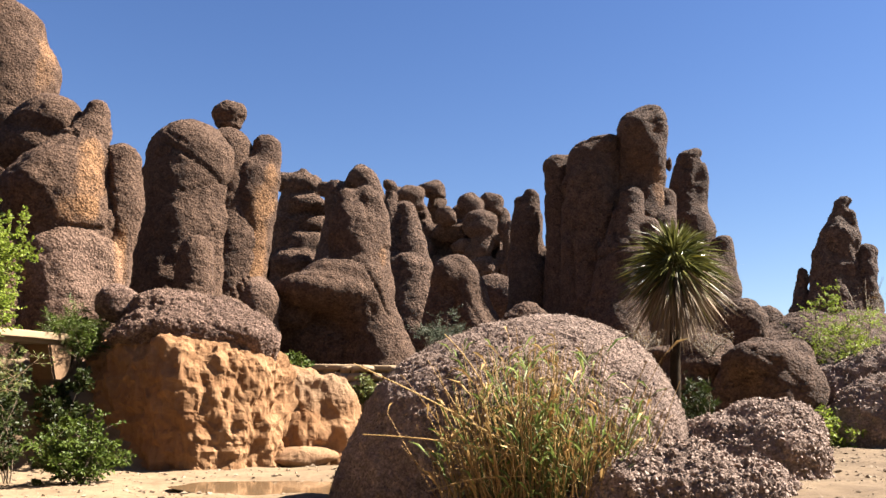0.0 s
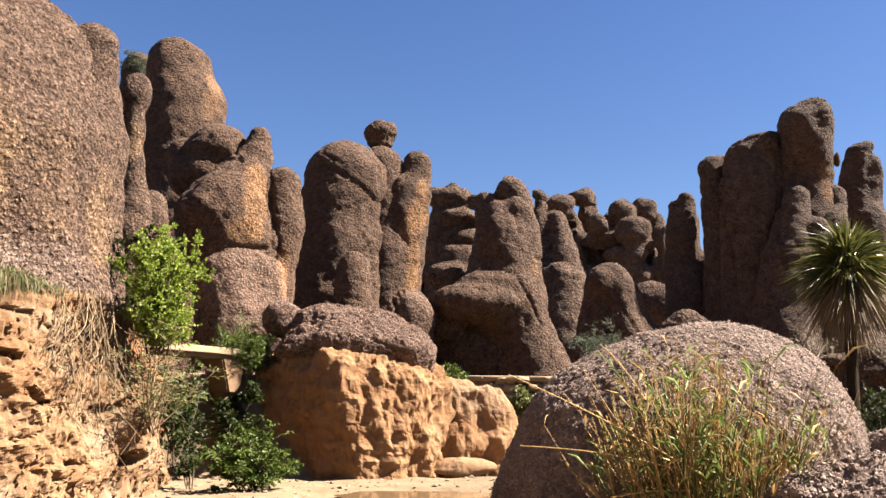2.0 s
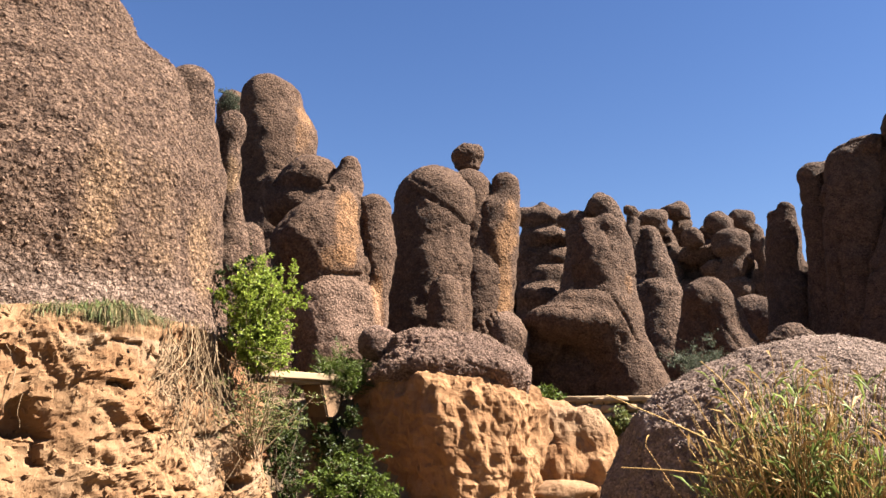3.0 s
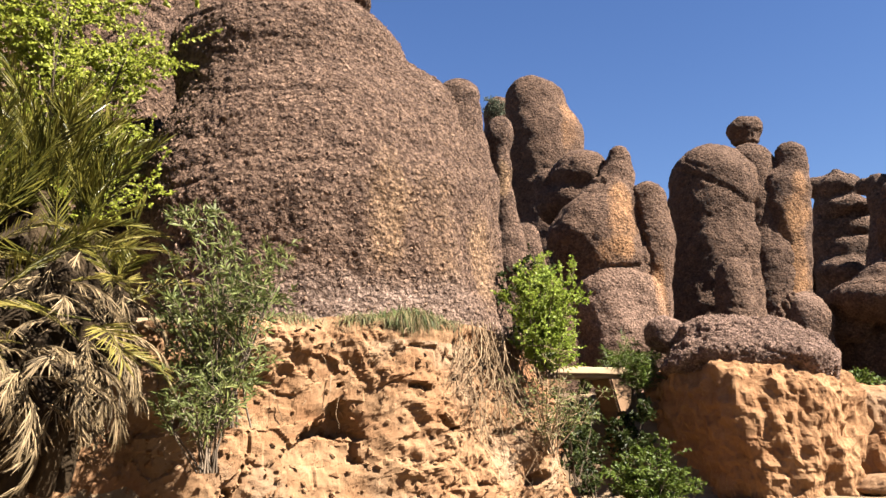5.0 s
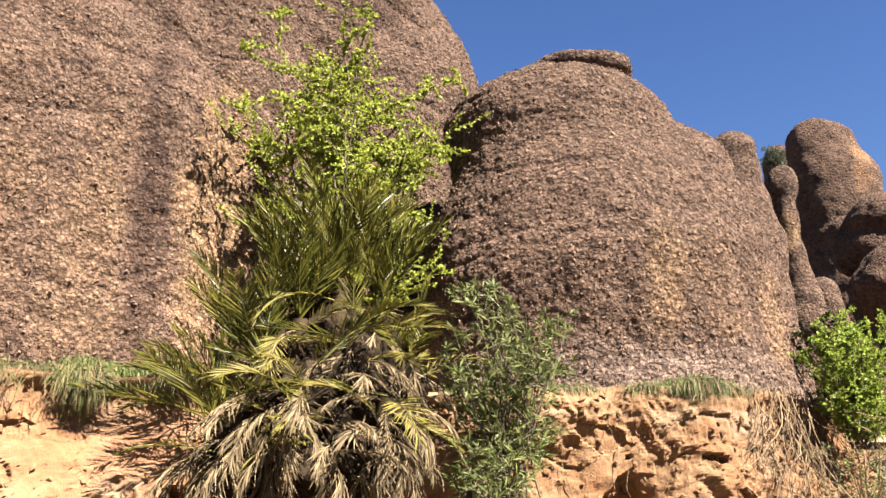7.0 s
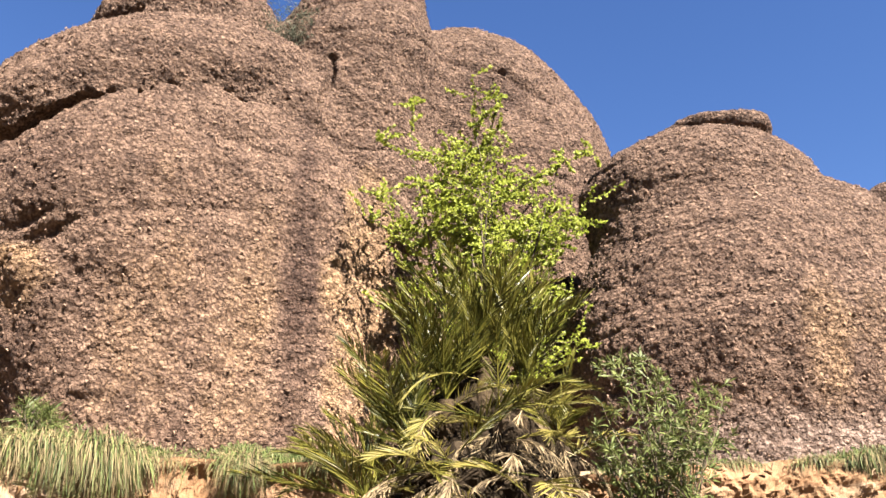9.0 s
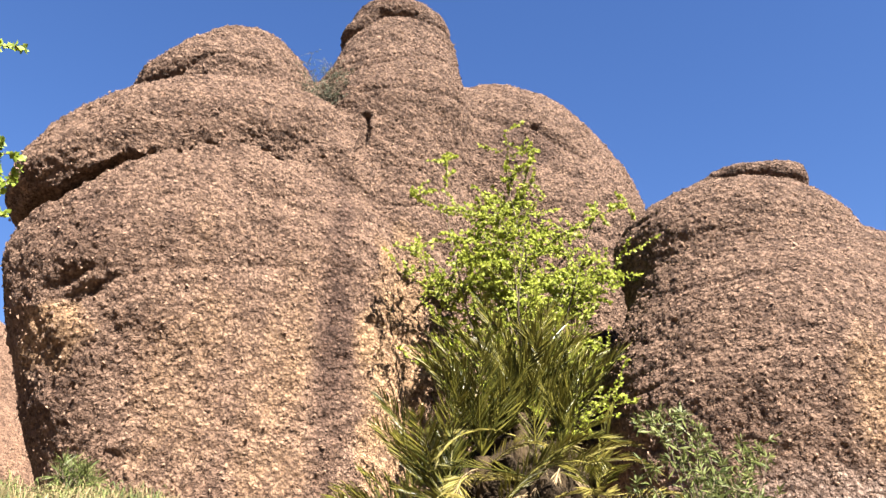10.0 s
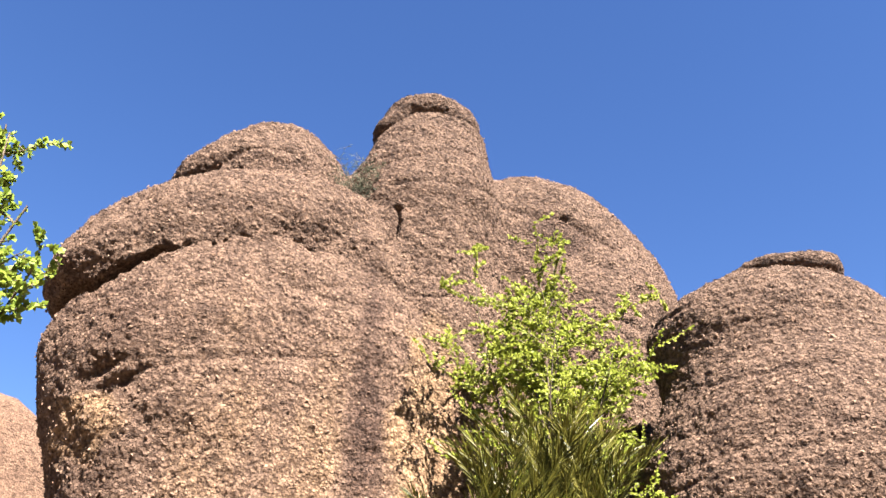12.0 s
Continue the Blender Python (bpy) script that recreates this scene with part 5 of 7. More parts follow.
rock("shoulder_rock", -34.5, 27, [
    (0.01, 0, 12.73, 0.79, 0.36, 0, 9.49, 0.88, 1),
    (0.36, 0, 9.49, 0.88, 0.81, 0, 3.88, 0.95, 1),
    (0.81, 0, 3.88, 0.92, 0.81, 0, 3.05, 0.95, 1),
    (0.36, 0, 9.49, 0.85, 0.36, 0, 3.05, 0.88, 1)],
    ROCK_WALL, 0.09, k=0.5, lumps=0.1, size=1.2, seed=21,
    label="weathered brown conglomerate shoulder leaning on a dome", category="rock")
big_boulder = rock("boulder", 6.3, 15, [
    (-0, 0, 1.14, 2.39, 2.3, 2, 0),
    (-1.06, -0.2, 0.38, 2.06, 2.2, 1.72, 0),
    (-1.83, -0.2, 0.55, 1.06, -2.49, -0.2, -0.66, 1.15, 1),
    (1.2, 0.2, 0.86, 1.09, 1.6, 1.56, 0),
    (-1.06, -0.2, 0.38, 2, -1.06, -0.2, -0.5, 2.06, 1)],
    ROCK_NEAR, 0.07, k=0.8, lumps=0.07, size=1.1, cut_fine=True, stones=[(0.085, 0.03), (0.2, 0.03)], fine=0.018, seed=22,
    label="big grey-brown pebbly boulder with a rounded back", category="boulder")
low_boulder = rock("boulder", 19.7, 15, [
    (0.01, 0.3, 1, 1.05, 1.1, 0.71, 0),
    (0.48, 0.2, 1.02, 0.55, 0.9, 0.66, 0),
    (-0.55, 0, 0.64, 0.85, 1, 0.65, 0),
    (0.57, 0.2, 0.66, 0.6, 0.8, 0.55, 0),
    (0.11, 0.4, 1.51, 0.44, 0.7, 0.21, 0),
    (-0.55, 0, 0.64, 0.83, -0.55, 0, -0.37, 0.85, 1),
    (0.57, 0.2, 0.66, 0.59, 0.57, 0.2, 0.05, 0.6, 1)],
    ROCK_NEAR, 0.06, k=0.3, lumps=0.14, size=0.8, cut_fine=True, stones=[(0.085, 0.03), (0.22, 0.03)], fine=0.03, strata=0.04, seed=23,
    label="pinkish pebbly boulder sloping down to the sand", category="boulder")
coarse_boulder = rock("boulder", 15.3, 12.3, [
    (-0.01, 0, 0.24, 1.07, 0.9, 0.67, 0),
    (0.69, 0.1, 0.3, 0.83, 0.9, 0.63, 0),
    (-0.72, -0.1, -0.03, 0.92, 0.9, 0.6, 0),
    (-0.72, -0.1, -0.03, 0.87, -0.72, -0.1, -0.5, 0.9, 1),
    (-0.01, 0, 0.24, 0.87, -0.01, 0, -0.5, 0.9, 1)],
    ROCK_NEAR, 0.06, k=0.3, lumps=0.13, size=0.7, cut_fine=True, stones=[(0.09, 0.045), (0.22, 0.04)], fine=0.04, strata=0.04, seed=43,
    label="coarse dark pebbly boulder half buried in sand", category="boulder")
rough_boulder = rock("boulder", 27, 27, [
    (-0.01, 0, 1.22, 1.57, 1.2, 0.94, 0),
    (0.6, 0.4, 1.84, 1.43, 1.2, 0.79, 0),
    (1.04, 0.3, 0.5, 2.33, 1.6, 1.55, 0),
    (-1.2, 0.3, 0.75, 0.65, 0.7, 0.55, 0),
    (-1.2, 0.3, 0.75, 0.63, -1.2, 0.3, 0.05, 0.65, 1)],
    ROCK_NEAR, 0.095, k=0.6, lumps=0.1, size=0.8, cut_fine=True, stones=[(0.13, 0.05), (0.4, 0.06)], fine=0.03, seed=24,
    label="rough dark boulder beside the sand", category="boulder")
flat_boulder = rock("boulder", 24.4, 28.5, [
    (-0.02, 0, 2.09, 1.28, 0.8, 0.26, 0),
    (0.96, 0.6, 2.67, 1.64, 1.2, 0.48, -8),
    (2.06, 1, 2.74, 1.72, 1.5, 0.86, 0),
    (-0.39, 0.6, 1.36, 0.7, 0.8, 0.7, 0),
    (-0.39, 0.6, 1.36, 0.68, -0.39, 0.6, 0.55, 0.7, 1),
    (-0.02, 0, 2.09, 0.78, -0.02, 0, 0.35, 0.8, 1)],
    ROCK_NEAR, 0.095, k=0.4, lumps=0.06, size=0.9, cut_fine=True, stones=[(0.13, 0.04), (0.4, 0.05)], seed=25,
    label="flat-topped brown boulder beside a bush", category="boulder")
rock("boulder", 20.4, 27, [
    (0.01, 0, 2.87, 1.14, 1.4, 0.77, 0),
    (0.59, -0.2, 2.17, 1.15, 1.03, 0.92, 0),
    (-0.58, 0, 2.17, 0.77, 0.77, 0.77, 0),
    (0.89, 0.3, 3.01, 0.67, 0.64, 0.6, 0),
    (0.59, -0.2, 2.17, 1, 0.59, -0.2, 0.05, 1.03, 1),
    (-0.58, 0, 2.17, 0.75, -0.58, 0, 0.13, 0.77, 1)],
    ROCK_MID, 0.102, k=0.1925, lumps=0.104, size=0.9, creases=[(-0.85, 3.01, 0.82, 2.02, 0.06, 0.0825), (-0.20, 3.34, 1.28, 2.18, 0.06, 0.0825)], warp=0.11, fine=0.03, strata=0.025, seed=26,
    label="broad brown boulder at the edge of the sand", category="boulder")
rock("boulder", 19.7, 31, [
    (-0.01, 0, 4.61, 0.66, 0.67, 0.68, 0),
    (-0.19, 0, 3.99, 0.7, 0.64, 0.58, 0),
    (-0.19, 0, 3.99, 0.62, -0.19, 0, 1.9, 0.64, 1),
    (-0.01, 0, 4.61, 0.64, -0.01, 0, 1.87, 0.66, 1)],
    ROCK_MID, 0.09, k=0.22, lumps=0.065, size=1, warp=0.11, fine=0.03, seed=27,
    label="squat dark boulder below the tower", category="boulder")
rock("boulder", 21, 33, [
    (0.03, 0, 5.01, 0.45, 0.37, 0.29, 0),
    (0.08, 0, 4.64, 0.62, 0.49, 0.29, 0),
    (0.08, 0, 4.64, 0.48, 0.08, 0, 1.8, 0.49, 1),
    (0.03, 0, 5.01, 0.36, 0.03, 0, 1.82, 0.37, 1)],
    ROCK_MID, 0.09, k=0.165, lumps=0.039, size=0.8, warp=0.11, fine=0.03, seed=28,
    label="small dark boulder on a ledge", category="boulder")
rock("rock_ledge", 22, 33, [
    (-0.01, 0, 3.87, 1.83, 2, 0.64, 0),
    (1.71, 1, 3.95, 1.64, 2, 0.56, 0),
    (0.88, 0, 3.1, 2.2, 2, 0.8, 0),
    (2.48, 2, 3.38, 1.88, 2, 1.04, 0),
    (0.88, 0, 3.1, 1.94, 0.88, 0, 1.46, 2, 1),
    (2.48, 2, 3.38, 1.82, 2.48, 2, 1.51, 1.88, 1)],
    ROCK_MID, 0.102, k=0.33, lumps=0.0975, size=1.3, warp=0.11, fine=0.03, seed=29,
    label="low brown rock ledge", category="rock")
rock("rock_ledge", 17.2, 29, [
    (0, 0, 2.97, 1.14, 1.5, 0.47, 0),
    (-0.38, 0, 2.21, 1.28, 1.5, 0.73, 0),
    (-0.9, 1, 3.37, 1.15, 1.5, 0.33, 0),
    (-0.38, 0, 2.21, 1.24, -0.38, 0, 1.6, 1.28, 1),
    (0, 0, 2.97, 1.1, 0, 0, 1.6, 1.14, 1)],
    ROCK_MID, 0.09, k=0.275, lumps=0.078, size=1.1, warp=0.11, fine=0.03, seed=30,
    label="low brown rock ledge below the tower", category="rock")
rock("boulder", 5.8, 24, [
    (-0.01, 0, 4, 0.7, 0.56, 0.27, 0),
    (-0.08, 0, 3.49, 0.95, 0.76, 0.47, 0),
    (-0.08, 0, 3.49, 0.74, -0.08, 0, -0.5, 0.76, 1),
    (-0.01, 0, 4, 0.54, -0.01, 0, -0.5, 0.56, 1)],
    ROCK_MID, 0.06, k=0.22, lumps=0.039, size=0.8, warp=0.11, fine=0.03, seed=31,
    label="low brown boulder behind a larger one", category="boulder")
cap_rock = rock("cap_rock", -17.6, 23.6, [
    (0.01, 0.6, 4.18, 1.17, 0.9, 0.46, 0),
    (1.04, 0.6, 3.96, 1.03, 0.9, 0.53, 0),
    (0.57, 0.4, 3.52, 2.12, 1.2, 0.67, 0),
    (-0.08, 0.3, 3.4, 0.61, 2.16, 0.3, 3.11, 0.56, 1.5),
    (1.84, 0.3, 3.38, 0.96, 1, 0.46, 0),
    (-0.8, 0.2, 3.43, 0.69, 0.8, 0.38, 0),
    (-1.12, -0.1, 3.28, 0.44, 0.5, 0.17, 0)],
    ROCK_CAP, 0.06, k=0.22, lumps=0.09, size=0.7, creases=[(-1.30, 3.72, 0.31, 3.97, 0.06, 0.05), (0.31, 3.97, 1.67, 3.41, 0.06, 0.06), (-0.78, 3.27, 0.63, 3.46, 0.06, 0.05)], warp=0.08, cut_fine=True, stones=[(0.11, 0.035), (0.3, 0.035)], fine=0.02, seed=32,
    label="brown pebbly cap rock lying on an orange mud block", category="rock")
rock("boulder", -21.2, 24.2, [
    (0.02, 0, 4.34, 0.51, 0.45, 0.39, 0),
    (0.17, 0, 4.04, 0.57, 0.45, 0.33, 0)],
    ROCK_CAP, 0.05, k=0.3, lumps=0.05, size=0.7, warp=0.08, fine=0.02, seed=33,
    label="small round brown boulder on the mud block", category="boulder")
dome = rock("dome_rock", -46.3, 21.5, [
    (0.1, 0, 10.17, 2.85, 0.6, 0, 6.89, 4.4, 0.95),
    (0.66, 0, 6.89, 4.3, 0.83, 0, 2.81, 4.4, 0.95),
    (2.75, -0.3, 9.6, 1.72, 2.7, -0.6, 4.12, 2.78, 1),
    (-0.05, 0, 11.5, 3.0, 2.45, 1.7, 0)],
    ROCK_WALL, 0.086, k=0.7, lumps=0.08, size=1.5, cut_fine=True, stones=[(0.12, 0.038), (0.34, 0.03)],
    creases=[(-3.4, 7.6, 4.9, 7.1, 0.14, 0.035), (-1.37, 9.4, 2.99, 9.2, 0.12, 0.04), (-2.6, 11.9, 2.6, 12.3, 0.14, 0.06)], fine=0.03, strata=0.035, seed=34,
    stains=[('ochre', 2.0, 6.4, 0.6, 1.8, 0.35), ('ochre', 3.2, 6.2, 0.6, 1.5, 0.32), ('ochre', 4.6, 5.6, 0.5, 1.4, 0.4), ('pale', 0.9, 4.0, 4.4, 1.1, 1.0)],
    label="great brown pebbly dome of conglomerate on the bank", category="rock")
rock("cap_slab", -44.4, 21.8, [
    (0.2, 0, 13.58, 1.15, 1.0, 0.4, 10),
    (-0.65, 0.2, 13.58, 0.8, 0.9, 0.45, 0),
    (0.85, -0.2, 13.4, 0.52, 0.8, 0.36, 0)],
    ROCK_WALL, 0.06, k=0.3, lumps=0.07, size=0.8, stones=[(0.15, 0.045)], seed=35,
    label="flat pebbly slab lying on the dome", category="rock")
great_rock = rock("great_rock", -85.7, 23, [
    (0.05, -0.6, 11.0, 4.45, 2.2, -0.6, 2.52, 3.5, 0.8),
    (1.29, -0.7, 13.03, 2.94, 3, 1.71, 0),
    (-0.1, -0.35, 14.7, 4.85, 3.45, 2.5, -20),
    (-2.8, -0.6, 13.5, 2.0, 2.6, 1.2, -25)
] + [       # summits, chimney and hump
    (0.6, 0.5, 17.8, 2.9, 2.6, 1.85, -8),
    (0.85, 0.6, 18.8, 2.25, 2.1, 1.66, 0),
    (6.1, 0.4, 20.7, 2.12, 5.85, 0.2, 17.8, 2.75, 1),
    (5.85, 0.2, 17.8, 2.75, 6.1, 0, 13.5, 2.4, 1),
    (6.1, 0, 13.5, 2.4, 6.59, 0, 2.73, 2.36, 1),
    (10.5, 1.2, 16.5, 4.1, 3.1, 4.55, 0),
    (12.05, 1.2, 15.2, 3.6, 3.0, 4.6, 0),
    (11.6, 1.2, 14.44, 3.9, 10.6, 1.2, 2.91, 3.4, 1),
    (3.3, -1.0, 14.3, 1.9, 2.0, 1.9, 0),
    (3.03, -1.5, 11.52, 2.58, 4.03, -1, 2.6, 2.77, 0.85)],
    ROCK_WALL, 0.125, k=0.42, lumps=0.085, size=1.6, cut_fine=True, stones=[(0.15, 0.05), (0.42, 0.035)],
    creases=[(-2.3, 16.0, -0.4, 17.0, 0.2, 0.2), (-0.4, 17.0, 2.65, 17.3, 0.16, 0.12), (-2.2, 16.6, -0.16, 17.75, 0.2, 0.2), (-0.16, 17.75, 1.5, 18.2, 0.14, 0.1),
             (3.4, 18.8, 7.4, 19.4, 0.16, 0.1), (3.2, 18.3, 6.0, 19.0, 0.16, 0.1), (4.3, 17.4, 8.0, 17.9, 0.16, 0.06), (4.5, 16.6, 4.15, 14.4, 0.22, 0.3), (8.2, 18.05, 10.3, 17.8, 0.3, 0.16), (10.3, 17.8, 11.9, 16.8, 0.3, 0.25), (9.8, 16.9, 11.4, 15.6, 0.5, 0.12),
             (-3.83, 11.11, 4.11, 13.10, 0.12, 0.04), (-3.11, 9.29, 4.28, 10.94, 0.12, 0.04)],
    crack=(0.05, 0.4, [(-4.8, 11.9), (-2.9, 12.35), (-1.3, 13.3), (0.1, 13.75), (1.99, 14.05), (3.6, 14.4)]), hollows=[(-2.8, -3.8, 9.2, 0.85, 0.8, 0.6), (-2.05, -4.2, 9.35, 0.7, 0.7, 0.5)], fine=0.03, strata=0.035, seed=36,
    stains=[('ochre', 1.9, 8.6, 4.2, 4.6, 0.1), ('ochre', 5.45, 8.9, 1.1, 4.4, 0.85), ('ochre', 1.59, 7.0, 2.6, 2.4, 0.15), ('ochre', -2.7, 8.5, 1.0, 0.9, 0.95), ('varnish', 3.7, 9.6, 0.5, 4.6, 0.9), ('varnish', -2.6, 7.2, 1.0, 1.6, 0.55), ('varnish', -2.6, 11.0, 1.3, 1.1, 0.45), ('varnish', 9.9, 16.9, 1.2, 1.2, 0.6)],
    label="enormous brown and ochre conglomerate rock with rounded summits", category="rock")
rock("chimney_cap", -71.5, 23.4, [
    (0.1, 0, 21.75, 1.62, 1.5, 0.8, 0),
    (0.9, 0, 21.45, 1.08, 1.2, 0.72, 0),
    (-0.85, 0, 21.3, 1.05, 1.2, 0.6, -18)],
    ROCK_WALL, 0.07, k=0.3, lumps=0.08, size=0.9, stones=[(0.17, 0.05)], seed=38,
    label="rounded pebbly boulder capping a rock chimney", category="boulder")
rock("background_slope", -100.5, 44, [
    (-0.03, 0, 11.48, 5.7, 5.7, 5.7, 0),
    (0.17, 0, 6.91, 8.12, 7.54, 6.95, 0),
    (0.17, 0, 6.91, 7.31, 0.17, 0, 3.05, 7.54, 1),
    (-0.03, 0, 11.48, 5.53, -0.03, 0, 3.05, 5.7, 1)],
    ROCK_MID, 0.4, k=0.55, lumps=0.195, size=2.5, warp=0.11, seed=39,
    label="distant brown rock slope", category="rock")
rock("mud_block", -21, 23.8, [
    (-0.02, 1.5, 2.51, 0.72, 0.22, 1.5, -0.49, 0.76, 1.6),
    (0.77, 0.65, 2.55, 0.77, 0.98, 0.65, -0.49, 0.8, 1.6),
    (1.67, -0.35, 2.55, 0.77, 1.84, -0.35, -0.46, 0.81, 1.5),
    (2.6, -0.35, 2.5, 0.76, 2.73, -0.35, -0.49, 0.77, 1.5),
    (3.3, 0.0, 2.48, 0.71, 3.36, 0.0, -0.52, 0.69, 1.5),
    (3.87, 0.5, 2.41, 0.66, 3.89, 0.5, -0.56, 0.64, 1.6)],
    MUD, 0.06, k=0.7, lumps=0.14, size=1.1, erode=0.15, seed=40,
    stains=[('ochre', 0.49, 1.23, 1.32, 1.58, 0.7)],
    label="massive orange mud block with deep erosion hollows", category="earth block")
rock("mud_block", -9.8, 25.2, [
    (0.02, 0, 2.04, 0.69, 1.2, 0, 1.66, 0.66, 1.3),
    (0.15, 0, 0.76, 0.84, 1.19, 0, 0.8, 0.78, 1.3),
    (0.19, 0, -0.34, 0.84, 1.23, 0, -0.31, 0.78, 1.3)],
    MUD, 0.06, k=0.4, lumps=0.14, size=0.9, erode=0.10, seed=41,
    stains=[('pale', 0.66, 2.05, 1.31, 0.65, 0.6)],
    label="low orange mud block beside the stream", category="earth block")
rock("slab", -8.7, 24, [
    (0.01, 0, 0.26, 0.85, 0.7, 0.23, 0),
    (-0.36, -0.2, 0.14, 0.68, 0.6, 0.18, 0)],
    MUD, 0.05, k=0.3, lumps=0.03, size=0.6, erode=0.02, seed=42,
    stains=[('pale', 0.01, 0.26, 1.23, 0.45, 0.4)],
    label="flat pale mud slab lying on the stream bed", category="slab")

# ---- pebbles standing out of the nearest rocks ----
pebbles(big_boulder, 8000, 0.04, PEBBLE, 1)
pebbles(low_boulder, 5000, 0.05, PEBBLE, 2)
pebbles(coarse_boulder, 4000, 0.06, PEBBLE, 8)
pebbles(dome, 9000, 0.065, PEBBLE_WARM, 3)
pebbles(great_rock, 16000, 0.075, PEBBLE_WARM, 4)
pebbles(rough_boulder, 3000, 0.07, PEBBLE, 5)
pebbles(flat_boulder, 2500, 0.07, PEBBLE, 6)
pebbles(cap_rock, 2500, 0.045, PEBBLE_WARM, 7)


# ---- built things ----
def part(name, bm, mat, parent, label=""):
    """Links a bmesh as one mesh object under a thing or a part."""
    me = bpy.data.meshes.new(name)
    bm.to_mesh(me)
    bm.free()
    me.materials.append(mat)
    ob = new(name, me)
    ob.parent = parent
    return tagged(ob, label)


def worn_block(size, cuts=3, wear=0.02, taper=0.0, seed=0):
    """A block with softened, chipped edges; taper narrows its foot."""
    bm = bmesh.new()
    bmesh.ops.create_cube(bm, size=1)
    bmesh.ops.subdivide_edges(bm, edges=bm.edges, cuts=cuts, use_grid_fill=True)
    for v in bm.verts:
        c = v.co * 2
        edge = sorted(abs(x) for x in c)[1]
        v.co *= 1 - 0.03 * edge ** 6
        v.co.x *= size[0] * (1 - taper * (0.5 - v.co.z))
        v.co.y *= size[1]
        v.co.z *= size[2]
        v.co += Vector([noise.noise(v.co * 3 + Vector((seed, k * 9, 0))) * wear for k in range(3)])
    for f in bm.faces:
        f.smooth = True
    return bm


def rest(name, x, y, z, label, category, group="", turn=0.0):
    ob = new(name)
    ob.matrix_world = pose(x, y, z, 0, 0, turn)
    return tagged(ob, label, category, group)


def channel_bridge():
    """A concrete water channel that crosses the gap on a bracketed pier."""
    ob = rest("channel_bridge", -10.1, 21.32, -0.11, "sunlit concrete water channel on a brown bracketed pier", "bridge", turn=66)
    ob.matrix_world = ob.matrix_world @ Matrix.Scale(1.07, 4)
    for side in (-0.36, 0.36):
        bm = worn_block((4.9, 0.16, 0.17), 6, 0.02, seed=side * 9)
        bm.transform(Matrix.Translation((-1.45, side, 3.12)))
        part("channel_wall", bm, CONCRETE, ob)
    bm = worn_block((4.9, 0.6, 0.12), 5, 0.02, seed=4)
    bm.transform(Matrix.Translation((-1.45, 0, 3.0)))
    part("channel_floor", bm, CONCRETE, ob)
    bm = worn_block((0.32, 0.5, 3.0), 6, 0.03, seed=7)
    bm.transform(Matrix.Translation((0.38, 0, 1.40)))
    part("pier", bm, EARTHEN, ob, "brown rendered pier")
    bm = bmesh.new()
    pts = [(-0.40, 2.96), (0.34, 2.96), (0.24, 2.4), (0.16, 2.1), (-0.14, 2.1)]
    rows = [[bm.verts.new((px + 0.36, s, pz)) for px, pz in pts] for s in (-0.37, 0.37)]
    bm.faces.new(rows[0])
    bm.faces.new(rows[1][::-1])
    for i in range(5):
        j = (i + 1) % 5
        bm.faces.new((rows[0][j], rows[0][i], rows[1][i], rows[1][j]))
    bmesh.ops.bevel(bm, geom=bm.edges[:], offset=0.04, segments=2, affect="EDGES")
    part("bracket", bm, EARTHEN, ob, "flared concrete bracket under the channel")
    return ob


EARTHEN = plain("earthen_render", (0.17, 0.10, 0.055), (0.30, 0.19, 0.11), 4, 0.95, 0.1, 0.02)
channel_bridge()


def stone_wall():
    """A dry rubble wall carrying the water channel's pale coping."""
    rng = random.Random(5)
    ob = tagged(new("retaining_wall"), "low rubble stone wall topped by a pale concrete channel", "wall", kind="structure")
    a, b = Vector((-5.6, 26.4, 0)), Vector((0.9, 27.1, 0))
    way = (b - a).normalized()
    length = (b - a).length
    ob.matrix_world = Matrix.Translation(a) @ way.to_track_quat("X", "Z").to_matrix().to_4x4()
    bm = worn_block((length, 0.5, 2.75), 4, 0.03, seed=2)
    bm.transform(Matrix.Translation((length / 2, 0.2, 1.30)))
    part("core", bm, EARTHEN, ob)
    bm = worn_block((length, 0.7, 0.17), 10, 0.03, seed=3)
    bm.transform(Matrix.Translation((length / 2, 0.12, 2.77)))
    part("coping", bm, CONCRETE, ob, "pale concrete coping")
    shapes = []
    for k in range(8):
        sm = bpy.data.meshes.new("stone")
        g = worn_block((1, 1, 1), 1, 0.25, seed=k * 3.1)
        g.to_mesh(sm)
        g.free()
        sm.materials.append(STONE)
        shapes.append(sm)
    z = 0.55
    while z < 2.62:
        h = rng.uniform(0.2, 0.34)
        x = rng.uniform(0, 0.2)
        while x < length - 0.1:
            w = rng.uniform(0.22, 0.5)
            s = new("stone", rng.choice(shapes))
            s.parent = ob
            s.matrix_local = pose(x + w / 2, -0.06 + rng.uniform(-0.04, 0.04), z + h / 2, rng.uniform(-8, 8), rng.uniform(-6, 6), rng.uniform(-10, 10)) @ Matrix.Diagonal((w * 0.94, 0.3, h * 0.92, 1))
            x += w
        z += h


stone_wall()

WATER, wnod, wlnk, wb = material("shallow_water", 0.06, 0.5)
wb.inputs["Base Color"].default_value = (0.10, 0.065, 0.035, 1)
wlnk.new(bump(wnod, wlnk, tex_noise(wnod, wlnk, coords(wnod, wlnk), 5, 2), 0.01, 0.15), wb.inputs["Normal"])


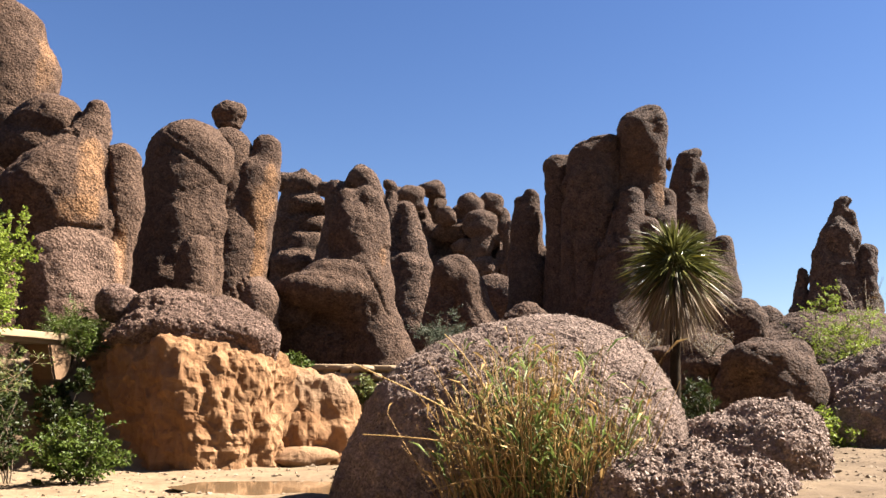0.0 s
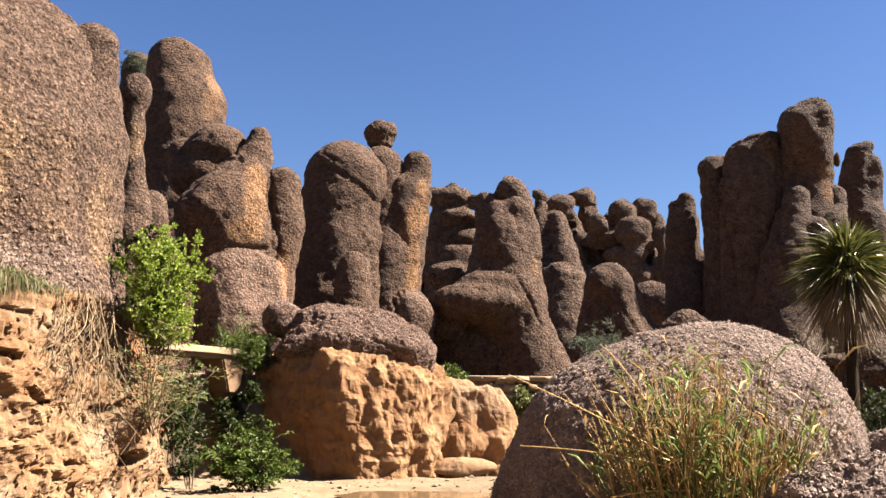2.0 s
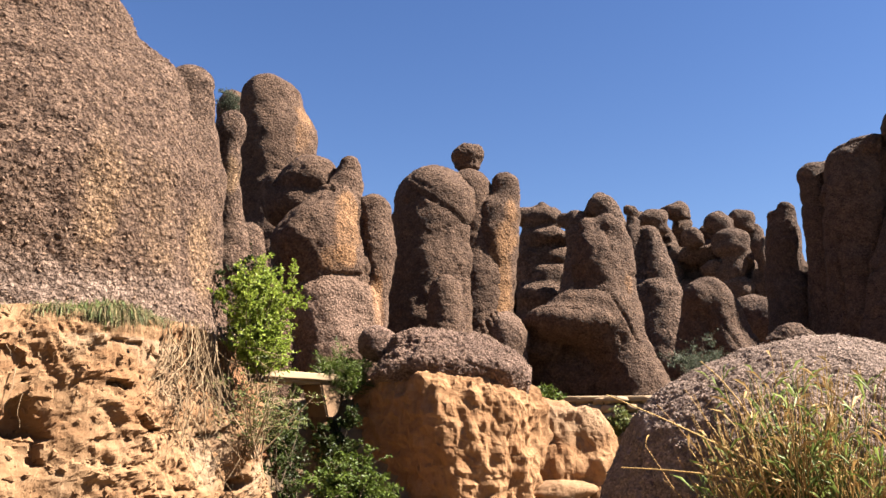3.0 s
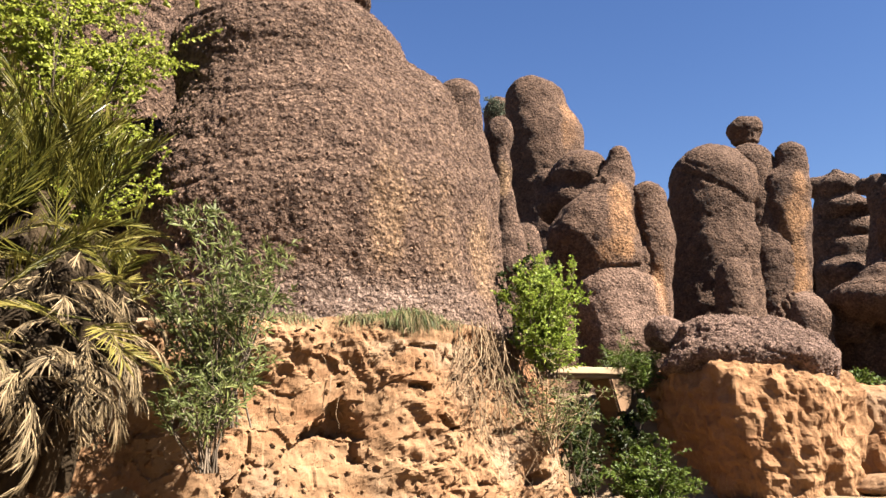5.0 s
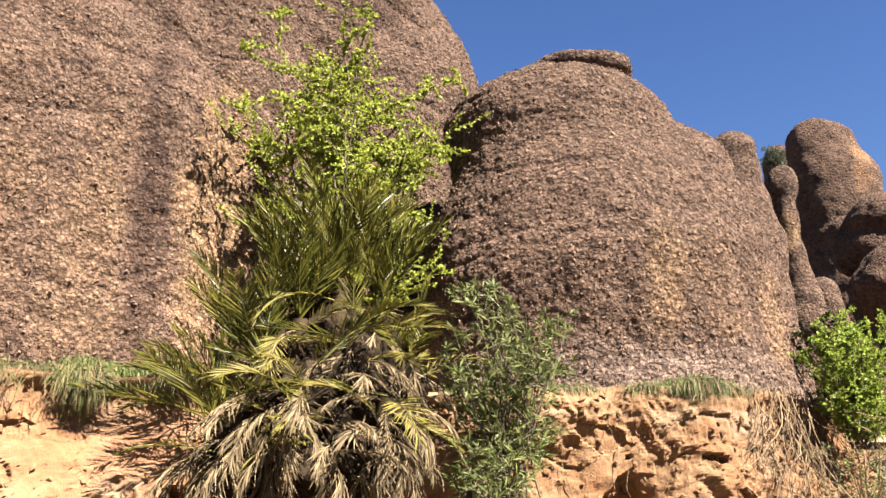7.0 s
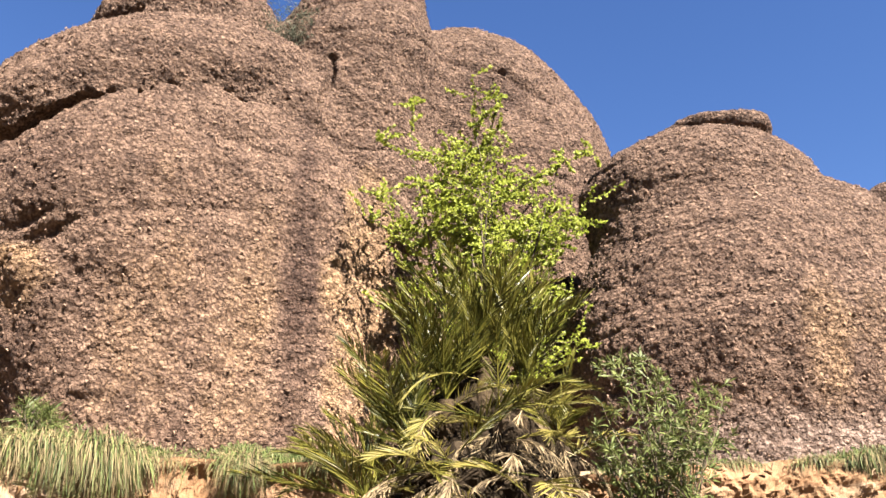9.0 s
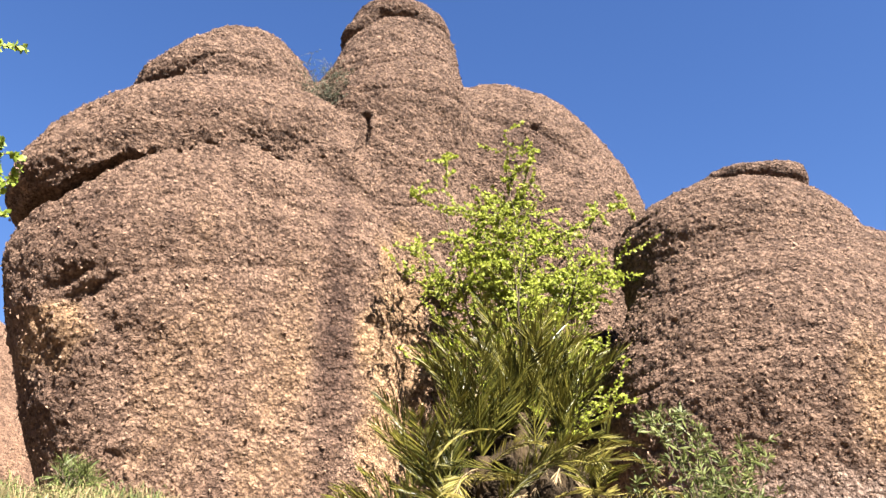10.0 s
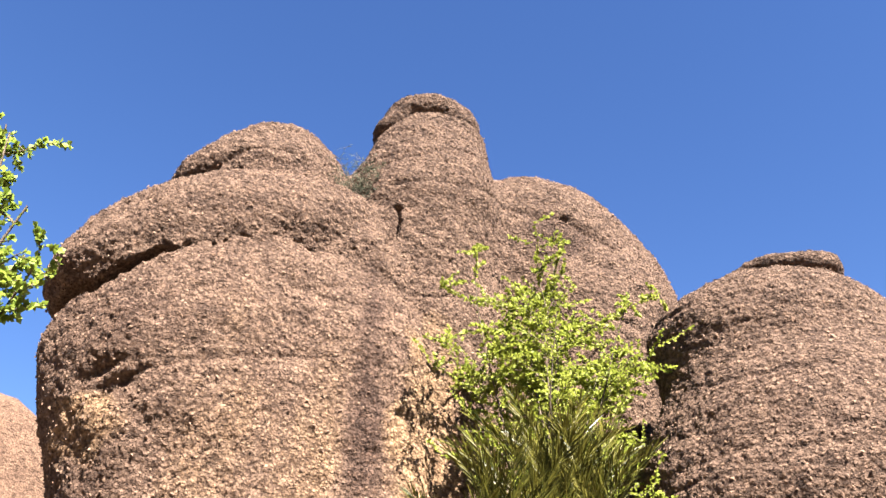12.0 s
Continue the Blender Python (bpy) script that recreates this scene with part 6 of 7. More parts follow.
def puddle():
    bm = bmesh.new()
    n = 90
    ring = []
    for i in range(n):
        a = 2 * math.pi * i / n
        r = 1 + 0.16 * noise.noise(Vector((math.cos(a) * 1.7, math.sin(a) * 1.7, 3)))
        ring.append(bm.verts.new((3.3 * r * math.cos(a), 1.7 * r * math.sin(a), 0)))
    bm.faces.new(ring)
    me = bpy.data.meshes.new("water")
    bm.to_mesh(me)
    bm.free()
    me.materials.append(WATER)
    ob = new("water", me)
    ob.location = (-2.2, 17.8, -0.045)
    return tagged(ob, "thin brown puddle left in the stream bed", "water", kind="structure")


puddle()


def gravel(count, seed):
    """Loose stones strewn over the stream bed."""
    rng = np.random.RandomState(seed)
    r, a = 8 + 22 * rng.rand(count) ** 0.8, np.radians(rng.uniform(-34, 34, count))
    x, y = r * np.sin(a), r * np.cos(a)
    s = 0.03 + 0.13 * rng.rand(count) ** 5
    kinds = np.stack([lumpy_stone(rng) for _ in range(24)])
    v = kinds[rng.randint(24, size=count)] * np.stack([s, s * 0.8, s * 0.55], 1)[:, None]
    t = rng.rand(count) * 6.28
    c, k = np.cos(t)[:, None], np.sin(t)[:, None]
    w = np.stack([v[..., 0] * c - v[..., 1] * k + x[:, None], v[..., 0] * k + v[..., 1] * c + y[:, None], v[..., 2] + (ground_height(x, y) + 0.1 * s)[:, None]], -1)
    f = (np.arange(count)[:, None, None] * 6 + OCTA).reshape(-1, 3)
    tagged(new("gravel", quick_mesh("gravel", w.reshape(-1, 3), f, GRAVEL, False)), "loose gravel and small stones on the sand", "gravel", kind="stuff")


def scree(count, seed):
    """Broken rock lying on the slopes between the towers."""
    rng = np.random.RandomState(seed)
    r, a = 27 + 70 * rng.rand(count) ** 1.3, np.radians(rng.uniform(-27, 32, count))
    x, y = r * np.sin(a), r * np.cos(a)
    s = 0.15 + 1.1 * rng.rand(count) ** 4
    kinds = np.stack([lumpy_stone(rng) for _ in range(24)])
    v = kinds[rng.randint(24, size=count)] * np.stack([s, s * 0.8, s * 0.7], 1)[:, None]
    w = v + np.stack([x, y, ground_height(x, y) + 0.1 * s], 1)[:, None]
    f = (np.arange(count)[:, None, None] * 6 + OCTA).reshape(-1, 3)
    tagged(new("scree", quick_mesh("scree", w.reshape(-1, 3), f, ROCK_MID, False)), "broken brown rock lying on the slopes", "scree", kind="stuff")


GRAVEL = plain("gravel", (0.16, 0.115, 0.075), (0.40, 0.31, 0.21), 9, 0.9, 0.15, 0.01)
gravel(6000, 3)
scree(3500, 4)


# ---- plants ----
def leaf_material(name, lo, hi, glow=0.35, rough=0.5):
    return plain(name, lo, hi, 1.2, rough, 0.15, 0.002, glow)


LEAF_LIME = leaf_material("lime_leaf", (0.26, 0.33, 0.035), (0.55, 0.60, 0.10), 0.45)
LEAF_FRESH = leaf_material("fresh_leaf", (0.20, 0.30, 0.035), (0.44, 0.54, 0.085), 0.42)
LEAF_GREEN = leaf_material("green_leaf", (0.05, 0.085, 0.012), (0.145, 0.205, 0.032), 0.3)
# dark green for the shaded shrubs, part of their shade put into the colour
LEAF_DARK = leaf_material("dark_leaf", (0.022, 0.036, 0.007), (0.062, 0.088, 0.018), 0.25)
LEAF_OLIVE = leaf_material("olive_leaf", (0.08, 0.11, 0.03), (0.24, 0.27, 0.08), 0.3)
LEAF_GREY = leaf_material("grey_leaf", (0.07, 0.095, 0.06), (0.16, 0.19, 0.12), 0.3)
REED_LEAF = leaf_material("reed_leaf", (0.14, 0.21, 0.045), (0.36, 0.45, 0.12), 0.35)
FROND = leaf_material("palm_frond", (0.034, 0.044, 0.008), (0.23, 0.205, 0.035), 0.2, 0.36)
YUCCA = leaf_material("yucca_blade", (0.07, 0.082, 0.02), (0.27, 0.27, 0.075), 0.15, 0.35)
FROND_YELLOW = leaf_material("yellowing_frond", (0.16, 0.15, 0.03), (0.38, 0.31, 0.08), 0.3, 0.5)
FROND_DEAD = leaf_material("dry_frond", (0.06, 0.042, 0.02), (0.44, 0.325, 0.175), 0.1, 0.7)
STRAW = leaf_material("straw", (0.46, 0.26, 0.085), (0.80, 0.56, 0.23), 0.2, 0.6)
DRY_GRASS = leaf_material("dry_grass", (0.08, 0.055, 0.024), (0.42, 0.33, 0.16), 0.2, 0.7)
GRASS = leaf_material("grass_blade", (0.03, 0.052, 0.01), (0.21, 0.26, 0.07), 0.2)
SKIRT = leaf_material("brown_skirt", (0.14, 0.10, 0.06), (0.42, 0.31, 0.19), 0.1, 0.7)
# dark brown of leaf bases and trunks, with the shade among leaves put in
SHADE_CORE = plain("thatch", (0.035, 0.025, 0.015), (0.10, 0.07, 0.04), 9, 0.95, 0.05, 0.04)
BARK = plain("bark", (0.10, 0.075, 0.05), (0.26, 0.20, 0.14), 12, 0.9, 0.15, 0.02)
ROOT = plain("dry_root", (0.13, 0.085, 0.047), (0.42, 0.30, 0.18), 12, 0.9, 0.1, 0.01)
BARK_PALE = plain("pale_bark", (0.24, 0.20, 0.15), (0.44, 0.38, 0.30), 12, 0.9, 0.15, 0.02)


def tubes(lines, sides=5):
    """Tapered tubes along polylines [(points, radii), ...]: vertices and quads."""
    V, F, base = [], [], 0
    ang = np.linspace(0, 2 * np.pi, sides, endpoint=False)
    for pts, rad in lines:
        pts, rad = np.asarray(pts, float), np.asarray(rad, float)
        d = np.gradient(pts, axis=0)
        d /= np.linalg.norm(d, axis=1)[:, None] + 1e-9
        ref = np.where(np.abs(d[:, 2:]) > 0.9, [[1.0, 0, 0]], [[0, 0, 1.0]])
        a = np.cross(d, ref)
        a /= np.linalg.norm(a, axis=1)[:, None] + 1e-9
        b = np.cross(d, a)
        v = pts[:, None] + rad[:, None, None] * (np.cos(ang)[None, :, None] * a[:, None] + np.sin(ang)[None, :, None] * b[:, None])
        n = len(pts)
        i, j = np.meshgrid(np.arange(n - 1), np.arange(sides), indexing="ij")
        k = (j + 1) % sides
        F.append(base + np.stack([i * sides + j, i * sides + k, (i + 1) * sides + k, (i + 1) * sides + j], -1).reshape(-1, 4))
        V.append(v.reshape(-1, 3))
        base += n * sides
    return np.concatenate(V), np.concatenate(F)


def blades(at, way, length, width, rng, droop=0.0, fold=0.15):
    """Leaves: each two quads from its foot along way, folded and drooping."""
    n = len(at)
    way = way / (np.linalg.norm(way, axis=1)[:, None] + 1e-9)
    side = np.cross(way, rng.randn(n, 3))
    side /= np.linalg.norm(side, axis=1)[:, None] + 1e-9
    up = np.cross(side, way)
    L, W = np.broadcast_to(length, n)[:, None], np.broadcast_to(width, n)[:, None]
    sag = np.array([0, 0, -1.0])
    mid = at + way * L * 0.45 + sag * droop * L * 0.12
    tip = at + way * L * (1 - 0.3 * droop) + sag * droop * L * 0.55
    l, r = mid + side * W / 2 + up * W * fold, mid - side * W / 2 + up * W * fold
    v = np.stack([at, l, mid, r, tip], 1).reshape(-1, 3)
    k = np.arange(n)[:, None, None] * 5
    f = np.concatenate([k + np.array([[0, 2, 1], [0, 3, 2], [1, 2, 4], [2, 3, 4]])[None]], 1).reshape(-1, 3)
    return v, f


def curve_line(start, way, length, rng, bend=0.35, lift=0.15, n=7):
    pts = [np.array(start, float)]
    d = np.array(way, float)
    d /= np.linalg.norm(d)
    for _ in range(n - 1):
        d = d + rng.randn(3) * bend / n * 1.6 + np.array([0, 0, lift / n])
        d /= np.linalg.norm(d)
        pts.append(pts[-1] + d * length / (n - 1))
    return np.array(pts)


def woody(name, x, y, z, h, w, label="", category="bush", group="", seed=0, trunk=0.0, stems=6, twigs=9, subtwigs=4, leaf=0.08, leaf_width=0.5, count=5000,
          leafmat=None, bark=None, droop=0.3, up=0.6, spread=1.0, low=0.15, thick=0.02):
    """A tree or bush: stems (from a trunk or from the ground), limbs, twigs, and leaves along the outer twigs. h and w are its height and width."""
    rng = np.random.RandomState(seed + 100)
    lines, outer = [], []
    ends = []
    if trunk:
        t = curve_line((0, 0, -0.15), (rng.randn() * 0.05, rng.randn() * 0.05, 1), h * trunk + 0.15, rng, 0.12, 0.1, 9)
        lines.append((t, np.linspace(thick * 2.2, thick * 1.3, 9)))
        roots = [t[-1 - (i % 5)] for i in range(stems)]
    else:
        roots = [np.array([rng.randn() * w * 0.06, rng.randn() * w * 0.06, -0.1]) for _ in range(stems)]
    for i, root in enumerate(roots):
        a = 2 * np.pi * (i + rng.rand() * 0.7) / stems
        lean = (0.25 + 0.75 * rng.rand()) * spread if i else 0.05
        way = np.array([np.cos(a) * lean * w / h, np.sin(a) * lean * w / h, up + 0.5 * rng.rand()])
        reach = (h - root[2]) * (0.75 + 0.27 * rng.rand()) * (1 - 0.25 * min(lean, 1))
        s = curve_line(root, way, reach, rng, 0.4, 0.1, 9)
        lines.append((s, np.linspace(thick, thick * 0.25, 9)))
        for j in range(twigs):
            k = rng.uniform(low, 0.98)
            at = s[0] + 0
            f = k * 8
            at = s[int(f)] * (1 - f % 1) + s[min(int(f) + 1, 8)] * (f % 1)
            b = rng.rand() * 2 * np.pi
            ln = w * (0.14 + 0.26 * rng.rand()) * (1.15 - 0.6 * k)
            tw = curve_line(at, (np.cos(b), np.sin(b), 0.1 + 0.9 * rng.rand() * up), ln, rng, 0.6, 0.2 - droop * 0.3, 6)
            lines.append((tw, np.linspace(thick * 0.35, thick * 0.1, 6)))
            outer.append(tw)
            for _ in range(subtwigs):
                c = rng.rand() * 2 * np.pi
                st = curve_line(tw[rng.randint(1, 6)], (np.cos(c), np.sin(c), rng.rand() * up + 0.05), ln * (0.35 + 0.4 * rng.rand()), rng, 0.6, 0.1 - droop * 0.3, 5)
                lines.append((st, np.linspace(thick * 0.18, thick * 0.07, 5)))
                outer.append(st)
        outer.append(s[5:])
    pick = rng.randint(len(outer), size=count)
    at, way = np.empty((count, 3)), np.empty((count, 3))
    for i, p in enumerate(pick):
        ln = outer[p]
        f = rng.rand() ** 0.7 * (len(ln) - 1.001)
        k = int(f)
        at[i] = ln[k] * (1 - f + k) + ln[k + 1] * (f - k)
        way[i] = (ln[k + 1] - ln[k]) / (np.linalg.norm(ln[k + 1] - ln[k]) + 1e-9)
    way = way + rng.randn(count, 3) * 0.65 + [0, 0, 0.15 - droop * 0.5]
    size = leaf * (0.6 + 0.7 * rng.rand(count))
    v, f = blades(at, way, size, size * leaf_width, rng, droop)
    ob = tagged(new(name), label, category, group)
    ob.location = (x, y, z)
    tv, tf = tubes(lines, 3)
    for nm, data in (("trunk" if trunk else "branchwork", quick_mesh("wood", tv, tf, bark or BARK)), ("crown", quick_mesh("crown", v, f, leafmat or LEAF_GREEN))):
        p = new(nm, data)
        p.parent = ob
        if nm != "trunk":
            p["kind"] = "stuff"
    return ob


def lime_tree(x, y, z, h, w, **kw):
    """The slender young poplar in fresh leaf."""
    return woody("poplar_tree", x, y, z, h, w, **{**dict(category="tree", trunk=0.3, stems=11, twigs=11, subtwigs=4, leaf=0.1, leaf_width=0.75, count=28000, leafmat=LEAF_LIME, bark=BARK, droop=0.25, up=0.75, thick=0.045, low=0.2), **kw})


def bush(x, y, z, h, w, **kw):
    return woody("bush", x, y, z, h, w, **kw)


def oleander(x, y, z, h, w, **kw):
    return woody("oleander", x, y, z, h, w, **{**dict(category="shrub", stems=14, twigs=6, subtwigs=2, leaf=0.17, leaf_width=0.17, count=3500, leafmat=LEAF_OLIVE, droop=0.15, up=1.1, low=0.35), **kw})


def dry_twigs(x, y, z, h, w, **kw):
    return woody("dry_shrub", x, y, z, h, w, **{**dict(category="shrub", stems=9, twigs=7, subtwigs=3, leaf=0.05, leaf_width=0.3, count=250, leafmat=STRAW, bark=BARK_PALE, up=0.6), **kw})


def frond_mesh(name, length, rng, mat, curl=0.6, pairs=24, lean=42, limp=0.0, width=0.022):
    """A feather leaf: an arching midrib with stiff, folded leaflets along both its sides. It grows along +x."""
    t = np.linspace(0, 1, 11)
    bend = curl * t ** 1.8
    d = np.stack([np.cos(bend), 0.12 * rng.randn() * t, -np.sin(bend)], 1)
    rib = np.concatenate([[np.zeros(3)], np.cumsum(d[:-1] * length / 10, 0)])
    rv, rf = tubes([(rib, np.linspace(0.016, 0.004, 11))], 4)
    k = np.repeat(0.16 + 0.84 * (np.arange(pairs) + 0.5) / pairs, 2) + rng.randn(2 * pairs) * 0.008
    k = np.clip(k, 0.1, 0.995)
    at = np.stack([np.interp(k, t, rib[:, c]) for c in range(3)], 1)
    ahead = np.stack([np.interp(k, t, d[:, c]) for c in range(3)], 1)
    side = np.tile([1.0, -1.0], pairs)
    up = np.stack([-ahead[:, 2], 0 * k, ahead[:, 0]], 1)
    a = np.radians(lean * (1.15 - 0.55 * k) + rng.randn(2 * pairs) * (5 + 12 * limp))
    way = np.cos(a)[:, None] * ahead + (np.sin(a) * side)[:, None] * np.array([0, 1.0, 0]) + ((0.35 - 1.0 * limp) * np.sin(a))[:, None] * up
    size = length * 0.30 * (0.45 + 0.75 * np.sin(np.pi * np.clip(k, 0.12, 0.93)) ** 0.8) * rng.uniform(0.8, 1.1, 2 * pairs)
    v, f = blades(at, way, size, np.full(2 * pairs, width), rng, 0.1 + 0.5 * limp, 0.3)
    tri = np.concatenate([rf[:, [0, 1, 2]], rf[:, [0, 2, 3]], f + len(rv)])
    return quick_mesh(name, np.vstack([rv, v]), tri, mat, False)


def palm_clump(x, y, z, h, w, label="", seed=0):
    """A many-headed date palm with a green crown above a skirt of dry hanging leaves; every leaf is a part."""
    rng = np.random.RandomState(seed + 7)
    ob = tagged(new("palm_clump"), label, "palm")
    ob.location = (x, y, z)
    L = w * 0.34
    green = [frond_mesh("frond", L, rng, FROND, c, 26, a, 0.0, 0.027) for c, a in ((0.2, 30), (0.45, 40), (0.75, 34), (1.1, 44))]
    yellow = [frond_mesh("frond", L * 0.9, rng, FROND_YELLOW, c, 24, 40, 0.1, 0.026) for c in (0.9, 1.4)]
    dead = [frond_mesh("dry_frond", L * 0.8, rng, FROND_DEAD, c, 20, a, 0.6, 0.03) for c, a in ((0.9, 22), (1.2, 30), (1.5, 18), (1.8, 26), (1.1, 34))]
    heads = [(0.06, 0.05, 0.72, 26, 0), (-0.06, 0.0, 0.58, 20, 4), (0.18, 0.05, 0.62, 18, 8), (-0.18, 0.05, 0.46, 16, 10), (0.10, -0.08, 0.50, 6, 22), (0.28, 0.06, 0.48, 8, 20),
             (-0.30, 0.05, 0.30, 14, 16), (-0.04, -0.14, 0.38, 4, 34), (0.20, -0.12, 0.34, 2, 34), (-0.16, -0.12, 0.32, 4, 30), (0.05, -0.14, 0.27, 0, 20), (-0.26, -0.06, 0.25, 4, 18)]
    lines = []
    a = radians(math.degrees(math.atan2(x, y)))
    U, V = np.array([math.cos(a), -math.sin(a), 0]), np.array([math.sin(a), math.cos(a), 0])
    for hu, hv, hz, greens, dries in heads:
        top = U * hu * w + V * hv * w + np.array([0, 0, hz * h])
        foot = U * hu * w * 0.6 + V * (hv * w * 0.6 + 0.5) + np.array([0, 0, -0.1 * h])
        lines.append((np.linspace(foot, top, 6), np.full(6, 0.13)))
        for kinds, count, lo, hi, size in ((green, greens * 19 // 20, 8 + 45 * (hz > 0.5), 86, 1.0), (yellow, 3, -10, 40, 0.95), (dead, dries, -75, 12, 0.85)):
            for i in range(count):
                b = rng.rand() * 360
                e = rng.uniform(lo, hi)
                s = size * rng.uniform(0.75, 1.12)
                p = new(kinds[0].name.split(".")[0], kinds[rng.randint(len(kinds))])
                p.parent = ob
                drop = 0 if kinds is green else rng.rand() * 0.15 * h if kinds is dead else 0.1 * h * rng.rand()
                p.matrix_local = Matrix.Translation(top - np.array([0, 0, drop])) @ pose(0, 0, 0, 0, -e, b) @ pose(0, 0, 0, rng.uniform(-25, 25), 0, 0) @ Matrix.Scale(s, 4)
    v, f = tubes(lines, 9)
    t = new("trunk", quick_mesh("trunk", v, f, SHADE_CORE))
    t.parent = ob
    # a dark lumpy core stands in for the shade between the fronds
    v, f = shape_of([(hu * w * 0.8, hv * w + 0.35, hz * h - 0.12 * h, 0.1 * w, 0.08 * w, 0.15 * h, 0) for hu, hv, hz, _, _ in heads], 0.4, 0.09)
    n = normals_of(v, f)
    v = v + n * (0.16 * fbm(v, 4.0, 3, 1))[:, None]
    t = new("thatch", quick_mesh("thatch", v @ np.array([U, V, [0, 0, 1.0]]), f, SHADE_CORE, False))
    t.parent = ob
    tagged(t, "dark core of old leaf bases, standing in for shade between the fronds")
    return ob


def yucca_tree(x, y, z, h, w, label="", seed=0):
    """A single-trunked rosette tree: stiff green blades above, a drooping dry skirt below."""
    rng = np.random.RandomState(seed + 3)
    ob = tagged(new("yucca_tree"), label, "tree")
    ob.location = (x, y, z)
    top = np.array([0, 0, h - w * 0.42])
    trunk = curve_line((0, 0, -0.3), (0.03, 0, 1), top[2] + 0.3, rng, 0.06, 0.0, 9)
    top = trunk[-1]
    v, f = tubes([(trunk, np.linspace(0.17, 0.11, 9))], 10)
    p = new("trunk", quick_mesh("trunk", v, f, SHADE_CORE))
    p.parent = ob
    for name, n, lo, hi, mat, wid, droop in (("leaf_rosette", 620, -30, 85, YUCCA, 0.055, 0.5), ("old_leaves", 160, -45, 5, FROND, 0.045, 0.3), ("dry_skirt", 520, -86, -28, SKIRT, 0.04, 0.25)):
        b, e = rng.rand(n) * 6.283, np.radians(rng.uniform(lo, hi, n))
        way = np.stack([np.cos(b) * np.cos(e), np.sin(b) * np.cos(e), np.sin(e)], 1)
        at = top + way * 0.08 + np.stack([0 * b, 0 * b, rng.uniform(-0.35, 0.12, n)], 1)
        ln = w * 0.5 * rng.uniform(0.8, 1.15, n) * (1.15 if name == "dry_skirt" else 1.0)
        v, f = blades(at, way, ln, np.full(n, wid), rng, droop, 0.1)
        q = new(name, quick_mesh(name, v, f, mat, False))
        q.parent = ob
        q["kind"] = "stuff"
    return ob


def reeds(x, y, z, h, w, label="", seed=0, stems=150, green=0.5, long_stalks=()):
    """A clump of reeds: dry canes, and green ones in leaf."""
    rng = np.random.RandomState(seed + 11)
    ob = tagged(new("reed_clump"), label, "reeds")
    ob.location = (x, y, z)
    a = math.atan2(x, y)
    U, V = np.array([math.cos(a), -math.sin(a), 0]), np.array([math.sin(a), math.cos(a), 0])
    dry, fresh = [], []
    at, way, size = [], [], []
    for i in range(stems):
        u = np.clip(rng.randn() * 0.25, -0.55, 0.5)
        foot = U * u * w * 0.75 + V * rng.uniform(-0.35, 0.35)
        g = rng.rand() < green * (0.6 + 1.2 * (u + 0.3))
        reach = h * rng.uniform(0.35, 1.0) * (1 - 1.1 * u * u)
        s = curve_line(foot, U * (u * 0.65 + rng.randn() * 0.2) + V * rng.randn() * 0.12 + np.array([0, 0, 1]), reach, rng, 0.16, 0, 8)
        (fresh if g else dry).append((s, np.linspace(0.010, 0.004, 8)))
        for k in range(7 if g else 1):
            j = rng.randint(2, 8)
            b = rng.rand() * 6.283
            at.append((s[j], g))
            way.append([np.cos(b) * 0.7, np.sin(b) * 0.7, 0.9])
            size.append(rng.uniform(0.3, 0.8))
    for (u0, z0), (u1, z1) in long_stalks:
        p = np.linspace(U * u0 + np.array([0, 0, z0]) - V * 0.3, U * u1 + np.array([0, 0, z1]) - V * 0.5, 8)
        p[:, 2] += 0.06 * np.sin(np.linspace(0, 3.14, 8))
        dry.append((p, np.linspace(0.012, 0.007, 8)))
    on = np.array([g for _, g in at])
    at, way, size = np.array([p for p, _ in at]), np.array(way), np.array(size)
    for name, lines, mask, cm, lm in (("dry_thicket", dry, ~on, STRAW, STRAW), ("green_thicket", fresh, on, LEAF_OLIVE, REED_LEAF)):
        v, f = tubes(lines, 5)
        p = new(name, quick_mesh(name, v, f, cm))
        p.parent = ob
        p["kind"] = "stuff"
        v, f = blades(at[mask], way[mask], size[mask], np.full(mask.sum(), 0.04), rng, 0.55, 0.2)
        q = new(name.replace("thicket", "foliage"), quick_mesh(name, v, f, lm, False))
        q.parent = ob
        q["kind"] = "stuff"
    return ob


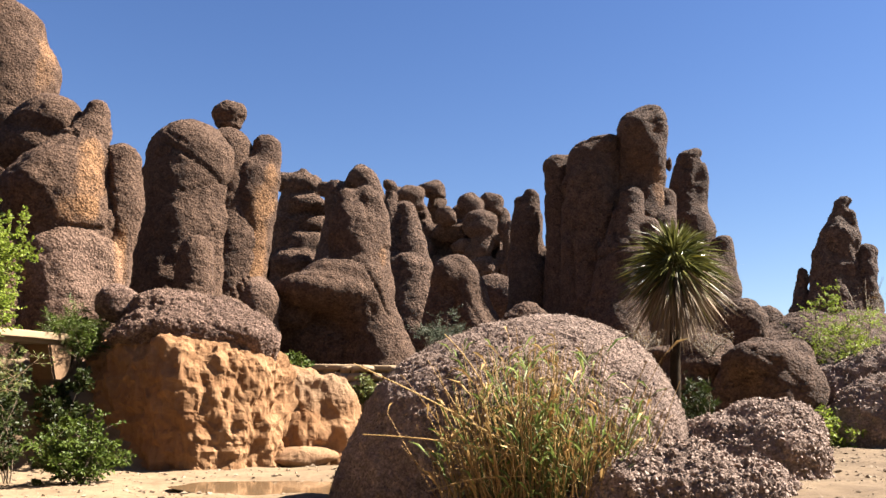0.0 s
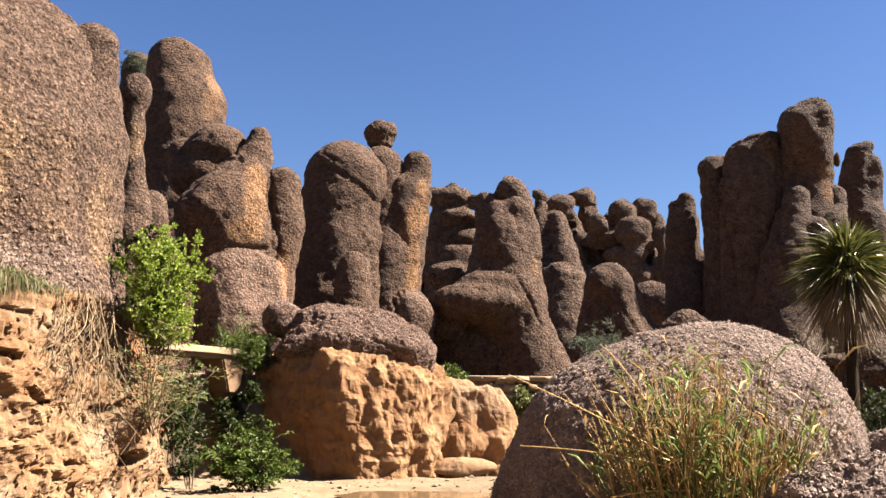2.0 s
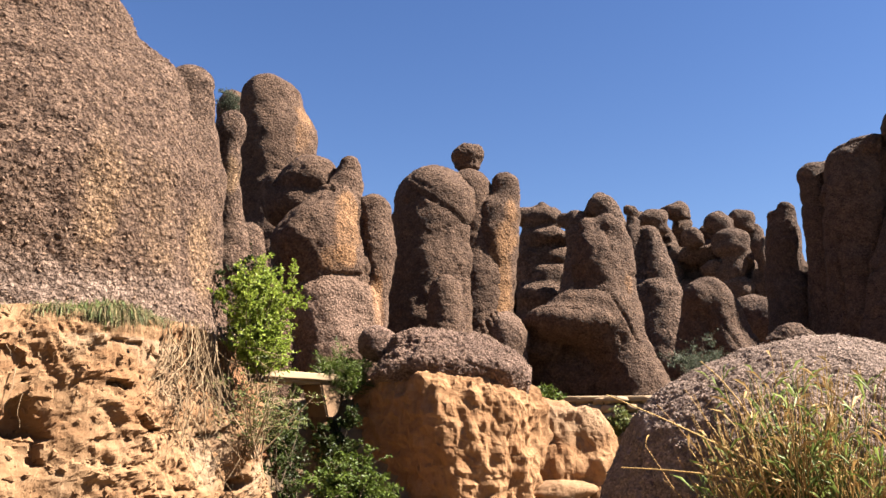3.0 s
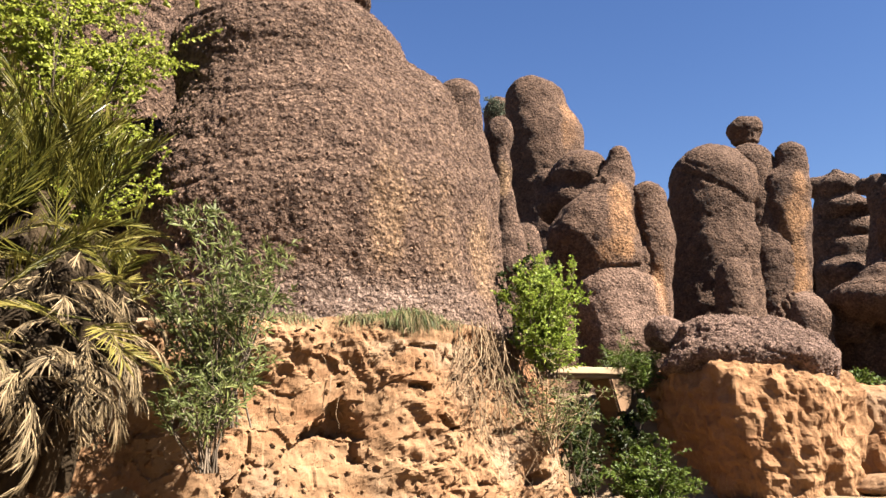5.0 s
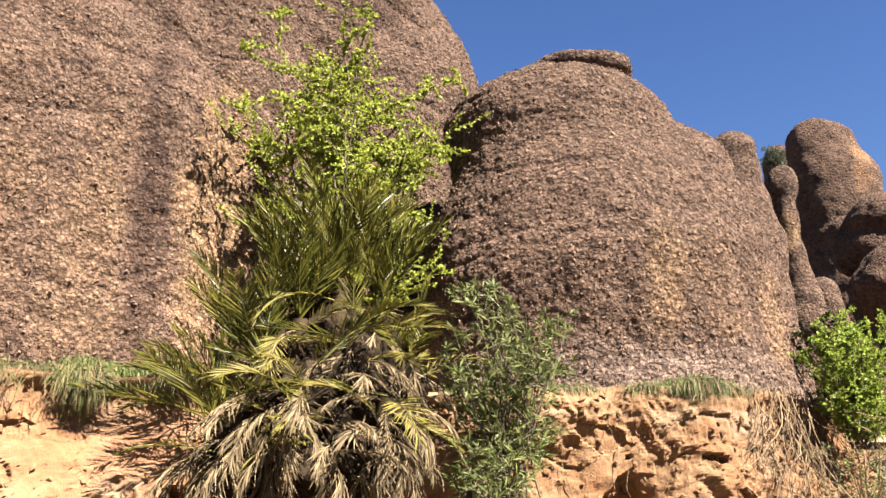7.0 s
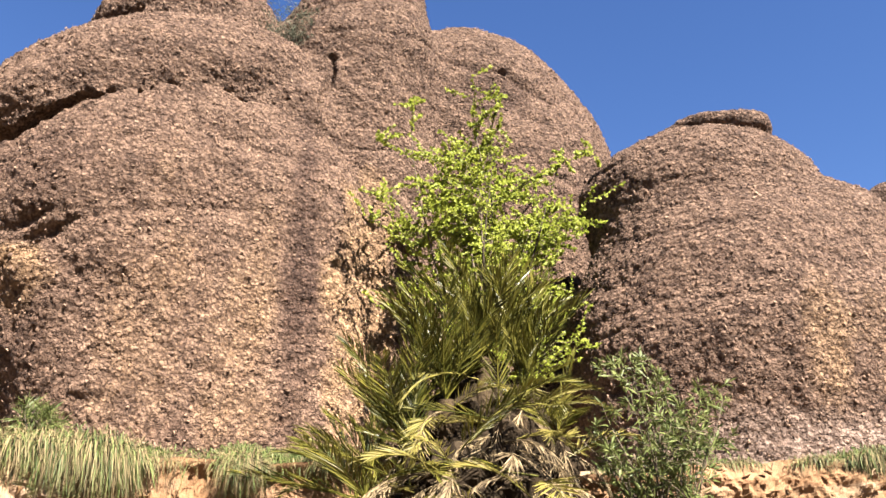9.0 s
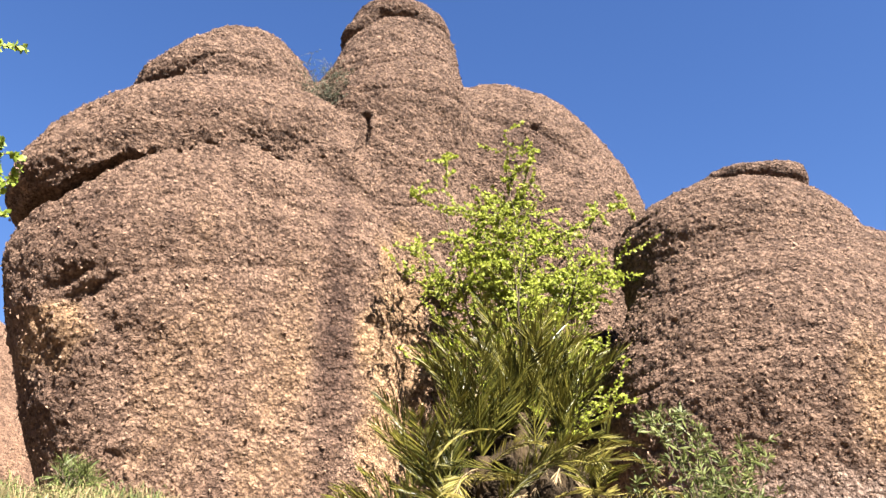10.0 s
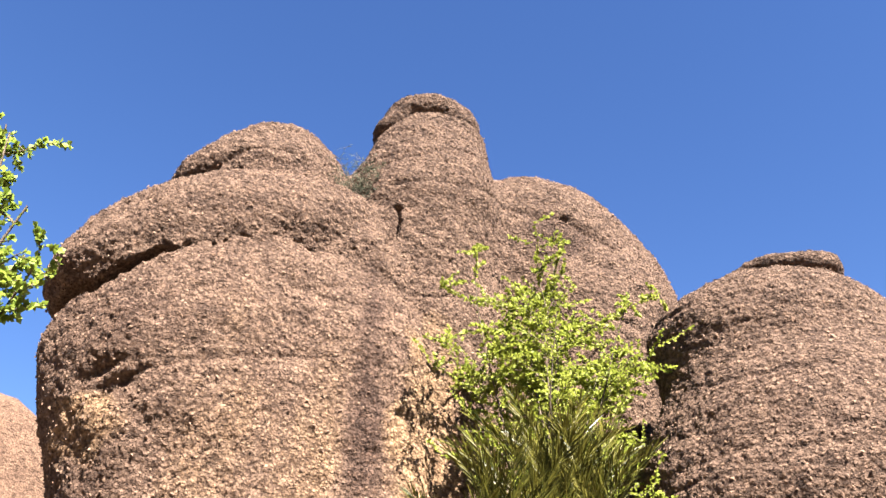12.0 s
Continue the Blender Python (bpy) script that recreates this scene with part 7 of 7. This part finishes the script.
def turf(name, centre_az, spread_az, back, count, length, mat_pair, label, seed=0, hang=1.45):
    """Grass along the bank's lip, the outer blades hanging over the edge."""
    rng = np.random.RandomState(seed + 21)
    az = centre_az + spread_az * np.clip(rng.randn(count) * 0.42, -1, 1)
    line = np.interp(az, [b[0] for b in BANK_LINE], [b[1] for b in BANK_LINE])
    off = -0.14 + (back + 0.14) * rng.rand(count) ** 1.8
    r = line + off
    a = np.radians(az)
    x, y = r * np.sin(a), r * np.cos(a)
    tuft = vnoise(np.stack([x, y, x * 0], 1), 1.6, 1)
    at = np.stack([x, y, np.full(count, BANK_TOP - 0.02) + 0.18 * vnoise(np.stack([x, y, x * 0], 1), 0.8, 1) + 0.03 + 0.22 * np.clip(tuft, 0, 1)], 1)
    way = np.stack([-np.sin(a) * 0.8 * np.exp(-off * 3), -np.cos(a) * 0.8 * np.exp(-off * 3), 1.0 - hang * np.exp(-np.clip(off, 0, 9) * 4.5)], 1) + rng.randn(count, 3) * 0.75
    ln = length * rng.uniform(0.25, 1.1, count) * (0.5 + 1.1 * np.abs(tuft))
    dry = (rng.rand(count) < np.exp(-np.clip(off, 0, 9) * 4) * 0.55) | (rng.rand(count) < 0.08)
    keep = tuft > 0.02 + 0.1 * rng.randn(count)
    at, way, ln, dry = at[keep], way[keep], ln[keep], dry[keep]
    ob = tagged(new(name), label, "grass", kind="stuff")
    for m, mask in ((mat_pair[0], ~dry), (mat_pair[1], dry)):
        v, f = blades(at[mask], way[mask], ln[mask], 0.007 + 0.009 * rng.rand(mask.sum()), rng, 1.0, 0.2)
        p = new("grass_blades", quick_mesh("grass_blades", v, f, m, False))
        p.parent = ob
        p["kind"] = "stuff"
    return ob


def roots(az0, az1, count, seed=0, reach=1.6):
    """Dry roots and stems hanging down the bank's face."""
    rng = np.random.RandomState(seed + 31)
    lines = []
    for _ in range(count):
        az = az0 + (az1 - az0) * (rng.randint(14) + rng.rand() ** 2) / 14
        r = np.interp(az, [b[0] for b in BANK_LINE], [b[1] for b in BANK_LINE]) - 0.12
        a = radians(az)
        out = np.array([-math.sin(a), -math.cos(a), 0])
        low = 1.5 * rng.rand() ** 2
        r -= 0.12 * low
        p = curve_line((r * math.sin(a), r * math.cos(a), BANK_TOP + 0.1 - low), out * rng.uniform(0.1, 0.5) + np.array([0, 0, -1]), reach * rng.uniform(0.15, 0.75), rng, 1.3, -0.4, 8)
        lines.append((p, np.linspace(0.012, 0.003, 8) * rng.uniform(0.4, 1.2)))
    v, f = tubes(lines, 4)
    return tagged(new("hanging_roots", quick_mesh("hanging_roots", v, f, ROOT)), "dry roots and stems hanging over the clay bank", "roots", kind="stuff")


# ---- plants in their places ----
palm_clump(-11.24, 5.69, 1.50, 5.04, 4.94, label='bushy date palm with green fronds above a dry hanging skirt')
lime_tree(-17.1, 8.95, 3.55, 10.6, 5.7, low=0.06, leaf=0.095, count=54000, stems=14, twigs=13, subtwigs=7, label='slender young poplar in bright lime-green leaf on the bank', seed=1)
lime_tree(-8.78, -2.25, 3.40, 4.4, 1.95, label='leafy green poplar standing close by on the bank', seed=5, trunk=0.12, low=0.03, stems=14, count=18000, leaf=0.08, leafmat=LEAF_FRESH)
oleander(-9.71, 8.03, 1.90, 3.27, 2.29, label='loose oleander bush with narrow olive leaves on the bank edge', seed=2, count=4800, leafmat=LEAF_OLIVE, leaf=0.17, leaf_width=0.16, stems=22, low=0.12, up=1.3)
oleander(-9.58, 7.71, 1.30, 1.80, 1.66, label='low oleander growing from the face of the bank', seed=12, count=1200, leafmat=LEAF_OLIVE)
bush(-7.91, 14.37, 2.75, 2.58, 1.74, label='dense bright-green poplar bush at the end of the bank', seed=3, stems=20, twigs=10, low=0.05, leaf=0.062, leaf_width=0.6, count=24000, up=1.3, leafmat=LEAF_FRESH)
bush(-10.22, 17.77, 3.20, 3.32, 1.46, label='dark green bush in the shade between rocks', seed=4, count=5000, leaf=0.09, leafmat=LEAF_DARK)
bush(-7.32, 17.53, 0.00, 1.52, 1.81, label='rounded dark-green shrub at the foot of the mud block', seed=6, count=8000, leaf=0.1, leaf_width=0.45, stems=12, leafmat=LEAF_GREEN)
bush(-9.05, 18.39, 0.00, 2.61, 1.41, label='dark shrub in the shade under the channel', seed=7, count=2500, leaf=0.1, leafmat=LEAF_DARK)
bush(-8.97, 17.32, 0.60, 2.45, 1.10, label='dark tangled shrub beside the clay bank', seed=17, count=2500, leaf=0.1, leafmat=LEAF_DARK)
bush(-9.57, 22.01, 2.60, 1.57, 1.88, label='low grassy green bush behind the channel', seed=8, count=6000, leaf=0.22, leaf_width=0.1, up=1.4, stems=16, leafmat=LEAF_GREEN)
bush(0.13, 33.00, 3.21, 2.24, 2.44, label='grey-green feathery tamarisk bush', seed=9, count=9000, leaf=0.12, leaf_width=0.16, stems=14, droop=0.1, leafmat=LEAF_GREY)
bush(-0.49, 27.40, 2.50, 0.37, 1.08, label='small fresh weeds on the wall', seed=10, count=900, leaf=0.16, stems=8, leafmat=LEAF_FRESH)
bush(-4.36, 25.63, 2.70, 0.53, 0.85, label='small green weed on the wall top', seed=11, count=600, leaf=0.16, stems=7, leafmat=LEAF_GREEN)
bush(-2.22, 25.80, 1.70, 0.71, 1.35, label='weeds growing from the rubble wall', seed=13, count=1500, leaf=0.13, stems=9, leafmat=LEAF_OLIVE)
yucca_tree(6.1, 22.7, 0.00, 7.05, 3.5, label='single-trunked yucca with a round head and dry skirt')
oleander(6.34, 21.07, 0.00, 2.64, 1.53, label='dark green oleander between the boulders', seed=14, count=4000, leafmat=LEAF_DARK)
bush(12.65, 26.65, 2.75, 3.11, 2.91, label='airy light-green bush with bare twigs', seed=15, count=9000, leaf=0.085, leaf_width=0.3, stems=10, leafmat=LEAF_FRESH)
dry_twigs(13.37, 26.86, 2.77, 3.40, 2.13, label='bare grey twiggy shrub', seed=16)
bush(10.82, 23.64, 0.05, 1.88, 1.23, label='low green weeds at the edge of the sand', seed=18, count=1800, leaf=0.16, leaf_width=0.25, stems=10, leafmat=LEAF_FRESH)
dry_twigs(6.50, 27.75, 3.56, 1.02, 2.03, label='tangled grey dead shrub below the tower', seed=19)
dry_twigs(8.31, 26.21, 3.30, 1.13, 1.74, label='dead grey shrub beside the yucca', seed=20)
reeds(1.38, 11.92, -0.05, 2.79, 2.84, label='clump of dry golden and green reeds before a boulder', stems=420, green=0.27, long_stalks=[((0.0, 0.9), (-2.55, 2.22)), ((-0.75, 1.9), (-1.3, 2.62)), ((-0.3, 1.0), (-2.4, 1.27)), ((-0.2, 0.75), (-1.5, 0.55))])
bush(-21.30, 5.00, 16.85, 2.2, 2.0, label='dry grey bush growing in a cleft of the rock', seed=21, count=3500, leaf=0.12, leaf_width=0.12, stems=14, leafmat=LEAF_GREY)
bush(-23.04, 37.48, 18.64, 1.41, 1.33, label='small bush on top of a distant rock', seed=22, count=3500, leaf=0.13, leaf_width=0.2, stems=12, leafmat=LEAF_GREY)
roots(-35.0, -29.4, 130, 1, 2.6)
roots(-32.2, -29.3, 150, 3, 3.2)
roots(-48, -34, 40, 2, 0.9)
turf("turf", -87, 7, 0.9, 14000, 0.85, (GRASS, DRY_GRASS), "green and straw-coloured turf hanging over the bank edge", 0)
turf("turf", -75.5, 4.5, 0.9, 10000, 0.75, (GRASS, DRY_GRASS), "green and straw-coloured turf hanging over the bank edge", 1)
turf("turf", -40.5, 5, 0.9, 6000, 0.5, (GRASS, DRY_GRASS), "green and straw-coloured turf hanging over the bank edge", 2)
turf("turf", -36, 3, 0.9, 3000, 0.5, (GRASS, DRY_GRASS), "green and straw-coloured turf hanging over the bank edge", 3)
turf("turf", -103, 9, 0.9, 5000, 0.9, (GRASS, DRY_GRASS), "green and straw-coloured turf hanging over the bank edge", 4)
turf("turf", -47, 3, 0.9, 1500, 0.4, (GRASS, DRY_GRASS), "green and straw-coloured turf hanging over the bank edge", 5)
turf("turf", -56, 6, 0.9, 2500, 0.45, (GRASS, DRY_GRASS), "green and straw-coloured turf hanging over the bank edge", 6)
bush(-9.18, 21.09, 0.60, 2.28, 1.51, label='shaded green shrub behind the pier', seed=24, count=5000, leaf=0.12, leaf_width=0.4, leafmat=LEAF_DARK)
bush(-10.64, 20.39, 1.20, 1.89, 1.59, label='olive shrub growing behind the channel', seed=25, count=5000, leaf=0.12, leaf_width=0.3, leafmat=LEAF_OLIVE)
bush(-12.90, -0.09, 3.55, 0.85, 0.8, label='small dry tuft of grass on the bank edge', seed=26, count=700, leaf=0.3, leaf_width=0.05, up=1.5, stems=12, twigs=3, subtwigs=1, leafmat=LEAF_OLIVE)
dry_twigs(-7.95, 14.35, 1.35, 2.3, 1.9, label='tangled dry scrub hanging on the end of the bank', seed=27, stems=18, count=1500, leaf=0.09, leaf_width=0.3, leafmat=LEAF_OLIVE, bark=ROOT)
